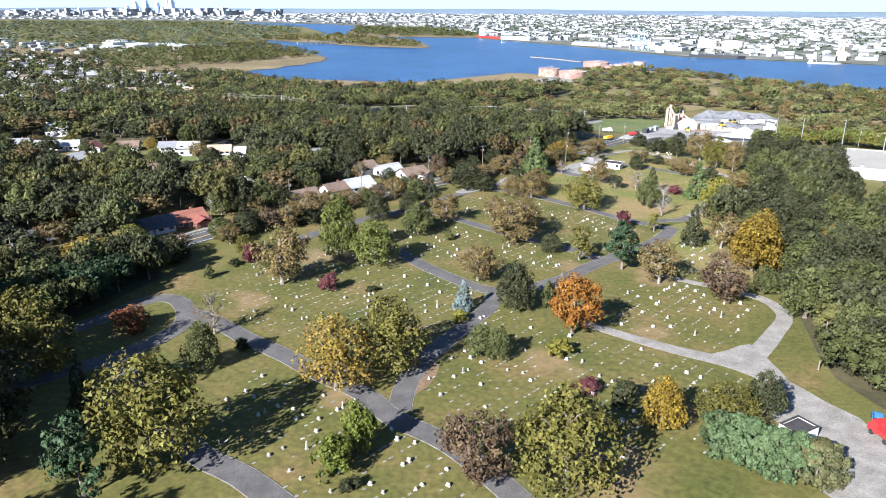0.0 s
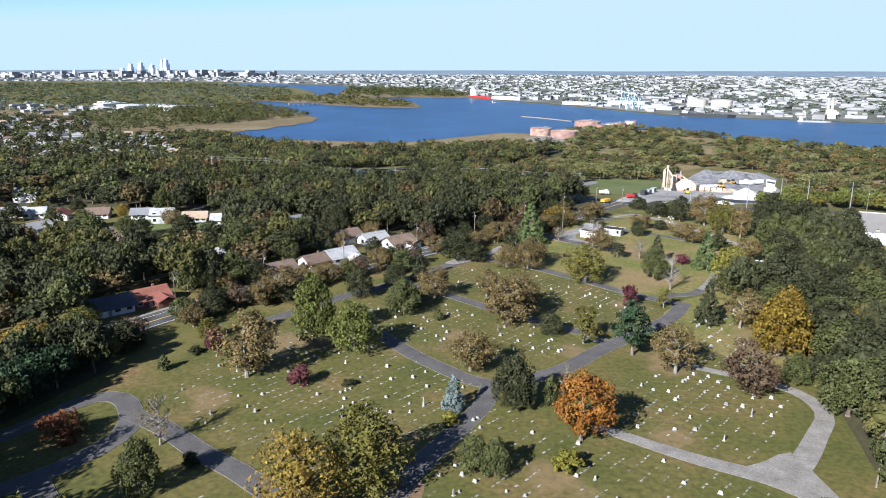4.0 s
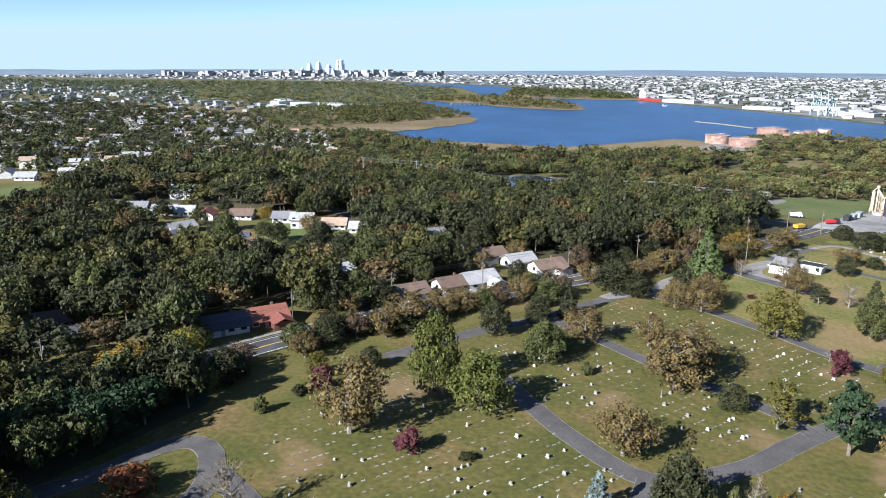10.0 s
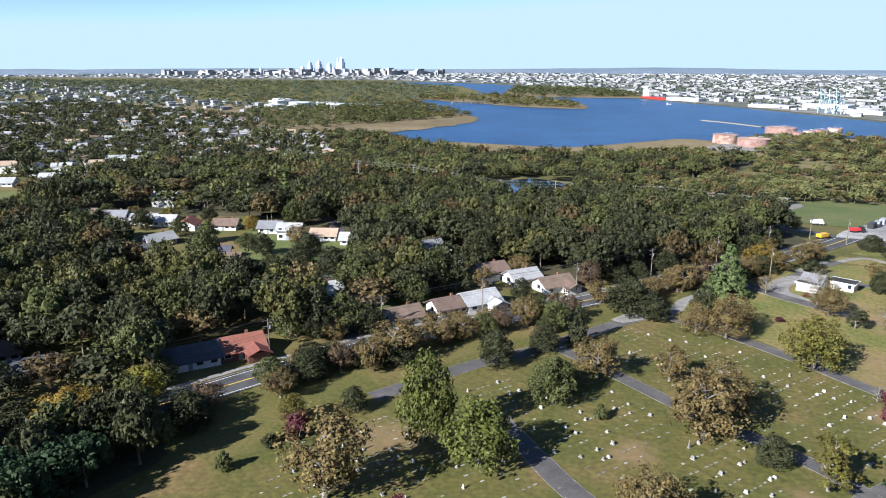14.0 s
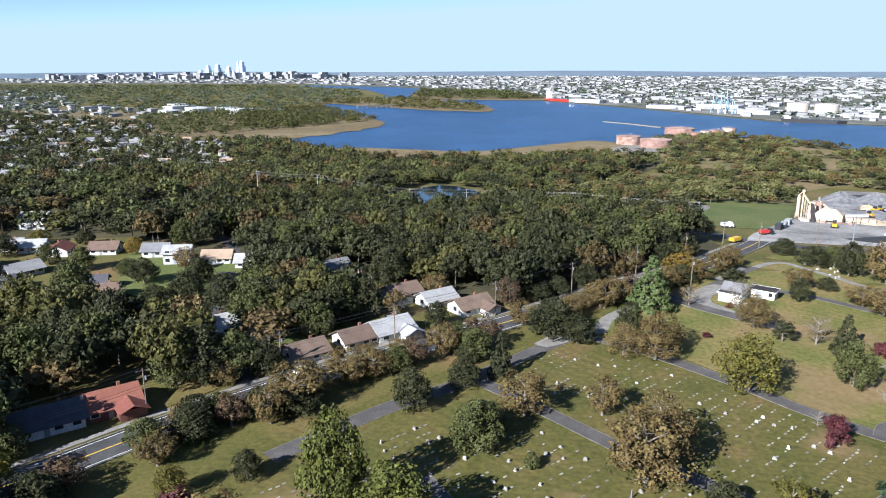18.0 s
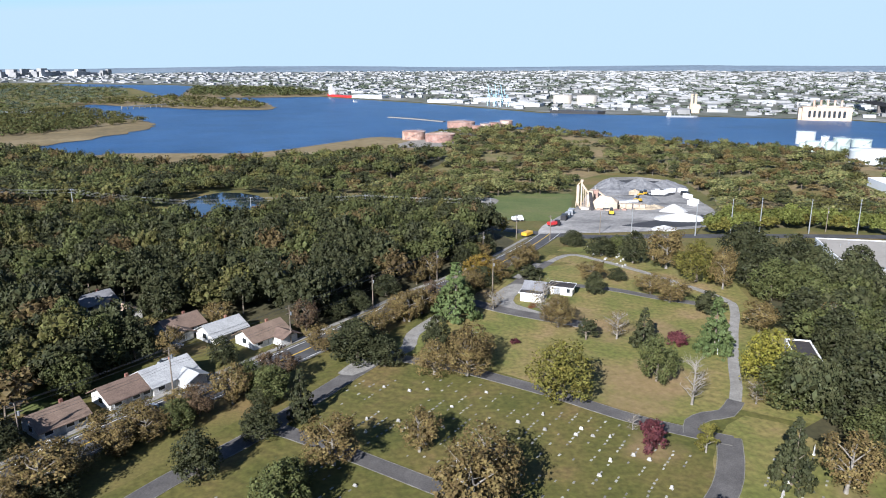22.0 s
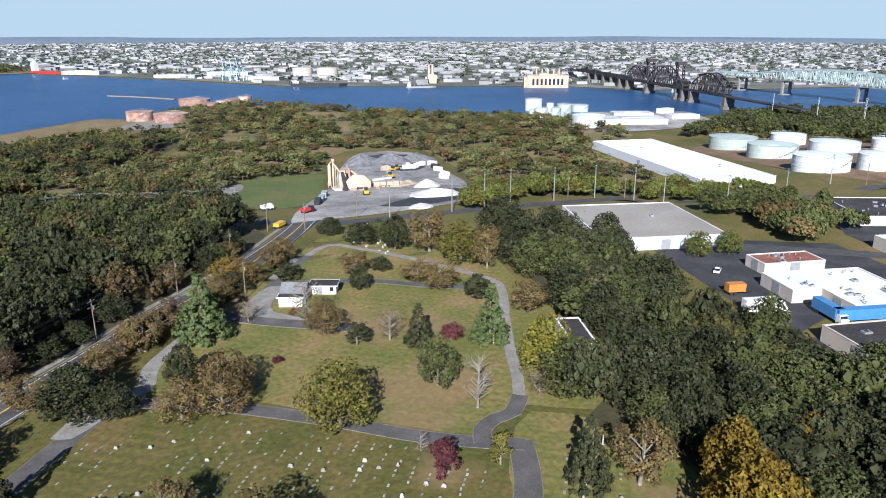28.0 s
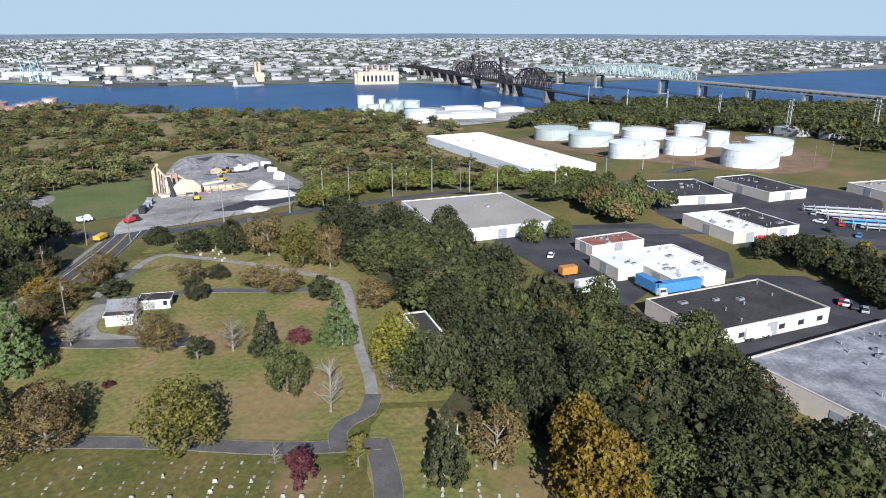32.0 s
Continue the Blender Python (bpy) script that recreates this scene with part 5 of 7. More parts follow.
for row in ((203.8, 989.6, 38.6, 9.3), (210.6, 934.9, 13.9, 8.9), (226.4, 953.3, 14.3, 9.1), (242.3, 965.5, 17.3, 9.3), (260.2, 977.6, 17.7, 10.9), (192.4, 981.8, 6.6, 5.9), (200.2, 976.9, 7.9, 5.9)):
    tank(*row, TANKPINK, "rusty brown tank by the river", "rusty tanks by the river")
for row in ((508.1, 735.5, 20.0, 15.0), (509.3, 708.8, 8.5, 12.1), (468.1, 604.0, 32.5, 12.6)):
    tank(*row, TANKWHITE, "white tank by the dock", "tanks by the dock")
for row in ((475.3, 682.2, 15.0, 11.5), (488.0, 674.2, 11.5, 11.5), (505.0, 681.0, 16.4, 14.1), (543.9, 700.0, 19.7, 8.6), (474.0, 694.4, 8.2, 8.2), (495.0, 664.2, 8.0, 6.9)):
    tank(*row, TANKGREEN, "pale green tank by the dock", "tanks by the dock")

# ---- asphalt plant ----
BEIGE = material("beige_plant_paint", [(0.36, 0.28, 0.20), (0.44, 0.35, 0.26), (0.52, 0.43, 0.33)], 0.15, 6, 0.7, fine=1.5)


def asphalt_plant():
    base = empty("asphalt_plant", pose(143.0, 443.4, height(143, 443), 0, 0, -32), "beige asphalt plant with slender silos, shed and conveyors", "plant")
    silo = Shape().lathe([(0.85, 2.2), (0.85, 11.2), (0.4, 12.0), (0.4, 12.3)], 18)
    silo.lathe([(0.3, 0.6), (0.85, 2.25)], 18)
    for sx in (-1, 1):
        for sy in (-1, 1):
            silo.box(sx * 0.8 - 0.12, sy * 0.8 - 0.12, -0.3, sx * 0.8 + 0.12, sy * 0.8 + 0.12, 3)
    part("silo", silo.mesh("silo", BEIGE), base)
    part("silo_lift", Shape().box(-0.35, -0.35, -0.3, 0.35, 0.35, 13.6).box(-0.7, -0.55, 13.6, 0.7, 0.55, 14.8).tube([(-0.2, 0, 14.0), (-1.9, 0, 12.2)], [0.25, 0.25], 8).mesh("silo_lift", BEIGE), base, "tall beige bucket elevator", pose(1.9, 0.2, 0))
    part("filter_house", Shape().box(0, 0, 2, 5, 4, 8.5).box(0.2, 0.2, -0.3, 0.5, 0.5, 2).box(4.5, 0.2, -0.3, 4.8, 0.5, 2).box(0.2, 3.5, -0.3, 0.5, 3.8, 2).box(4.5, 3.5, -0.3, 4.8, 3.8, 2).mesh("filter_house", TANKPINK), base, "brown filter house on steel legs", pose(5.2, 4.0, 0))
    part("screen_tower", Shape().box(0, 0, -0.3, 3.4, 3.4, 7.6).box(0.4, 0.4, 7.6, 3.0, 3.0, 9.4).box(-0.3, -0.3, 5.0, 3.7, 3.7, 5.2).mesh("screen_tower", BEIGE), base, "", pose(5.4, -3.6, 0))
    shed = Shape().box(0, 0, -0.3, 12.6, 7.5, 5.0)
    shed.add([(0, 0, 5), (12.6, 0, 5), (12.6, 7.5, 5), (0, 7.5, 5), (3.4, 3.6, 8.0), (9.0, 3.6, 7.4)], [(0, 1, 5, 4), (1, 2, 5), (2, 3, 4, 5), (3, 0, 4)])
    part("shed", shed.mesh("shed", BEIGE), base, "beige sheet shed with a hipped roof", pose(9.6, -9.5, 0))
    # black panel on the closed wall, painted as the dark inside of a bay
    part("shed_opening", Shape().box(0, -0.06, 0, 3.4, 0.06, 2.2).mesh("shed_opening", PAINTS["black"]), base, "", pose(15.0, -9.55, 0))
    for (a, b, w) in (((6.8, -2.2, 9.0), (11.2, -18.5, 0.4), 0.8), ((11.5, -4, 8.4), (20, 2, 1.6), 0.7), ((20, 4, 1.2), (9, 6, 8.6), 0.6), ((1.9, 0.3, 12.6), (6.0, -2.0, 8.2), 0.3)):
        a, b = Vector(a), Vector(b)
        d = (b - a).normalized()
        side = d.cross(Vector((0, 0, 1))).normalized() * w
        up = side.cross(d).normalized() * 0.35
        v = [a - side - up, a + side - up, a + side + up, a - side + up, b - side - up, b + side - up, b + side + up, b - side + up]
        c = Shape().add(v, [(0, 3, 2, 1), (4, 5, 6, 7), (0, 1, 5, 4), (1, 2, 6, 5), (2, 3, 7, 6), (3, 0, 4, 7)])
        for k in (0.3, 0.6):
            p = a.lerp(b, k)
            c.tube([p - side, (p.x - side.x, p.y - side.y, -0.3)], [0.12, 0.12], 4).tube([p + side, (p.x + side.x, p.y + side.y, -0.3)], [0.12, 0.12], 4)
        part("conveyor", c.mesh("conveyor", RUSTSTEEL if w > 0.6 else BEIGE), base, "inclined belt conveyor on legs")
    for k in range(4):
        part("feed_bin", Shape().box(-1.5, -1.6, 2.0, 1.5, 1.6, 3.8).box(-0.9, -1, 1.1, 0.9, 1, 2.0).box(-1.4, -1.5, -0.3, -1.15, -1.25, 2.1).box(1.15, -1.5, -0.3, 1.4, -1.25, 2.1).box(1.15, 1.25, -0.3, 1.4, 1.5, 2.1).box(-1.4, 1.25, -0.3, -1.15, 1.5, 2.1).mesh("feed_bin", BEIGE), base, "", pose(24.5 + k * 3.3, -3.0 + k * 0.6, 0))
    part("drum", Shape().tube([(21, 7, 2.2), (31, 9, 3.2)], [1.3, 1.3], 14).mesh("drum", STEEL), base, "steel dryer drum")
    part("control_cabin", Shape().box(-2, -1.2, 0, 2, 1.2, 2.6).box(-2.1, -1.3, 2.6, 2.1, 1.3, 2.8).mesh("control_cabin", WALLWHITE), base, "", pose(6.6, -14.0, 0))
    part("chimney", Shape().lathe([(0.5, 0), (0.5, 10), (0.62, 10.1), (0.62, 10.5)], 12).mesh("chimney", STEEL), base, "", pose(8.0, 8.6, 0))
    for k, (x, y, l) in enumerate(((14, -13, 3.2), (18, -14, 2.4), (22, -11, 2.8), (4, -9, 2.2), (26, -9, 2.0))):
        part("hopper", Shape().box(-l / 2, -1, 0.8, l / 2, 1, 2.2).box(-l / 2 + 0.2, -0.8, -0.3, l / 2 - 0.2, 0.8, 0.8).mesh("hopper", BEIGE if k % 2 else TANKPINK), base, "", pose(x, y, 0, 0, 0, 20 * k))


asphalt_plant()


def loader(x, y, turn, paint="yellow"):
    base = empty("wheel_loader", pose(x, y, height(x, y) + 0.2, 0, 0, turn), paint + " wheel loader in the plant yard", "loader", "machines of the plant yard")
    part("body", Shape().box(-2.6, -1.1, 0.9, 0.6, 1.1, 2.1).mesh("body", PAINTS[paint]), base)
    part("cab", Shape().box(-0.9, -0.8, 2.1, 0.5, 0.8, 3.5).mesh("cab", GLASS), base)
    part("arm", Shape().tube([(0.6, 0, 1.8), (2.4, 0, 1.2), (3.2, 0, 0.6)], [0.3, 0.25, 0.2], 6).mesh("arm", PAINTS[paint]), base)
    part("bucket", Shape().box(3.0, -1.4, 0.1, 4.2, 1.4, 1.1).mesh("bucket", PAINTS["grey"]), base)
    for px in (-1.8, 1.0):
        for py in (-1.1, 1.1):
            part("wheel", BIGWHEEL, base, "", pose(px, py, 0.75))


BIGWHEEL = Shape().tube([(0, -0.3, 0), (0, 0.3, 0)], [0.8, 0.8], 12).mesh("wheel", material("loader_tyre", [(0.02, 0.02, 0.02), (0.04, 0.04, 0.04)], 1, 3, 0.9))
for row, t in (((206.2, 489.3), 30), ((200.3, 483.3), 200), ((184.8, 457.2), 120), ((145.8, 406.5), 70)):
    loader(*row, t)


def container(x, y, turn, paint, label):
    base = empty("container", pose(x, y, height(x, y), 0, 0, turn), label, "container", "containers of the plant yard")
    part("box", Shape().box(-3, -1.2, 0.1, 3, 1.2, 2.7).mesh("box", PAINTS[paint]), base)
    for i in range(9):
        part("rib", Shape().box(-2.8 + i * 0.68, -1.26, 0.2, -2.6 + i * 0.68, 1.26, 2.72).mesh("rib", PAINTS[paint]), base)


for row, t, p in (((220.7, 491.7), 40, "white"), ((218.6, 497.4), 60, "white"), ((230.0, 483.2), 100, "black"), ((223.6, 469.3), 100, "white"), ((213.2, 444.6), 95, "white"), ((229.3, 499.6), 20, "white"), ((127.3, 412.9), 60, "grey"), ((121, 401), 60, "grey"), ((116.4, 394), 60, "black"), ((237.5, 499), 120, "white"), ((206, 434), 95, "white"), ((214.7, 491.4), 10, "white")):
    container(*row, t, p, p + " container in the plant yard")


def heap(x, y, r, h, mat, label):
    rnd = random.Random(int(x * 3 + y))
    n, rings = 26, 7
    vs, fs = [], []
    for i in range(rings):
        for j in range(n):
            a = 6.283 * j / n
            rr = r * (1 - i / (rings - 0.6)) * (1 + 0.16 * noise.noise((math.cos(a) * 1.5 + x, math.sin(a) * 1.5, i * 0.4)))
            z = h * (i / (rings - 1)) ** 0.85 * (1 + 0.1 * rnd.uniform(-1, 1))
            px, py = x + 1.3 * rr * math.cos(a), y + rr * math.sin(a)
            vs.append((px, py, height(x, y) + z + (-0.6 if i == 0 else 0.2)))
    fs = [(i * n + j, i * n + (j + 1) % n, (i + 1) * n + (j + 1) % n, (i + 1) * n + j) for i in range(rings - 1) for j in range(n)]
    fs.append(tuple(range((rings - 1) * n, rings * n)))
    tagged(new("gravel_mound", mesh_of("gravel_mound", vs, fs, mat)), label, "heap", "heaps of the plant yard")


PALEGRIT = material("pale_grit", [(0.40, 0.39, 0.375), (0.47, 0.46, 0.445), (0.54, 0.53, 0.51)], 0.4, 7, 0.95, fine=3, bump=0.05)
DARKGRIT = material("dark_grit", [(0.10, 0.10, 0.105), (0.15, 0.15, 0.155), (0.20, 0.20, 0.205)], 0.3, 7, 0.95, fine=3, bump=0.05)
TANGRIT = material("tan_grit", [(0.30, 0.24, 0.16), (0.38, 0.31, 0.22), (0.45, 0.37, 0.27)], 0.3, 7, 0.95, fine=3, bump=0.05)
for row, r, h in (((182.4, 412), 6, 3.6), ((170.5, 384.1), 10, 3.0), ((175, 381), 6, 2.4), ((148.7, 359.5), 4.5, 1.6)):
    heap(*row, r, h, PALEGRIT, "pale grit heap in the plant yard")
for row, r, h in (((193.7, 459), 5, 1.6), ((188, 448), 4, 1.2), ((212, 540), 9, 3), ((180, 470), 5, 2), ((196.1, 505.7), 14, 5), ((216.4, 518.0), 14, 7), ((239.6, 525.2), 12, 5), ((204.1, 534.9), 10, 6), ((192.3, 464.5), 8, 3)):
    heap(*row, r, h, DARKGRIT, "dark grey aggregate heap in the plant yard")
for row, r, h in (((173.4, 425.5), 6, 2.2), ((180, 428), 5, 1.8), ((166, 436), 4, 2), ((203, 497), 6, 2.6)):
    heap(*row, r, h, TANGRIT, "tan sand heap in the plant yard")


# ---- vehicles ----
def wheel_mesh(r, w):
    return Shape().tube([(0, -w / 2, 0), (0, w / 2, 0)], [r, r], 12).mesh("wheel", RUBBER)


CARWHEEL, TRUCKWHEEL = wheel_mesh(0.33, 0.22), wheel_mesh(0.5, 0.3)


def car(x, y, turn, paint="white"):
    base = empty("car", pose(x, y, height(x, y) + 0.05, 0, 0, turn), paint + " car parked on the asphalt", "car", "parked cars")
    b = Shape()
    prof = [(-2.2, 0.35), (-2.25, 0.7), (-2.1, 0.92), (-0.9, 0.98), (1.1, 0.98), (2.1, 0.82), (2.25, 0.6), (2.2, 0.35)]
    n = len(prof)
    b.add([(px, s * 0.88, pz) for s in (-1, 1) for px, pz in prof], [tuple(range(n)), tuple(reversed(range(n, 2 * n)))] + [(i, i + n, (i + 1) % n + n, (i + 1) % n) for i in range(n)])
    part("body", b.mesh("body", PAINTS[paint]), base)
    c = Shape()
    lo, hi = [(-1.9, 0.95), (1.1, 0.95)], [(-1.3, 1.42), (0.4, 1.42)]
    vs = [(lo[0][0], s * 0.8, lo[0][1]) for s in (-1, 1)] + [(lo[1][0], s * 0.8, lo[1][1]) for s in (1, -1)] + [(hi[0][0], s * 0.65, hi[0][1]) for s in (-1, 1)] + [(hi[1][0], s * 0.65, hi[1][1]) for s in (1, -1)]
    c.add(vs, [(0, 1, 5, 4), (1, 2, 6, 5), (2, 3, 7, 6), (3, 0, 4, 7), (4, 5, 6, 7)])
    part("cabin", c.mesh("cabin", GLASS), base)
    part("car_roof", Shape().box(-1.28, -0.63, 1.42, 0.38, 0.63, 1.47).mesh("car_roof", PAINTS[paint]), base)
    for px in (-1.35, 1.35):
        for py in (-0.82, 0.82):
            part("wheel", CARWHEEL, base, "", pose(px, py, 0.33))


def truck(x, y, turn, box="white", length=6.5, cab="white", label="white box truck", tall=2.6):
    base = empty("truck", pose(x, y, height(x, y) + 0.05, 0, 0, turn), label + " standing in the lot", "truck", "trucks in the lots")
    part("cargo_box", Shape().box(-length, -1.2, 1.0, 0, 1.2, 1.0 + tall).mesh("cargo_box", PAINTS[box]), base)
    part("chassis", Shape().box(-length, -0.5, 0.6, 2.2, 0.5, 1.0).mesh("chassis", PAINTS["black"]), base)
    if cab:
        part("cab", Shape().box(0.25, -1.1, 0.6, 2.3, 1.1, 1.7).box(0.25, -1.05, 1.7, 1.7, 1.05, 2.7).mesh("cab", PAINTS[cab]), base)
        part("windscreen", Shape().box(1.7, -0.95, 1.75, 1.76, 0.95, 2.5).mesh("windscreen", GLASS), base)
    for px in (-length + 0.9, -length + 2.1) + ((1.3,) if cab else ()):
        for py in (-1.0, 1.0):
            part("wheel", TRUCKWHEEL, base, "", pose(px, py, 0.5))


truck(163.6, 161.6, -23.5, "white", 5.5, "white", "white box truck")
truck(182.8, 186.7, -23.5, "blue", 14, None, "blue semi trailer", 2.8)
truck(170.8, 191.8, -113, "blue", 9, "white", "blue trailer with a white tractor", 2.8)
truck(162.1, 202.1, -23.5, "white", 9, "white", "white trailer truck")
truck(165.3, 205.1, -23.5, "white", 9, "white", "white trailer truck")
truck(142.8, 153.0, -23.5, "yellow", 6, None, "yellow container trailer")
truck(140.3, 147.1, -23.5, "red", 6.5, None, "red open container", 1.5)
truck(168.8, 217.4, -23.5, "orange", 5, None, "orange container", 2.2)
truck(87.5, 356.7, 40, "yellow", 5, None, "yellow trailer behind the trees", 1.3)
truck(106.1, 377.5, 20, "red", 4, "black", "dark red dump truck", 1.2)
truck(94.0, 394.0, 10, "white", 3, "white", "white truck on the road", 1.4)
for row, p, r in (((177.9, 233.1), "white", 30), ((200.2, 154.5), "white", 20), ((199.3, 152.1), "black", 20), ((198.6, 149.5), "grey", 20), ((200.2, 155.6), "red", 20), ((145.9, 170.4), "white", -20), ((74.4, 76.9), "blue", 60),
                  ((-37.3, 257.5), "white", 50), ((-52.5, 213.1), "white", 60), ((-58.4, 201.6), "black", 45), ((-150.4, 263.5), "white", 100), ((-131.5, 245.8), "grey", 100), ((-37.8, 224.7), "white", 45), ((-37.5, 248.8), "grey", 42),
                  ((293.0, 194.5), "grey", 10), ((283.1, 181.3), "red", 10), ((281.4, 188.5), "white", 80), ((271.6, 172.3), "blue", 10), ((298.6, 177.3), "white", 60), ((271.5, 182.3), "black", 60)):
    car(*row, r, p)
truck(72.4, 72.0, 100, "red", 4, "red", "red pickup truck", 0.8)


# ---- storage yard ----
def pipe_rack(x, y, turn, length, paint, label):
    base = empty("pipe_rack", pose(x, y, height(x, y) + 0.05, 0, 0, turn), label, "pipe rack", "racks of the storage yard")
    post = Shape().box(-0.1, -1.5, 0, 0.1, -1.3, 2.6).box(-0.1, 1.3, 0, 0.1, 1.5, 2.6).box(-0.1, -1.29, 0.5, 0.1, 1.29, 0.65).box(-0.1, -1.29, 1.5, 0.1, 1.29, 1.65).mesh("post", STEEL)
    for i in range(int(length // 4) + 1):
        part("post", post, base, "", pose(i * 4 + 0.5, 0, 0))
    rnd = random.Random(int(x * 7 + y))
    for z in (0.68, 1.68):
        for k in range(5):
            a = rnd.uniform(0, length * 0.2)
            part("pipe", Shape().tube([(a, 0, 0), (length - rnd.uniform(0, length * 0.2), 0, 0)], [0.2, 0.2], 6).mesh("pipe", PAINTS[paint]), base, "", pose(0, -1.0 + k * 0.5, z + 0.2))


for k, (paint, words) in enumerate((("grey", "steel rack of long grey pipes"), ("white", "steel rack of long white pipes"), ("grey", "steel rack of long grey pipes"), ("blue", "steel rack of long blue pipes"), ("grey", "steel rack of long grey pipes"))):
    pipe_rack(296 - k * 3.6, 200 - k * 5.6, -60, 30 - k * 1.5, paint, words + " on the yard")
for x, y in ((240.4, 195.3), (240.0, 191.9), (238.6, 188.0), (238.4, 184.7)):
    pipe_rack(x, y, -60, 6, "red", "rack of red steel frames on the yard")


# ---- poles and wires ----
def pole(x, y, h=10, arms=1, wood=True, tilt=0):
    base = empty("utility_pole", pose(x, y, height(x, y) - 0.3, 0, 0, tilt), "wooden utility pole with a crossarm" if wood else "tall steel power line pole", "utility pole", "poles along the roads")
    part("post", Shape().tube([(0, 0, 0), (0, 0, h)], [0.17, 0.11] if wood else [0.26, 0.15], 8).mesh("post", POLEWOOD if wood else STEEL), base)
    for i in range(arms):
        part("crossarm", Shape().box(-1.3, -0.07, -0.08, 1.3, 0.07, 0.08).mesh("crossarm", POLEWOOD if wood else STEEL), base, "", pose(0, 0, h - 0.5 - 1.4 * i))
    if wood:
        part("transformer", Shape().lathe([(0.25, 0), (0.25, 0.8), (0.1, 0.9)], 10).mesh("transformer", STEEL), base, "", pose(0.45, 0, h - 2.6))
    return Vector((x, y, height(x, y) - 0.3 + h - 0.4))


def wires(tops, offsets, label):
    s = Shape()
    for a, b in zip(tops, tops[1:]):
        side = (b - a).cross(Vector((0, 0, 1))).normalized()
        for o, dz in offsets:
            p, q = a + side * o + Vector((0, 0, dz)), b + side * o + Vector((0, 0, dz))
            sag = 0.012 * (q - p).length
            s.tube([p.lerp(q, t) - Vector((0, 0, 4 * sag * t * (1 - t))) for t in (0, 0.25, 0.5, 0.75, 1)], [0.03] * 5, 3)
    tagged(new("power_lines", s.mesh("power_lines", PAINTS["black"])), label, "wires", kind="stuff")


road_side = [pole(x, y, 10.5, 2, True, 45) for x, y in ((-117, 146), (-95, 169), (-78, 190), (-57, 212), (-34, 233), (-9, 255), (14, 277), (37, 299), (58, 321), (80, 352))]
wires(road_side, ((-1.1, 0), (0, 0.3), (1.1, 0), (0.2, -3), (0.3, -3.6)), "power lines along the road")
line = [pole(x, y, 15, 2, False, 60) for x, y in ((124.6, 341.3), (153.9, 343.1), (171.5, 345.4), (185.8, 346.4), (203.2, 338.2), (222.0, 332.9), (235.6, 322.5), (245.9, 314.8), (245.7, 282.5), (293.5, 288.5), (345.5, 299.0))]
wires(line, ((-1.1, 0), (1.1, 0), (-1.1, -1.4), (1.1, -1.4), (0, -3.5)), "power lines along the crossing road")
row2 = [pole(x, y, 14, 2, False, 20) for x, y in ((76.0, 377.0), (24.0, 399.0), (-27.0, 420.3), (-57.7, 433.0), (-77.8, 441.0), (-112.0, 452.0), (-150.0, 462.0))]
wires(row2, ((-1.1, 0), (1.1, 0), (-1.1, -1.4), (1.1, -1.4)), "power lines through the woods")
for x, y in ((51.6, 284.8), (212.8, 340.0), (232.3, 325.0), (377.1, 239.9), (406.0, 233.6), (421.4, 230.3), (363.6, 278.6), (346.1, 282.2), (463.5, 228.7), (117.5, 355.7), (91.3, 343.9), (73.2, 95.7)):
    pole(x, y, 11, 1, True, 30)


def lamp_post(x, y):
    base = empty("flag_pole", pose(x, y, height(x, y)), "thin white pole standing in the lawn", "pole")
    part("post", Shape().tube([(0, 0, 0), (0, 0, 8)], [0.09, 0.06], 8).mesh("post", PAINTS["white"]), base)
    part("finial", Shape().lathe([(0.02, 0), (0.14, 0.1), (0.14, 0.2), (0.02, 0.32)], 8).mesh("finial", STEEL), base, "", pose(0, 0, 8))


lamp_post(91.8, 226.8)


def lattice_tower(x, y, h):
    base = empty("pylon", pose(x, y, height(x, y), 0, 0, 35), "steel lattice pylon above the trees", "pylon", "pylons behind the tanks")
    for sx in (-1, 1):
        part("leg", Shape().tube([(sx * h * 0.16, 0, -1), (sx * h * 0.13, 0, h)], [0.35, 0.25], 4).mesh("leg", STEEL), base)
        for k in range(7):
            part("brace", Shape().tube([(sx * h * 0.155, 0, h * k / 7), (-sx * h * 0.145, 0, h * (k + 1) / 7)], [0.12, 0.12], 3).mesh("brace", STEEL), base)
    for z in (0.72, 0.84, 0.98):
        part("crossarm", Shape().box(-h * 0.26, -0.3, h * z - 0.3, h * 0.26, 0.3, h * z + 0.3).mesh("crossarm", STEEL), base)


for row in ((650.2, 541.7), (649.4, 495.0), (678.3, 467.2), (658.4, 403.5), (536.8, 296.4), (558.1, 247.4)):
    lattice_tower(*row, 26)


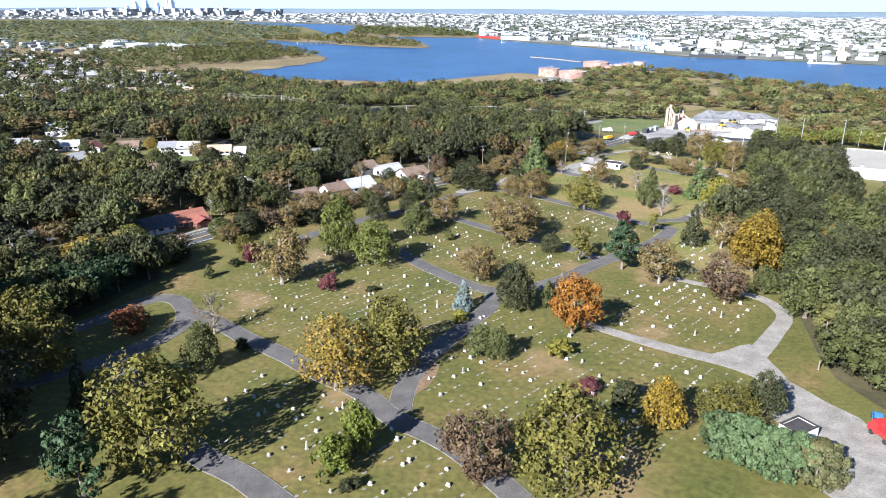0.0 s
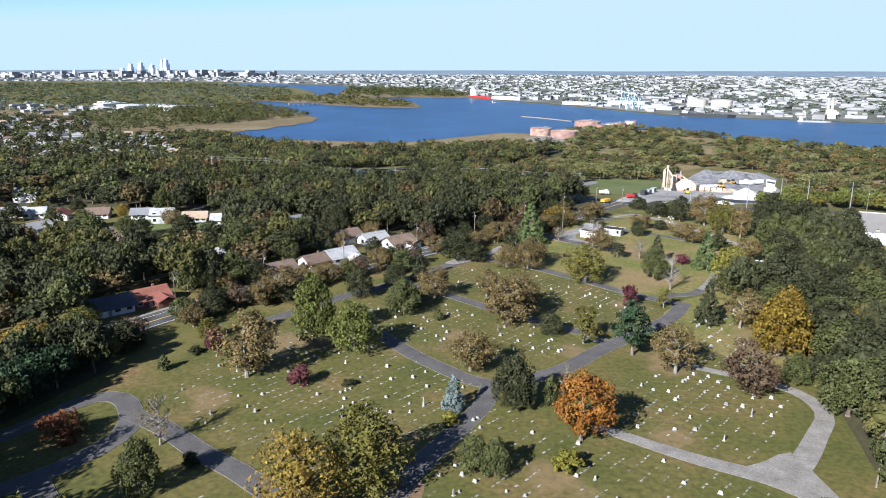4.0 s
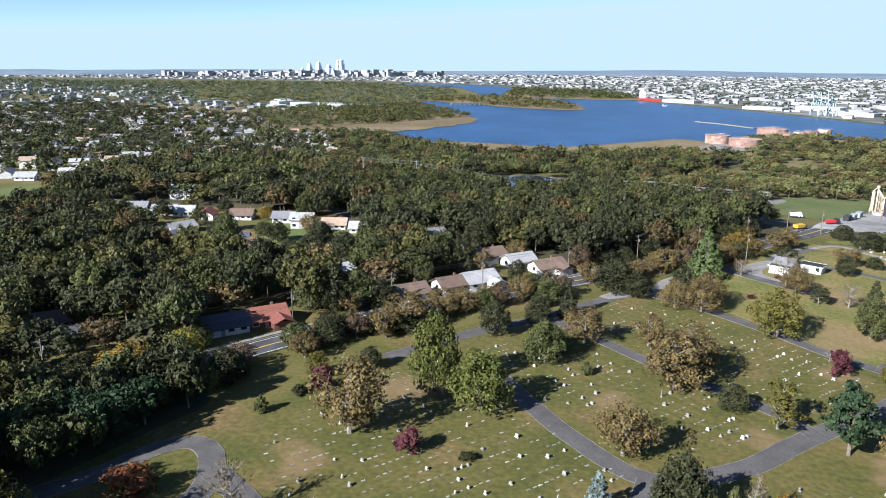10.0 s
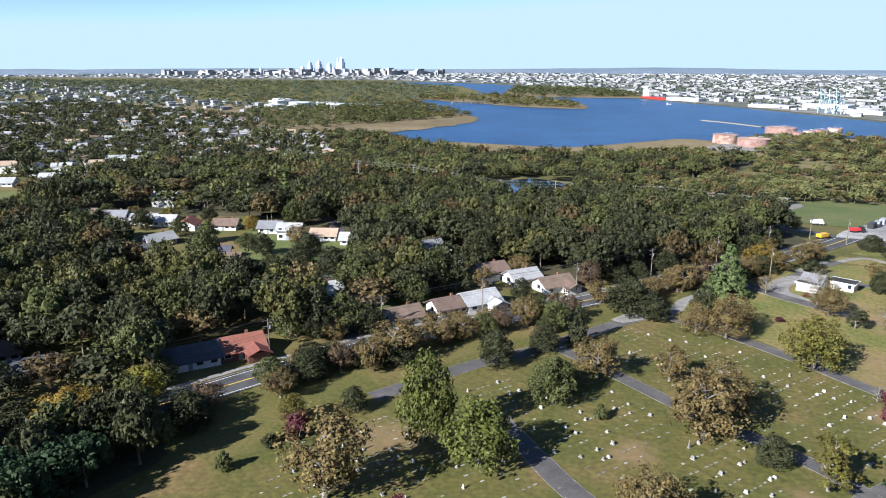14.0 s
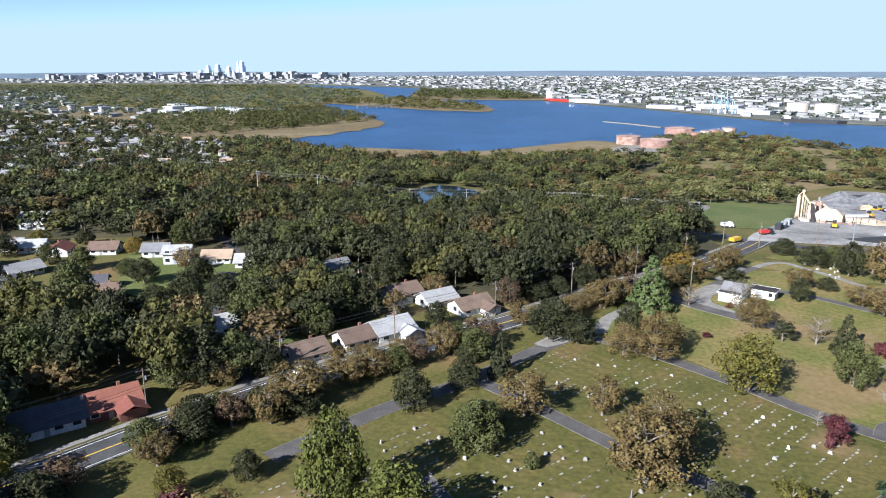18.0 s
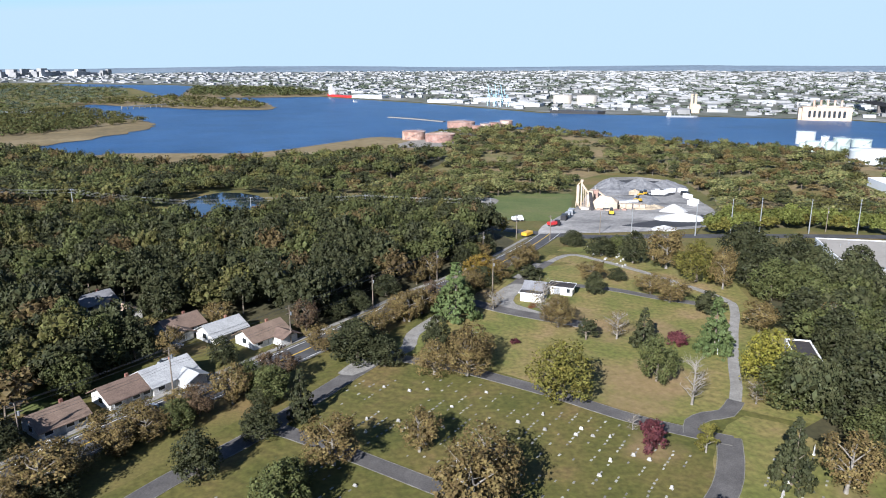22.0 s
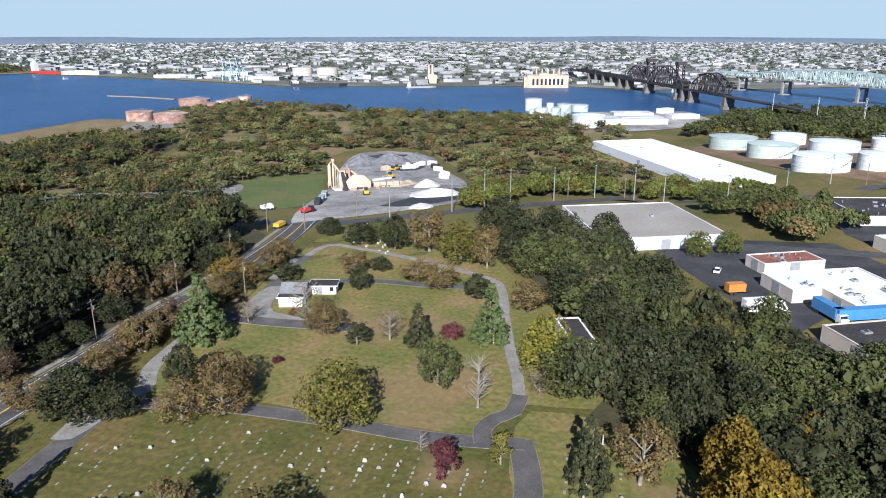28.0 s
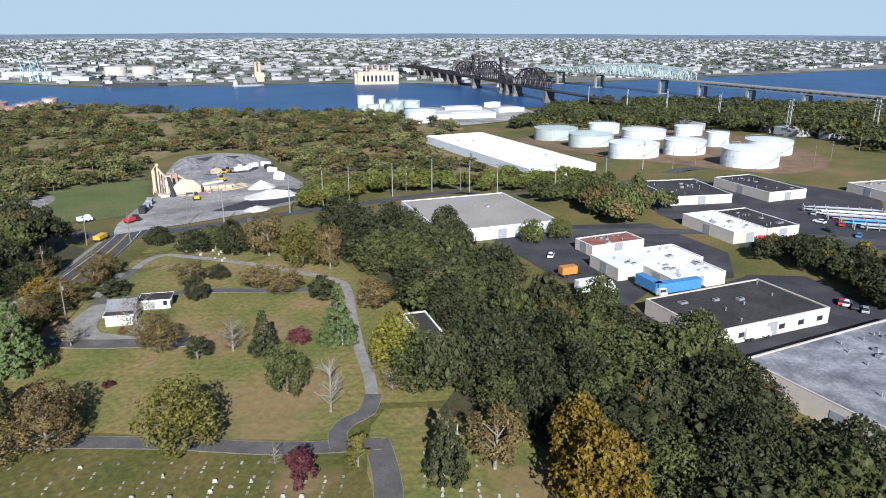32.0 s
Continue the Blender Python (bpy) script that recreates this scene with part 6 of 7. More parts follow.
# ---- bridges ----
def bow_truss(length, top, steel, wide=9, bays=12, thick=0.85):
    """A truss span along x from 0 to length, with a bowed upper chord."""
    s = Shape()
    for side in (-wide / 2, wide / 2):
        for i in range(bays):
            xa, xb = length * i / bays, length * (i + 1) / bays
            za, zb = (top * (0.35 + 0.65 * math.sin(math.pi * q / length)) for q in (xa, xb))
            s.tube([(xa, side, za), (xb, side, zb)], [thick, thick], 4)
            s.tube([(xa, side, 0), (xa, side, za)], [thick * 0.6] * 2, 4)
            s.tube([(xa, side, 0) if i % 2 else (xa, side, za), (xb, side, zb) if i % 2 else (xb, side, 0)], [thick * 0.5] * 2, 4)
        s.box(0, side - 0.4, -0.8, length, side + 0.4, 0.5)
        s.tube([(length, side, 0), (length, side, top * 0.35)], [thick * 0.6] * 2, 4)
    for i in range(bays + 1):
        z = top * (0.35 + 0.65 * math.sin(math.pi * i / bays))
        s.box(length * i / bays - 0.3, -wide / 2, z - 0.3, length * i / bays + 0.3, wide / 2, z + 0.3)
    return s


DARKSTONE = material("dark_pier_stone", [(0.09, 0.08, 0.075), (0.14, 0.125, 0.115), (0.19, 0.17, 0.16)], 0.2, 5, 0.9)


def rail_bridge():
    a, b = Vector((690, 612)), Vector((905, 1110))
    run = (b - a).length
    base = empty("rail_bridge", pose(a.x, a.y, -17.7, 0, 0, math.degrees(math.atan2(b.y - a.y, b.x - a.x))), "dark steel railway lift bridge over the river", "bridge")
    deck = 15
    part("deck", Shape().box(-120, -5, deck - 2, run + 60, 5, deck - 0.6).mesh("deck", RUSTSTEEL), base)
    for x0, l, top in ((20, 78, 22), (122, 20, 9), (146, 78, 24), (238, 62, 20)):
        part("truss_span", bow_truss(l, top, RUSTSTEEL).mesh("truss_span", RUSTSTEEL), base, "", pose(x0, 0, deck))
    for x0 in (140, 230):
        s = Shape()
        for sx in (-3, 3):
            for sy in (-4.5, 4.5):
                s.tube([(x0 + sx, sy, 8), (x0 + sx, sy, 43)], [0.8, 0.7], 4)
        for k in range(7):
            z = 9 + k * 4.7
            for sy in (-4.5, 4.5):
                s.tube([(x0 - 3, sy, z), (x0 + 3, sy, z + 4.6)], [0.4, 0.4], 4).tube([(x0 + 3, sy, z), (x0 - 3, sy, z + 4.6)], [0.4, 0.4], 4)
            for sx in (-3, 3):
                s.tube([(x0 + sx, -4.5, z), (x0 + sx, 4.5, z + 4.6)], [0.4, 0.4], 4)
        s.box(x0 - 4.5, -6, 42, x0 + 4.5, 6, 46)
        part("lift_tower", s.mesh("lift_tower", RUSTSTEEL), base)
    for x0 in (18, 100, 122, 140, 230, 300, 330, 365, 400, 435, 470):
        part("pier", Shape().box(x0 - 2.4, -6, -2, x0 + 2.4, 6, deck - 2).box(x0 - 3.4, -7.5, -2, x0 + 3.4, 7.5, 3).mesh("pier", DARKSTONE), base)
    for x0 in range(300, 520, 34):
        part("girder", Shape().box(x0, -4.6, deck - 0.6, x0 + 33, -3.8, deck + 3).box(x0, 3.8, deck - 0.6, x0 + 33, 4.6, deck + 3).mesh("girder", RUSTSTEEL), base)


rail_bridge()


TRUSSGREY = material("grey_bridge_steel", [(0.12, 0.15, 0.155), (0.17, 0.20, 0.20)], 0.05, 5, 0.7)


def road_bridge():
    base = empty("road_bridge", pose(893, 590, -17.7, 0, 0, 78.5), "long pale green steel road bridge over the river", "bridge")
    deck = 20
    bays, l0, l1 = 36, -45, 255
    zt = lambda x: deck + 2 + 14 * max(0.15, 0.55 + 0.45 * math.cos((x - 40) / 62)) * (1 if -40 < x < 260 else 0.6)
    for side in (-8, 8):
        s = Shape()
        for i in range(bays):
            xa, xb = l0 + (l1 - l0) * i / bays, l0 + (l1 - l0) * (i + 1) / bays
            s.tube([(xa, side, zt(xa)), (xb, side, zt(xb))], [1.0, 1.0], 4)
            s.tube([(xa, side, deck - 1), (xa, side, zt(xa))], [0.6, 0.6], 4)
            s.tube([(xa, side, deck - 1) if i % 2 else (xa, side, zt(xa)), (xb, side, zt(xb)) if i % 2 else (xb, side, deck - 1)], [0.7, 0.7], 4)
        part("truss", s.mesh("truss", PALESTEEL), base)
    d = Shape()
    for i in range(40):
        xa, xb = 320 - i * 28.0, 320 - (i + 1) * 28.0
        za, zb = (deck - max(0, (-60 - q)) * 0.006 for q in (xa, xb))
        d = Shape()
        d.add([(xa, -9, za), (xa, 9, za), (xb, 9, zb), (xb, -9, zb), (xa, -9, za - 1.2), (xa, 9, za - 1.2), (xb, 9, zb - 1.2), (xb, -9, zb - 1.2)], [(0, 1, 2, 3), (4, 7, 6, 5), (0, 3, 7, 4), (1, 5, 6, 2)])
        part("deck", d.mesh("deck", CONCRETE), base)
    g = Shape()
    for i in range(60):
        xa = -60 - i * 14.0
        za, zb = deck - max(0, -60 - xa) * 0.006, deck - max(0, -46 - xa) * 0.006
        for sy in (-8, 8):
            g.tube([(xa, sy, za - 4), (xa - 14, sy, za - 4.1)], [0.7, 0.7], 4)
            g.tube([(xa, sy, za - 4), (xa - 7, sy, za - 1.0)], [0.5, 0.5], 4).tube([(xa - 7, sy, za - 1.0), (xa - 14, sy, za - 4.1)], [0.5, 0.5], 4)
    part("deck_truss", g.mesh("deck_truss", TRUSSGREY), base)
    for x0 in (290, 200, 118, 0, -62, -130, -200, -270, -340, -410, -480, -550, -620):
        z = deck - max(0, -60 - x0) * 0.006 - (2 if x0 > -61 else 4.2)
        pier = part("pier", Shape().box(x0 - 1.5, -8, -2, x0 + 1.5, -5, z).mesh("pier", CONCRETE), base)
        part("pier", Shape().box(x0 - 1.5, 5, -2, x0 + 1.5, 8, z).mesh("pier", CONCRETE), base)
        part("pier_cap", Shape().box(x0 - 1.4, -4.9, z - 2, x0 + 1.4, 4.9, z - 0.2).mesh("pier_cap", CONCRETE), base)
        part("pier_base", Shape().box(x0 - 3, -9.5, -2, x0 + 3, 9.5, 1).mesh("pier_base", CONCRETE), base)


road_bridge()


# ---- far bank ----
def far_block(name, x, y, w, h, mat, label, category, deep=None, turn=-20, group="", tiers=1):
    base = empty(name, pose(x, y, -17.5, 0, 0, turn), label, category, group)
    d = deep or w
    k = 0.72
    part("shaft", Shape().box(-w / 2, -d / 2, -1, w / 2, d / 2, h * (k if tiers > 1 else 1)).mesh("shaft", mat), base)
    if tiers > 1:
        part("upper_tier", Shape().box(-w * 0.36, -d * 0.36, h * k, w * 0.36, d * 0.36, h * 0.93).mesh("upper_tier", mat), base)
        part("crown", Shape().lathe([(w * 0.3, h * 0.93), (w * 0.2, h * 0.97), (w * 0.03, h * (1.0 if tiers == 2 else 1.04))], 8).mesh("crown", mat), base)
    else:
        part("plant_room", Shape().box(-w * 0.2, -d * 0.2, h, w * 0.25, d * 0.2, h + min(4, h * 0.08)).mesh("plant_room", mat), base)
    return base


for x, y, w, h in ((-1665, 4004, 23, 74), (-1618, 4023, 26, 80), (-1565, 4044, 26, 67), (-1517, 4063, 16, 96), (-1499, 4070, 29, 96)):
    far_block("office_tower", x, y, w, h, TOWERGLASS, "tall blue-grey glass office tower in the skyline", "skyscraper", group="city skyline", tiers=3)
for x, y, w, h in ((-1704, 3987, 23, 49), (-1725, 3978, 19, 33), (-1687, 3994, 19, 36), (-1545, 4052, 23, 45), (-1477, 4078, 29, 30), (-1599, 4031, 26, 33), (-1581, 4038, 19, 33), (-1956, 3869, 29, 36), (-1914, 3890, 16, 39), (-1646, 4012, 19, 39), (-1524, 4060, 19, 42), (-1453, 4086, 26, 14), (-1749, 3968, 26, 21), (-1781, 3953, 29, 14)):
    far_block("office_tower", x, y, w, h, TOWERGLASS, "blue-grey tower in the far skyline", "skyscraper", group="city skyline", tiers=2)
for x, y, w, h in ((-2227, 3718, 50, 1), (-2193, 3739, 22, 13), (-2157, 3760, 38, 12), (-2060, 3814, 28, 6), (-2033, 3828, 25, 9), (-2009, 3841, 22, 9), (-2612, 3456, 24, 9), (-2560, 3495, 18, 6), (-2523, 3522, 48, -6), (-1330, 4128, 23, 8), (-1368, 4116, 29, -5), (-1815, 3938, 70, 21), (-2851, 3259, 69, -19), (-2892, 3222, 69, -24), (-344, 4325, 13, 13), (-308, 4327, 36, -3), (-1877, 3908, 51, 5), (-1849, 3922, 29, 11), (-1398, 4105, 33, 4), (-1259, 4150, 33, -11), (-1206, 4166, 23, -5)):
    far_block("apartment_tower", x, y, w, h, CITY, "pale apartment tower in the far city", "apartment building", group="city skyline")
BRICKFAR = material("far_brick", [(0.30, 0.20, 0.15), (0.38, 0.26, 0.20), (0.44, 0.32, 0.26)], 0.02, 4, 0.9)
for x, y, w, h in ((-2432, 3586, 67, -13), (-2676, 3406, 53, -22), (-2337, 3649, 55, -17), (-1111, 4193, 53, -21)):
    far_block("apartment_tower", x, y, w, h, BRICKFAR, "brown brick apartment block in the far city", "apartment building", group="city skyline")

FARGREY = material("far_shed_roof", [(0.38, 0.39, 0.40), (0.48, 0.49, 0.50), (0.58, 0.59, 0.60)], 0.01, 4, 0.7)
for x, y, w, h in ((296.7, 1508.0, 77.6, 5.2), (391.9, 1504.6, 80.2, 7.5), (413.5, 1364.4, 59.3, 5.9), (163.4, 1709.9, 77.8, 6.7)):
    far_block("dock_shed", x, y, w, h, FARGREY, "long pale dock shed on the far bank", "warehouse", deep=30, turn=-38)
for x, y, w, h in ((507.9, 1431.3, 40.6, 18.2), (541.3, 1390.9, 42.2, 19.0)):
    tank(x, y, w, h, WALLWHITE, "large beige gas tank on the far bank", "gas tanks", 0.4)
x, y, w, h = 725.6, 977.7, 62.2, 18.0
base = far_block("power_station", x, y, w, h, BEIGE, "beige stone power station on the far bank", "power station", deep=26, turn=-32)
for i in range(9):
    part("column", Shape().box(-0.9, -0.8, 3, 0.9, 0.3, h * 0.8).mesh("column", WALLWHITE), base, "", pose(-w * 0.4 + i * w * 0.1, -13.2, 0))
    if i < 8:
        part("window", Shape().box(-1.6, -0.2, 4, 1.6, 0.1, h * 0.72).mesh("window", GLASS), base, "tall dark window", pose(-w * 0.35 + i * w * 0.1, -13.0, 0))
for i in range(5):
    part("chimney", Shape().tube([(0, 0, 0), (0, 0, h * 0.5)], [1.6, 1.3], 10).mesh("chimney", BRICKFAR), base, "", pose(-w * 0.25 + i * w * 0.14, 4, h))
x, y, w, h = 703.7, 991.5, 19.0, 15.6
far_block("power_station_wing", x, y, w, h, BEIGE, "beige stone wing of the power station", "power station", deep=16, turn=-32)
x, y, w, h = 618.7, 1141.0, 14.8, 29.6
base = far_block("incinerator", x, y, w, h * 0.45, BEIGE, "tan plant building with two chimneys on the far bank", "factory", turn=-25)
for dx in (-0.3, 0.1):
    part("chimney", Shape().tube([(0, 0, 0), (0, 0, h)], [2.2, 1.9], 12).mesh("chimney", BEIGE), base, "", pose(dx * w, 0, 0))
CRANEBLUE = material("pale_blue_crane_paint", [(0.36, 0.58, 0.68), (0.44, 0.66, 0.75)], 0.1, 3, 0.6)


def dock_crane(x, y):
    base = empty("dock_crane", pose(x, y, -17.5, 0, 0, -38) @ Matrix.Diagonal((0.7, 0.7, 0.62, 1)), "pale blue container crane on the far dock", "crane", "dock cranes")
    s = Shape()
    for sx in (-9, 9):
        for sy in (-7, 7):
            s.tube([(sx, sy, 0), (sx * 0.8, sy * 0.8, 34)], [0.9, 0.8], 4)
        s.tube([(sx, -7, 12), (sx, 7, 12)], [0.7, 0.7], 4)
    part("portal", s.mesh("portal", CRANEBLUE), base)
    part("boom", Shape().tube([(0, 14, 34), (0, -16, 34)], [1.2, 1.2], 4).tube([(0, -16, 34), (0, -26, 64)], [1.0, 0.7], 4).tube([(0, 0, 34), (0, 0, 52)], [0.9, 0.7], 4).tube([(0, 0, 52), (0, -26, 64)], [0.3, 0.3], 3).mesh("boom", CRANEBLUE), base)


for row in ((352.5, 1386.3), (360.2, 1365.3), (369.2, 1359.6)):
    dock_crane(*row)


def ship(x, y, length, turn, hull, label, deck):
    base = empty("ship", pose(x, y, -17.75, 0, 0, turn), label, "ship")
    l, b = length / 2, length * 0.075
    out = [(-l, -b * 0.8), (l * 0.75, -b), (l, 0), (l * 0.75, b), (-l, b * 0.8)]
    n = len(out)
    part("hull", Shape().add([(px * (0.96 if z < 0 else 1), py, z) for z in (-1, length * 0.05) for px, py in out], [tuple(reversed(range(n))), tuple(range(n, 2 * n))] + [(i, (i + 1) % n, (i + 1) % n + n, i + n) for i in range(n)]).mesh("hull", PAINTS[hull]), base)
    part("bridge_house", Shape().box(-l * 0.9, -b * 0.7, length * 0.05, -l * 0.68, b * 0.7, length * 0.05 + deck).box(-l * 0.84, -b * 0.3, length * 0.05 + deck, -l * 0.78, b * 0.3, length * 0.05 + deck * 1.4).mesh("bridge_house", PAINTS["white"]), base)
    for i in range(4):
        part("mast", Shape().tube([(0, 0, 0), (0, 0, deck * 0.8)], [0.5, 0.3], 5).mesh("mast", PAINTS["grey"]), base, "", pose(-l * 0.45 + i * l * 0.33, 0, length * 0.05))


ship(102.4, 1769.8, 95, -60, "red", "red cargo ship moored at the far bank", 16)
ship(439.6, 1183.7, 90, -35, "black", "dark barge moored at the far bank", 3)
ship(118.1, 1567.6, 12, 30, "white", "small white boat on the river", 3)
ship(557.8, 1070.5, 46, -20, "grey", "grey barge at the far bank", 4)
ship(816.2, 803.9, 22, 0, "blue", "small blue barge in the river", 3)

for x, y, w, h, t in ((520, 600, 60, 5, -30), (560, 640, 40, 4, -30), (590, 600, 30, 4, -20), (500, 640, 30, 4, 10), (610, 640, 18, 5, 5)):
    far_block("dock_shed", x, y, w, h, FARGREY, "low pale dock shed beside the river", "warehouse", deep=w * 0.5, turn=t)
# jetty, footbridge and breakwater
ribbon("breakwater", [(134.1, 1170.6), (165.2, 1132.0), (199.4, 1074.1)], 5, GRAVEL, 1.4, 2, "low stone breakwater in the river", "breakwater")
b = empty("trestle", pose(0, 0, 0), "low trestle bridge between the island and the shore", "bridge")
p0, p1 = Vector((-302.7, 1464.3)), Vector((-210.5, 1543.1))
part("deck", Shape().box(0, -2, 4, (p1 - p0).length, 2, 5.4).mesh("deck", CONCRETE), b, "", pose(p0.x, p0.y, -17.7, 0, 0, math.degrees(math.atan2(p1.y - p0.y, p1.x - p0.x))))
pm = Shape().box(-0.8, -1.8, -1, 0.8, 1.8, 4).mesh("pier", CONCRETE)
for i in range(12):
    q = p0.lerp(p1, i / 11)
    part("pier", pm, b, "", pose(q.x, q.y, -17.7))


def far_boxes(name, poly, count, size, tall, mat, label, seed, base_z=-17.6, near=0):
    rnd = random.Random(seed)
    s = Shape()
    xs, ys = [p[0] for p in poly], [p[1] for p in poly]
    made = 0
    while made < count:
        x, y = rnd.uniform(min(xs), max(xs)), rnd.uniform(min(ys), max(ys))
        if not inside((x, y), poly):
            continue
        made += 1
        w, d, h = rnd.uniform(*size) * rnd.choice((1, 1, 1, 2.2)), rnd.uniform(*size), rnd.uniform(*tall) * rnd.choice((1, 1, 1, 1.5))
        a = -0.5 + rnd.choice((0, 1.571)) + rnd.uniform(-0.1, 0.1)
        c, n = math.cos(a), math.sin(a)
        z = base_z if near == 0 else height(x, y)
        s.add([(x + c * px * w / 2 - n * py * d / 2, y + n * px * w / 2 + c * py * d / 2, zz) for zz in (z, z + h) for px, py in ((-1, -1), (1, -1), (1, 1), (-1, 1))],
              [(4, 5, 6, 7), (0, 1, 5, 4), (1, 2, 6, 5), (2, 3, 7, 6), (3, 0, 4, 7)])
    tagged(new(name, s.mesh(name, mat)), label, "buildings", kind="stuff")


BANK = [(-5500, 3400), (-900, 3100), (-400, 2780), (-60, 2330), (110, 1820), (290, 1520), (410, 1240), (630, 1100), (780, 1000), (830, 890), (930, 830), (1720, 620), (2700, 500), (5200, 900), (4600, 3000), (3000, 4900), (0, 5300), (-3500, 5200)]
BANKNEAR = [(110, 1820), (290, 1520), (410, 1240), (630, 1100), (780, 1000), (830, 890), (930, 830), (1720, 620), (2700, 500), (2900, 1800), (1800, 2800), (400, 3000), (-300, 2900), (-60, 2330)]
far_boxes("far_city", BANK, 7000, (8, 24), (2.4, 4.6), CITY, "pale roofs and blocks of the far city", 21)
far_boxes("far_bank_sheds", BANKNEAR, 2000, (7, 20), (2.4, 5), CITY, "pale sheds and houses along the far bank", 22)


def far_trees(name, poly, count, wide, tall, label, seed, size=2.2, base=None, mat=None, per=11):
    rnd, rs = random.Random(seed), np.random.RandomState(seed)
    xs, ys = [p[0] for p in poly], [p[1] for p in poly]
    forms = [lobed_crown(wood_lobes(rnd, 8 if per > 30 else 5), per, size / (wide[0] + wide[1]) * 1.5, rs) for _ in range(10)]
    if per < 20:
        forms = [leaf_cloud([(rnd.uniform(-0.3, 0.3), rnd.uniform(-0.3, 0.3), rnd.uniform(0.35, 0.75), 0.3) for _ in range(3 if per < 12 else 5)], per, size / (wide[0] + wide[1]) * 1.5, rs) for _ in range(10)]
    out, tint = [], []
    tries = 0
    while len(out) < count and tries < count * 40:
        tries += 1
        x, y = rnd.uniform(min(xs), max(xs)), rnd.uniform(min(ys), max(ys))
        if not inside((x, y), poly) or any(inside((x, y), c) for c in CLEAR) or not all((x - a) ** 2 + (y - b) ** 2 > r * r for a, b, r in BUILT):
            continue
        w, h, a = rnd.uniform(*wide), rnd.uniform(*tall), rnd.uniform(0, 6.283)
        q = rnd.choice(forms)
        c, n = math.cos(a), math.sin(a)
        out.append(np.stack([(q[:, 0] * c - q[:, 1] * n) * w + x, (q[:, 0] * n + q[:, 1] * c) * w + y, q[:, 2] * h + (height(x, y) if base is None else base)], 1))
        tint.append(np.full(len(q) // 3, rnd.uniform(-0.3, 0.4)))
    tagged(new(name, leaves_mesh(name, np.concatenate(out), mat or FARTREE, np.concatenate(tint))), label, "trees", kind="stuff")


def plain_house(x, y, turn, w, d, h, roof, two):
    """A small house of the suburb with walls, roof, windows and porch."""
    base = empty("house", pose(x, y, height(x, y), 0, 0, turn), ("two-storey " if two else "low ") + ["pale grey", "brown", "grey", "red", "tan", "dark"][roof] + "-roofed suburban house among trees", "house", "houses of the suburb")
    rise = d * 0.28
    s = Shape().box(-w / 2, -d / 2, -0.4, w / 2, d / 2, h)
    for sx in (-w / 2, w / 2):
        s.add([(sx, -d / 2, h), (sx, d / 2, h), (sx, 0, h + rise)], [(0, 1, 2)])
    part("wall", s.mesh("wall", SIDING), base)
    part("roof", gable(w, d, h, rise, 0.4).mesh("roof", SHINGLE[roof]), base)
    pane = Shape().box(-0.7, -0.05, 0, 0.7, 0.05, 1.2).mesh("window", GLASS)
    for z in ((1.0, 3.6) if two else (1.0,)):
        for k in (-0.3, 0.1):
            part("window", pane, base, "", pose(w * k, -d / 2 - 0.03, z))
    part("porch", Shape().box(w * 0.18, -d / 2 - 1.6, 2.2, w * 0.46, -d / 2, 2.4).box(w * 0.2, -d / 2 - 1.5, -0.2, w * 0.2 + 0.15, -d / 2 - 1.35, 2.2).mesh("porch", SIDING), base)


def suburb_rows(poly):
    """Streets of houses: the nearer ones singly, those far off joined."""
    rnd = random.Random(61)
    far = {}
    a = radians(24)
    c, n = math.cos(a), math.sin(a)
    for r in range(-30, 60):
        for k in range(-50, 60):
            u, v = k * 17 + rnd.uniform(-2, 2), r * 21 + (5 if r % 2 else -5) + rnd.uniform(-1.5, 1.5)
            x, y = -500 + u * c - v * n, 600 + u * n + v * c
            if rnd.random() > 0.66 or not inside((x, y), poly) or any(inside((x, y), q) for q in CLEAR):
                continue
            two = rnd.random() < 0.45
            w, d, h = rnd.uniform(8, 13), rnd.uniform(6, 8), 5.2 if two else 2.9
            turn = 24 + rnd.choice((0, 90, 180, 270)) + rnd.uniform(-3, 3)
            roof = rnd.choice((0, 0, 2, 1, 5, 2, 4, 0))
            BUILT.append((x, y, 5.5))
            if math.hypot(x + 5, y - 40) < 640:
                plain_house(x, y, turn, w, d, h, roof, two)
            else:
                m = pose(x, y, height(x, y), 0, 0, turn)
                far.setdefault("wall", Shape()).box(-w / 2, -d / 2, -0.4, w / 2, d / 2, h, m)
                g = gable(w, d, h, d * 0.28, 0.4)
                far.setdefault(roof, Shape()).add([m @ Vector(q) for q in g.v], g.f)
    whole = empty("suburb_houses", Matrix(), "rows of small pale houses between trees", "houses", kind="stuff")
    for key, shape in far.items():
        part("walls" if key == "wall" else "roofs", shape.mesh("walls", SIDING if key == "wall" else SHINGLE[key]), whole)


# the blue of distance haze is put into the ridge's colour
HAZEDRIDGE = material("hazed_ridge", [(0.11, 0.15, 0.19), (0.14, 0.18, 0.22), (0.17, 0.21, 0.25)], 0.002, 6, 0.95, fine=0.03)
far_boxes("city_centre", [(-2400, 3650), (-1000, 4080), (-900, 4300), (-1500, 4350), (-2500, 3950)], 260, (14, 40), (8, 26), CITY, "mid-rise blocks round the skyline", 23)
far_trees("far_city_trees", BANK, 3600, (20, 60), (4, 7.5), "trees among the far city streets", 31, 4, -17.6)
far_trees("far_city_trees", BANKNEAR, 1500, (10, 30), (6, 11), "trees along the far bank", 32, 4, -17.6)
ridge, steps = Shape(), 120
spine = []
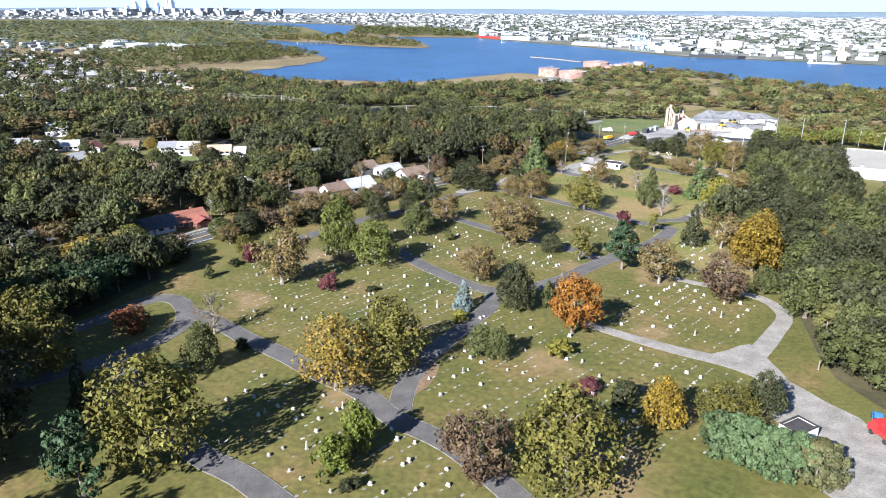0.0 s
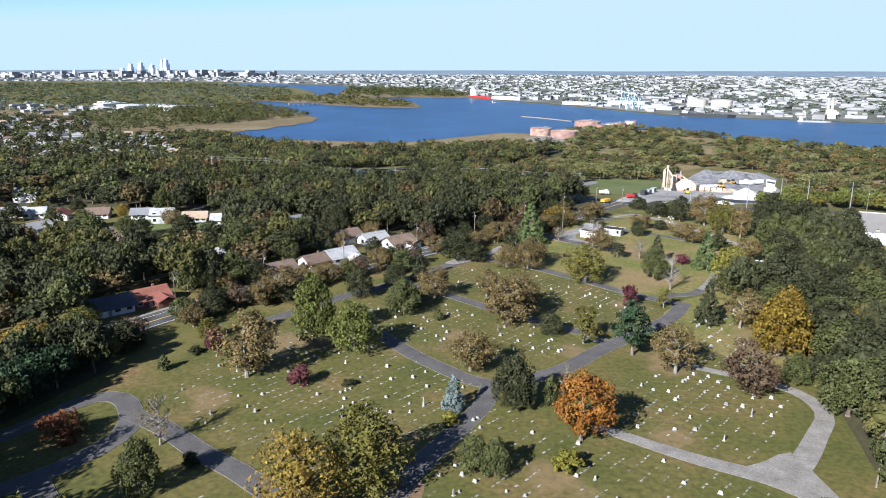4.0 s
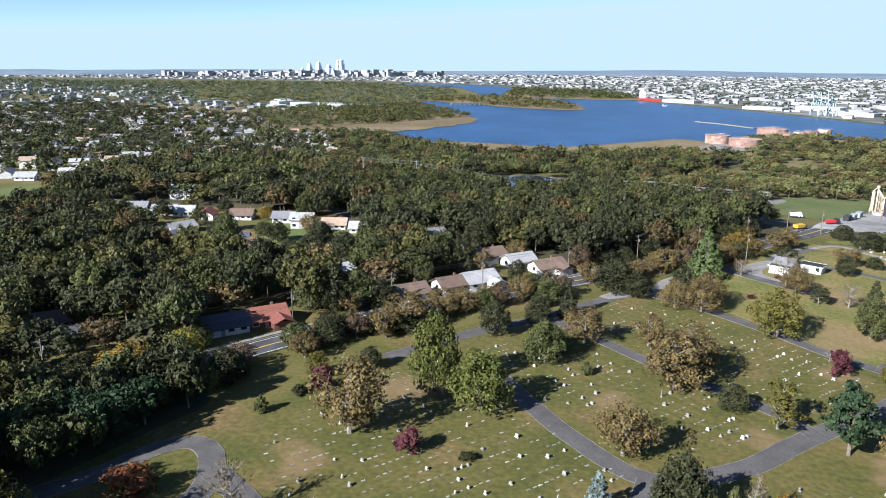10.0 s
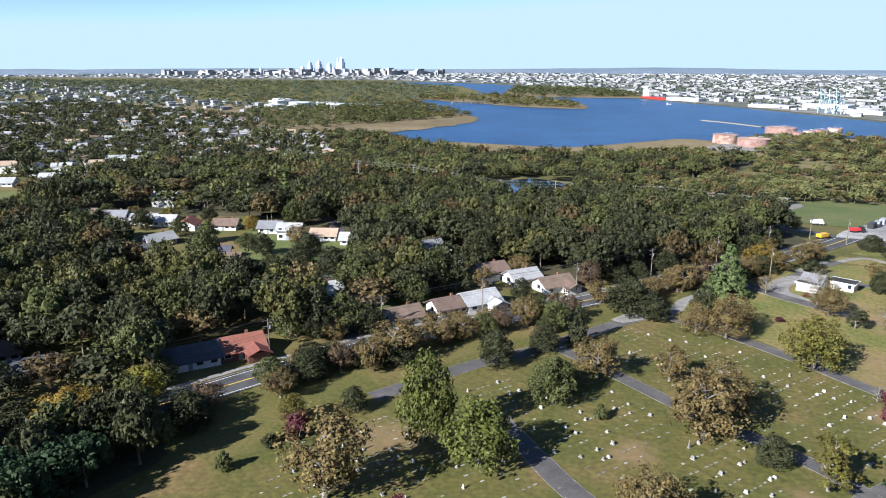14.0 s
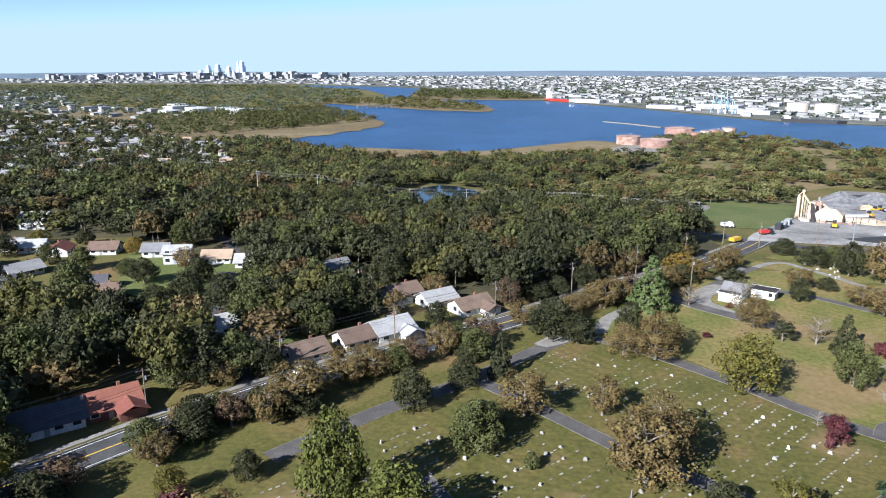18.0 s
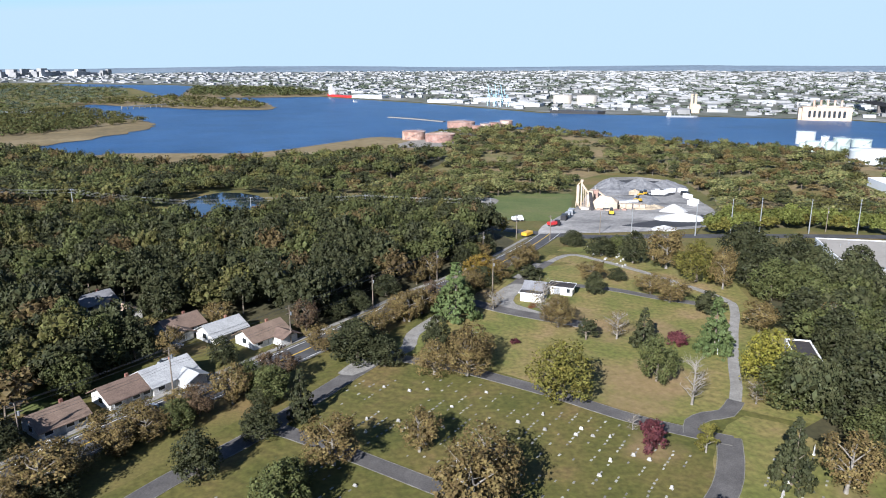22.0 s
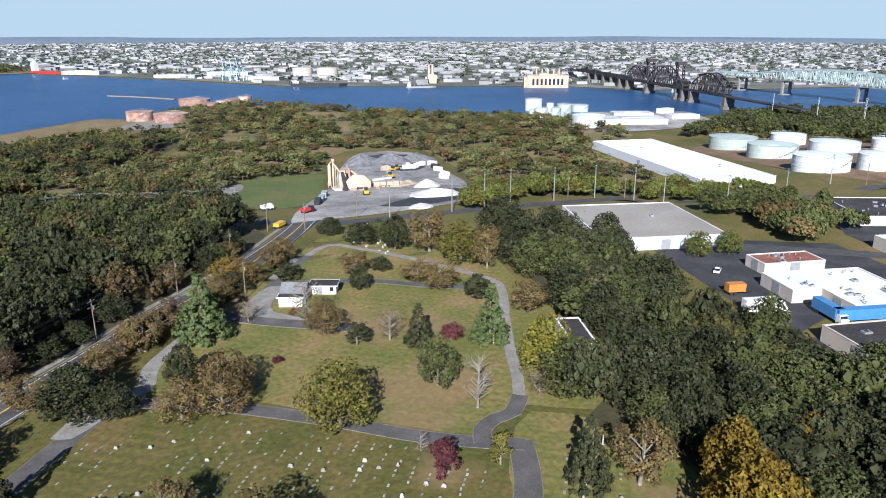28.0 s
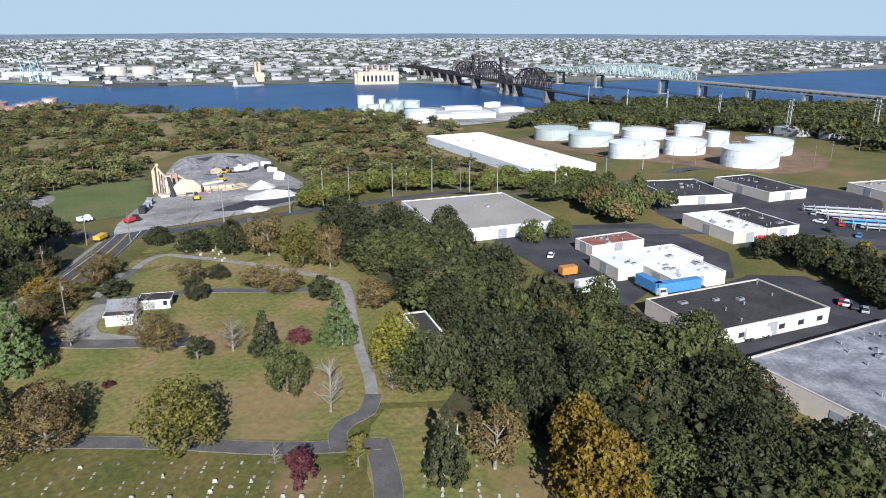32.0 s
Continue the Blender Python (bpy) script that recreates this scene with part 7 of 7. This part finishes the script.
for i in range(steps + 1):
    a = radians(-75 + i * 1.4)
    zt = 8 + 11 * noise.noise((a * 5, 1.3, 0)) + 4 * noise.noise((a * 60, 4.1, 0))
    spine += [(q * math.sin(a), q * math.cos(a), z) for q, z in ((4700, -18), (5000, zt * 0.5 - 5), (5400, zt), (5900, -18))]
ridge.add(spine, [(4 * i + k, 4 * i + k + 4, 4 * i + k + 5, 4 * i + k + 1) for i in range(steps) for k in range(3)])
tagged(new("hazed_ridge", ridge.mesh("hazed_ridge", HAZEDRIDGE)), "wooded ridge along the horizon, coloured blue for haze", "hills", kind="structure")
far_trees("peninsula_trees", [(-367.6, 999.3), (-316.4, 1022.1), (-274.1, 1090.1), (-219.5, 1137.2), (-208.6, 1178.6), (-270.3, 1299.2), (-336.8, 1416.0), (-397.0, 1483.6), (-515.3, 1389.2)], 800, (9, 16), (5, 10), "low olive trees on the peninsula", 34, 1.6, -17.3, LEAF["moss"])
far_trees("peninsula_trees", [(-428, 902), (-372, 925), (-345, 985), (-300, 1020), (-262, 1090), (-300, 1260), (-520, 1330), (-620, 1200), (-520, 1070)], 620, (11, 18), (6, 11), "green woods at the root of the peninsula", 64, 1.8, -17.3, LEAF["green"])
far_trees("island_trees", [(-460, 1680), (-276, 1880), (-90, 1630), (-60, 1500), (-60, 1410), (-160, 1440), (-300, 1560)], 420, (10, 18), (6, 11), "low trees on the river island", 35, 2, -17.3, LEAF["moss"])
SUBURB = [(-300, 395), (-268, 540), (-198, 560), (-210, 640), (-240, 695), (-325, 845), (-420, 870), (-520, 1060), (-1050, 1320), (-1050, 420), (-420, 375)]
suburb_rows(SUBURB)
patch("far_wooded_bank", [(-300, 2420), (-255, 1900), (-120, 1800), (70, 1795), (100, 1860), (40, 2130), (-80, 2400)], MARSH, flat=-17.2, label="low wooded point of the far bank", category="land", wobble=8)
far_trees("far_bank_wood", [(-290, 2380), (-245, 1915), (-120, 1815), (65, 1808), (85, 1860), (30, 2110), (-90, 2370)], 520, (16, 28), (7, 12), "dark woods on the far point", 62, 2.8, -17.2, LEAF["green"])
far_trees("marsh_bushes", [(-10, 700), (60, 730), (110, 800), (70, 800), (20, 750), (-40, 715)], 90, (5, 9), (3, 6), "scattered bushes on the marsh edge", 63, 1.2, None, LEAF["moss"], 17)
far_trees("suburb_trees", SUBURB, 900, (9, 15), (7, 12), "green trees between the streets", 38, 1.5, None, LEAF["green"], 17)
far_trees("suburb_trees", SUBURB, 1900, (9, 15), (7, 13), "dark trees between the streets", 57, 1.5, None, LEAF["dark"], 17)
far_trees("suburb_trees", SUBURB, 330, (8, 13), (6, 10), "russet autumn trees between the streets", 58, 1.5, None, LEAF["russet"], 17)
far_trees("suburb_trees", [(-1050, 1320), (-560, 1130), (-520, 1300), (-900, 1500), (-1500, 2300), (-3200, 3200), (-3200, 700), (-1500, 380), (-1050, 420)], 3200, (14, 26), (7, 12), "autumn trees between far houses", 36, 3.0)
far_trees("east_trees", [(480, 560), (560, 470), (700, 420), (900, 300), (1200, 60), (600, 60), (440, 200), (540, 300), (560, 420)], 1500, (9, 15), (8, 13), "trees towards the bridge", 37, 1.6, None, LEAF["green"])
far_trees("crossing_trees", [(150, 340), (200, 345), (300, 300), (316, 340), (300, 352), (260, 340), (205, 390)], 80, (6, 9), (5, 9), "trees along the crossing road", 39, 0.45, None, LEAF["lime"], 55)
far_trees("crossing_trees", [(150, 340), (200, 345), (300, 300), (316, 340), (300, 352), (260, 340), (205, 390)], 30, (6, 9), (5, 8), "olive trees along the crossing road", 56, 0.45, None, LEAF["olive"], 55)
far_trees("lot_trees", [(225, 250), (262, 236), (250, 238), (290, 292), (240, 300)], 45, (6, 9), (6, 9), "trees between the warehouses", 40, 0.5, None, LEAF["green"], 55)
far_trees("river_wood", [(-430, 1290), (-900, 1490), (-2600, 2600), (-1400, 2780), (-900, 2760), (-500, 2400), (-400, 2000), (-400, 1720)], 1700, (14, 28), (7, 12), "wooded land along the river", 44, 2.6, -17.9, LEAF["green"])
far_trees("river_wood", [(-430, 1290), (-900, 1490), (-2600, 2600), (-1400, 2780), (-900, 2760), (-500, 2400), (-400, 2000), (-400, 1720)], 1100, (14, 28), (7, 13), "dark trees along the river", 45, 2.6, -17.9)
BELT = [(222.0, 187.5), (221.2, 176.1), (214.5, 161.3), (202.5, 145.7), (202.3, 134.3), (227.2, 139.6), (232.5, 153.6), (237.9, 168.8), (237.5, 182.2), (233.3, 191.4)]
far_trees("lot_trees", BELT, 46, (7, 10), (6, 9), "dark green trees behind the warehouses", 46, 0.4, None, LEAF["dark"], 80)
far_trees("lot_trees", BELT, 12, (6, 9), (6, 9), "yellowing trees behind the warehouses", 48, 0.4, None, LEAF["olive"], 80)
far_trees("lot_trees", [(213.7, 243.8), (219.3, 231.2), (247.7, 238.7), (269.6, 236.1), (287.5, 246.8), (266.5, 260.1), (246.9, 265.2)], 6, (8, 11), (8, 11), "brown autumn trees beside the service road", 47, 0.45, None, LEAF["brown"], 60)
far_trees("lot_trees", [(213.7, 243.8), (219.3, 231.2), (247.7, 238.7), (269.6, 236.1), (287.5, 246.8), (266.5, 260.1), (246.9, 265.2)], 16, (6, 9), (8, 11), "green trees beside the service road", 49, 0.45, None, LEAF["green"], 60)
BEHIND = [(482.0, 504.7), (545.5, 494.5), (611.5, 446.6), (537.7, 293.7), (478.1, 218.6), (446.6, 171.5), (651.5, 208.2), (823.7, 308.2), (817.0, 458.2), (711.1, 575.7), (607.6, 568.4)]
far_trees("east_woods", BEHIND, 650, (11, 16), (8, 12), "green woods between tanks and bridge", 53, 1.0, None, LEAF["green"], 24)
far_trees("east_woods", BEHIND, 330, (11, 16), (8, 13), "dark woods between tanks and bridge", 54, 1.0, None, LEAF["dark"], 24)
far_trees("east_woods", BEHIND, 90, (10, 15), (7, 11), "olive autumn trees between tanks and bridge", 55, 1.0, None, LEAF["olive"], 24)
far_boxes("far_houses", [(-1050, 420), (-1050, 1320), (-560, 1130), (-520, 1300), (-900, 1500), (-1400, 2200), (-2600, 2600), (-2600, 800)], 1300, (8, 15), (4, 6), CITY, "pale houses of the far suburb", 41, near=1)
far_boxes("far_sheds", [(-620, 1330), (-420, 1290), (-420, 1360), (-700, 1500)], 12, (22, 46), (4, 6), FARGREY, "long pale sheds behind the trees", 42, near=1)
far_boxes("east_houses", [(560, 400), (900, 280), (1100, 80), (640, 100), (500, 240)], 90, (8, 14), (5, 7), CITY, "pale houses among the trees", 43, near=1)

# ---- woods ----
DRYGRASS = material("dry_tall_grass", [(0.085, 0.085, 0.032), (0.13, 0.115, 0.045), (0.18, 0.135, 0.065), (0.21, 0.15, 0.085)], 0.02, 9, 0.95, fine=0.3)
DEEP = ["dark", "dark", "green", "dark", "moss", "green", "dark", "green", "dark", "moss", "russet"]
MIXED = ["dark", "green", "dark", "moss", "moss", "green", "dark", "dark", "green", "russet"]
WILD = ["scrub", "scrub", "moss", "scrub", "green", "moss", "scrub", "dark", "brown", "green", "russet"]
STREETS = [[(-254.8, 322.5), (-200.6, 335.1), (-128.3, 319.8), (-114.1, 295.4), (-86.9, 257.4), (-77.4, 232.0), (-110.9, 235.8), (-127.6, 248.1), (-128.2, 231.9), (-156.5, 244.9), (-180.5, 275.4), (-232.2, 299.2)],
           [(-101.1, 315.3), (-88.5, 314.0), (-81.8, 300.0), (-92.0, 295.8)],
           [(-60.4, 285.9), (-42.7, 280.5), (-10.4, 267.0), (-9.7, 253.1), (-28.1, 246.1), (-37.0, 228.4), (-54.2, 212.9), (-58.9, 223.4), (-49.7, 244.0), (-41.9, 254.7), (-59.7, 274.4)]]
for k, zone in enumerate(STREETS):
    for x, y in scatter(zone, 17, 70 + k):
        rnd = random.Random(int(x * 13 + y))
        plant(rnd.choice(["green", "dark", "green", "dark", "olive", "gold2", "brown"]), [(x, y, rnd.uniform(5, 9), rnd.uniform(6, 9.5))], "trees between the houses")
    CLEAR.append(zone)
BROWNMARSH = [(-158.8, 448.9), (-153.1, 498.0), (-120.4, 492.9), (-81.7, 467.8), (-86.2, 438.9), (-110.9, 407.4), (-142.3, 413.9)]
far_trees("pond_scrub", [(-66, 374), (-24, 374), (-22, 448), (-74, 448)], 70, (6, 9), (3, 5), "low green scrub before the pond", 51, 0.5, None, LEAF["green"], 30)
for seed, colour, count, words in ((65, "green", 34, "green trees round the pond"), (66, "dark", 30, "dark trees round the pond"), (67, "moss", 16, "olive trees round the pond")):
    far_trees("pond_trees", [(-92, 500), (-74, 500), (-56, 526), (-28, 517), (-17, 484), (-15, 500), (60, 592), (-20, 598), (-45, 605), (-90, 565)], count, (9, 13), (7, 11), words, seed, 0.5, None, LEAF[colour], 34)
    far_trees("pond_trees", [(-92, 432), (-80, 440), (-80, 470), (-75, 500), (-95, 500)], count // 4, (8, 11), (7, 10), words, seed + 4, 0.5, None, LEAF[colour], 34)
far_trees("marsh_scrub", BROWNMARSH, 240, (6, 10), (3, 5), "low tawny brown marsh scrub", 52, 0.6, None, LEAF["brown"], 24)
CLEAR.append(BROWNMARSH)
CLEAR.append([(-68, 382), (-24, 382), (-20, 450), (-76, 450)])
for k in range(-6, 28):
    BUILT.append((-103 + k * 7.6, 152 + k * 7.9, 9.5))
for x, y in ((-75, 225), (-84, 244), (-92, 262), (-99, 281), (-104, 300), (-112, 318), (-118, 335)):
    BUILT.append((x, y, 7))
wood("woods_by_the_road", [(-66, 296), (-34, 281), (-14, 271), (2, 266), (16, 280), (38, 301), (62, 326), (78, 348), (66, 395), (60, 440), (-15, 405), (-70, 415), (-150, 410), (-150, 330)], 8.6, (10, 16.5), (10, 14), DEEP, 80, 0.33, "dense dark green woods beside the road", 3, single=40)
wood("woods_by_the_lots", [(86, 190), (92, 170), (86, 140), (79, 112), (75, 92), (82, 74), (95, 62), (124, 60), (124, 122), (134, 152), (139, 185), (136, 214), (155, 236), (160, 262), (148, 288), (137, 296), (128, 260), (118, 235), (112, 205)], 8.6, (8.5, 15), (9.5, 14), ["dark", "green", "dark", "dark", "green", "dark", "green", "dark", "moss", "dark", "green", "dark"], 150, 0.24, "dense green woods beside the parking lots", 5, single=60)
wood("woods_by_the_houses", [(-230, 100), (-110, 60), (-98, 130), (-112, 150), (-90, 180), (-60, 215), (-35, 245), (-25, 275), (-70, 300), (-150, 330), (-260, 330)], 9.0, (10, 16.5), (10, 14.5), DEEP + ["dark", "dark", "moss"], 80, 0.34, "leafy trees between the houses", 7, floor=False, single=40)
wood("trees_by_the_gate", [(-150, 90), (-104, 78), (-92, 104), (-86, 120), (-80, 136), (-77, 146), (-90, 156), (-106, 140), (-150, 108)], 6.5, (9, 13), (8, 11), ["dark", "dark", "pine", "dark", "green"], 120, 0.27, "dark dense trees beside the cemetery loop", 8)
wood("woods_beyond", [(-290, 330), (-150, 340), (-150, 410), (-85, 425), (-85, 560), (-30, 600), (60, 600), (130, 720), (60, 720), (-120, 690), (-160, 730), (-230, 800), (-320, 850), (-235, 690), (-205, 640), (-195, 555), (-262, 535), (-300, 400)], 11.0, (7, 14), (11, 16), MIXED + ["green", "moss"], 45, 0.48, "mixed autumn woods towards the river", 9, lobes=5)
wood("scrub_woods", [(-15, 415), (60, 450), (80, 440), (115, 500), (165, 510), (185, 560), (235, 600), (270, 570), (230, 450), (180, 370), (250, 345), (300, 370), (360, 500), (460, 540), (470, 600), (470, 690), (390, 750), (340, 840), (262, 960), (170, 940), (140, 830), (130, 700), (60, 590), (-20, 590), (-15, 500)], 9.5, (4, 9), (7.5, 12), WILD, 30, 0.48, "scrubby olive woods between plant and river", 11, lobes=5, patchy=38, under=DRYGRASS)

# trees along the main road
for i, p in enumerate(curve_through(MAIN[2:10], 6.0)):
    rnd = random.Random(900 + i)
    d = Vector((0.69, -0.72))
    for off, odds, kinds in ((8.5, 0.85, ("brown", "brown", "browndk", "brown", "dark", "green")), (13.5, 0.3, ("dark", "brown", "green")), (-9.0, 0.6, ("brown", "browndk", "dark", "green", "dark"))):
        q = p + d * off
        if rnd.random() < odds and all((q.x - a) ** 2 + (q.y - b) ** 2 > (rr * 0.8 + 3) ** 2 for a, b, rr in BUILT if rr != 9.5 and rr != 7):
            if off > 0 and math.hypot(q.x - 4, q.y - 236) < 14:
                continue
            plant(rnd.choice(kinds), [(q.x + rnd.uniform(-1, 1), q.y, rnd.uniform(5.5, 9.0), rnd.uniform(6.5, 9.5))], "trees along the main road")

# ---- graves ----
ROW, ALONG = Vector((0.69, 0.72)), Vector((0.72, -0.69))
SECTIONS = [
    ([(28, 226), (64, 191), (61, 182), (44, 165), (30, 178), (5, 202), (-5, 216), (6, 230)], 30),
    ([(-56, 158), (-20, 195), (-2, 198), (10, 180), (-8, 160), (-22, 152), (-12, 156), (8, 136), (0, 114), (-30, 104), (-50, 118), (-58, 132)], 99),
    ([(32, 138), (58, 144), (74, 128), (58, 104), (36, 116)], 34),
    ([(-6, 98), (9, 128), (28, 112), (54, 96), (58, 90), (40, 66), (10, 62), (-4, 78)], 55),
    ([(-42, 96), (-18, 82), (-2, 66), (4, 52), (-28, 54), (-44, 72)], 46),
    ([(15, 141), (34, 158), (28, 172), (12, 180), (-6, 160)], 24),
    ([(76, 140), (84, 182), (74, 184), (54, 164), (60, 148)], 21),
    ([(102, 300), (124, 330), (112, 340), (96, 328)], 40),
]
TABLETS = []
for w, h, t, arch in ((0.62, 0.78, 0.2, 0), (0.85, 0.7, 0.24, 0), (0.5, 0.9, 0.16, 1), (0.95, 0.85, 0.26, 0), (0.42, 1.5, 0.42, 2)):
    s = Shape()
    if arch == 2:
        s.add([(px * w / 2 * k, py * w / 2 * k, z) for z, k in ((0.2, 1), (1.9, 0.55), (2.15, 0.05)) for px, py in ((-1, -1), (1, -1), (1, 1), (-1, 1))],
              [(i * 4 + j, i * 4 + (j + 1) % 4, i * 4 + 4 + (j + 1) % 4, i * 4 + 4 + j) for i in range(2) for j in range(4)])
    else:
        top = [(-w / 2, h * 0.86), (-w * 0.3, h * 0.96), (0, h), (w * 0.3, h * 0.96), (w / 2, h * 0.86)] if arch == 0 else [(-w / 2, h * 0.7), (-w * 0.36, h * 0.9), (0, h), (w * 0.36, h * 0.9), (w / 2, h * 0.7)]
        ring = [(w / 2, 0.18), *reversed(top), (-w / 2, 0.18)]
        n = len(ring)
        s.add([(px, sy * t / 2, pz) for sy in (-1, 1) for px, pz in ring], [tuple(range(n)), tuple(reversed(range(n, 2 * n)))] + [((i + 1) % n, i, i + n, (i + 1) % n + n) for i in range(n)])
    TABLETS.append((s.mesh("tablet", STONE), Shape().box(-w / 2 - 0.14, -t / 2 - 0.12, -0.1, w / 2 + 0.14, t / 2 + 0.12, 0.2).mesh("base", STONE)))


def graves():
    rnd = random.Random(77)
    flat = Shape()
    for poly, count in SECTIONS:
        xs, ys = [p[0] for p in poly], [p[1] for p in poly]
        mid = Vector((sum(xs) / len(xs), sum(ys) / len(ys)))
        spots = []
        for r in range(-30, 31):
            for k in range(-45, 46):
                q = mid + ALONG * (r * 2.9) + ROW * (k * 1.35)
                if inside(q, poly):
                    spots.append((q, r))
                    if rnd.random() < 0.42 + 0.4 * noise.noise((q.x / 9, q.y / 9, 5.0)):
                        j = q + Vector((rnd.uniform(-0.12, 0.12), rnd.uniform(-0.12, 0.12)))
                        m = pose(j.x, j.y, 0, 0, 0, 46 + rnd.uniform(-4, 4))
                        a, b = rnd.uniform(0.25, 0.42), rnd.uniform(0.14, 0.22)
                        flat.box(-a, -b, 0, a, b, 0.07, m)
        for q, r in rnd.sample(spots, min(count, len(spots))):
            k = 4 if rnd.random() < 0.07 else rnd.randint(0, 3)
            g = empty("headstone", pose(q.x, q.y, height(q.x, q.y), rnd.uniform(-3, 3), 0, -44 + rnd.uniform(-6, 6)) @ Matrix.Diagonal((0.74, 0.8, rnd.uniform(0.6, 1.0), 1)),
                      "grey stone obelisk in the lawn" if k == 4 else "pale granite headstone standing in the lawn", "headstone", "headstones of the cemetery")
            part("tablet", TABLETS[k][0], g), part("base", TABLETS[k][1], g)
    tagged(new("grave_markers", flat.mesh("grave_markers", MARKER)), "flat pale grave markers in rows", "grave markers", kind="stuff")


graves()
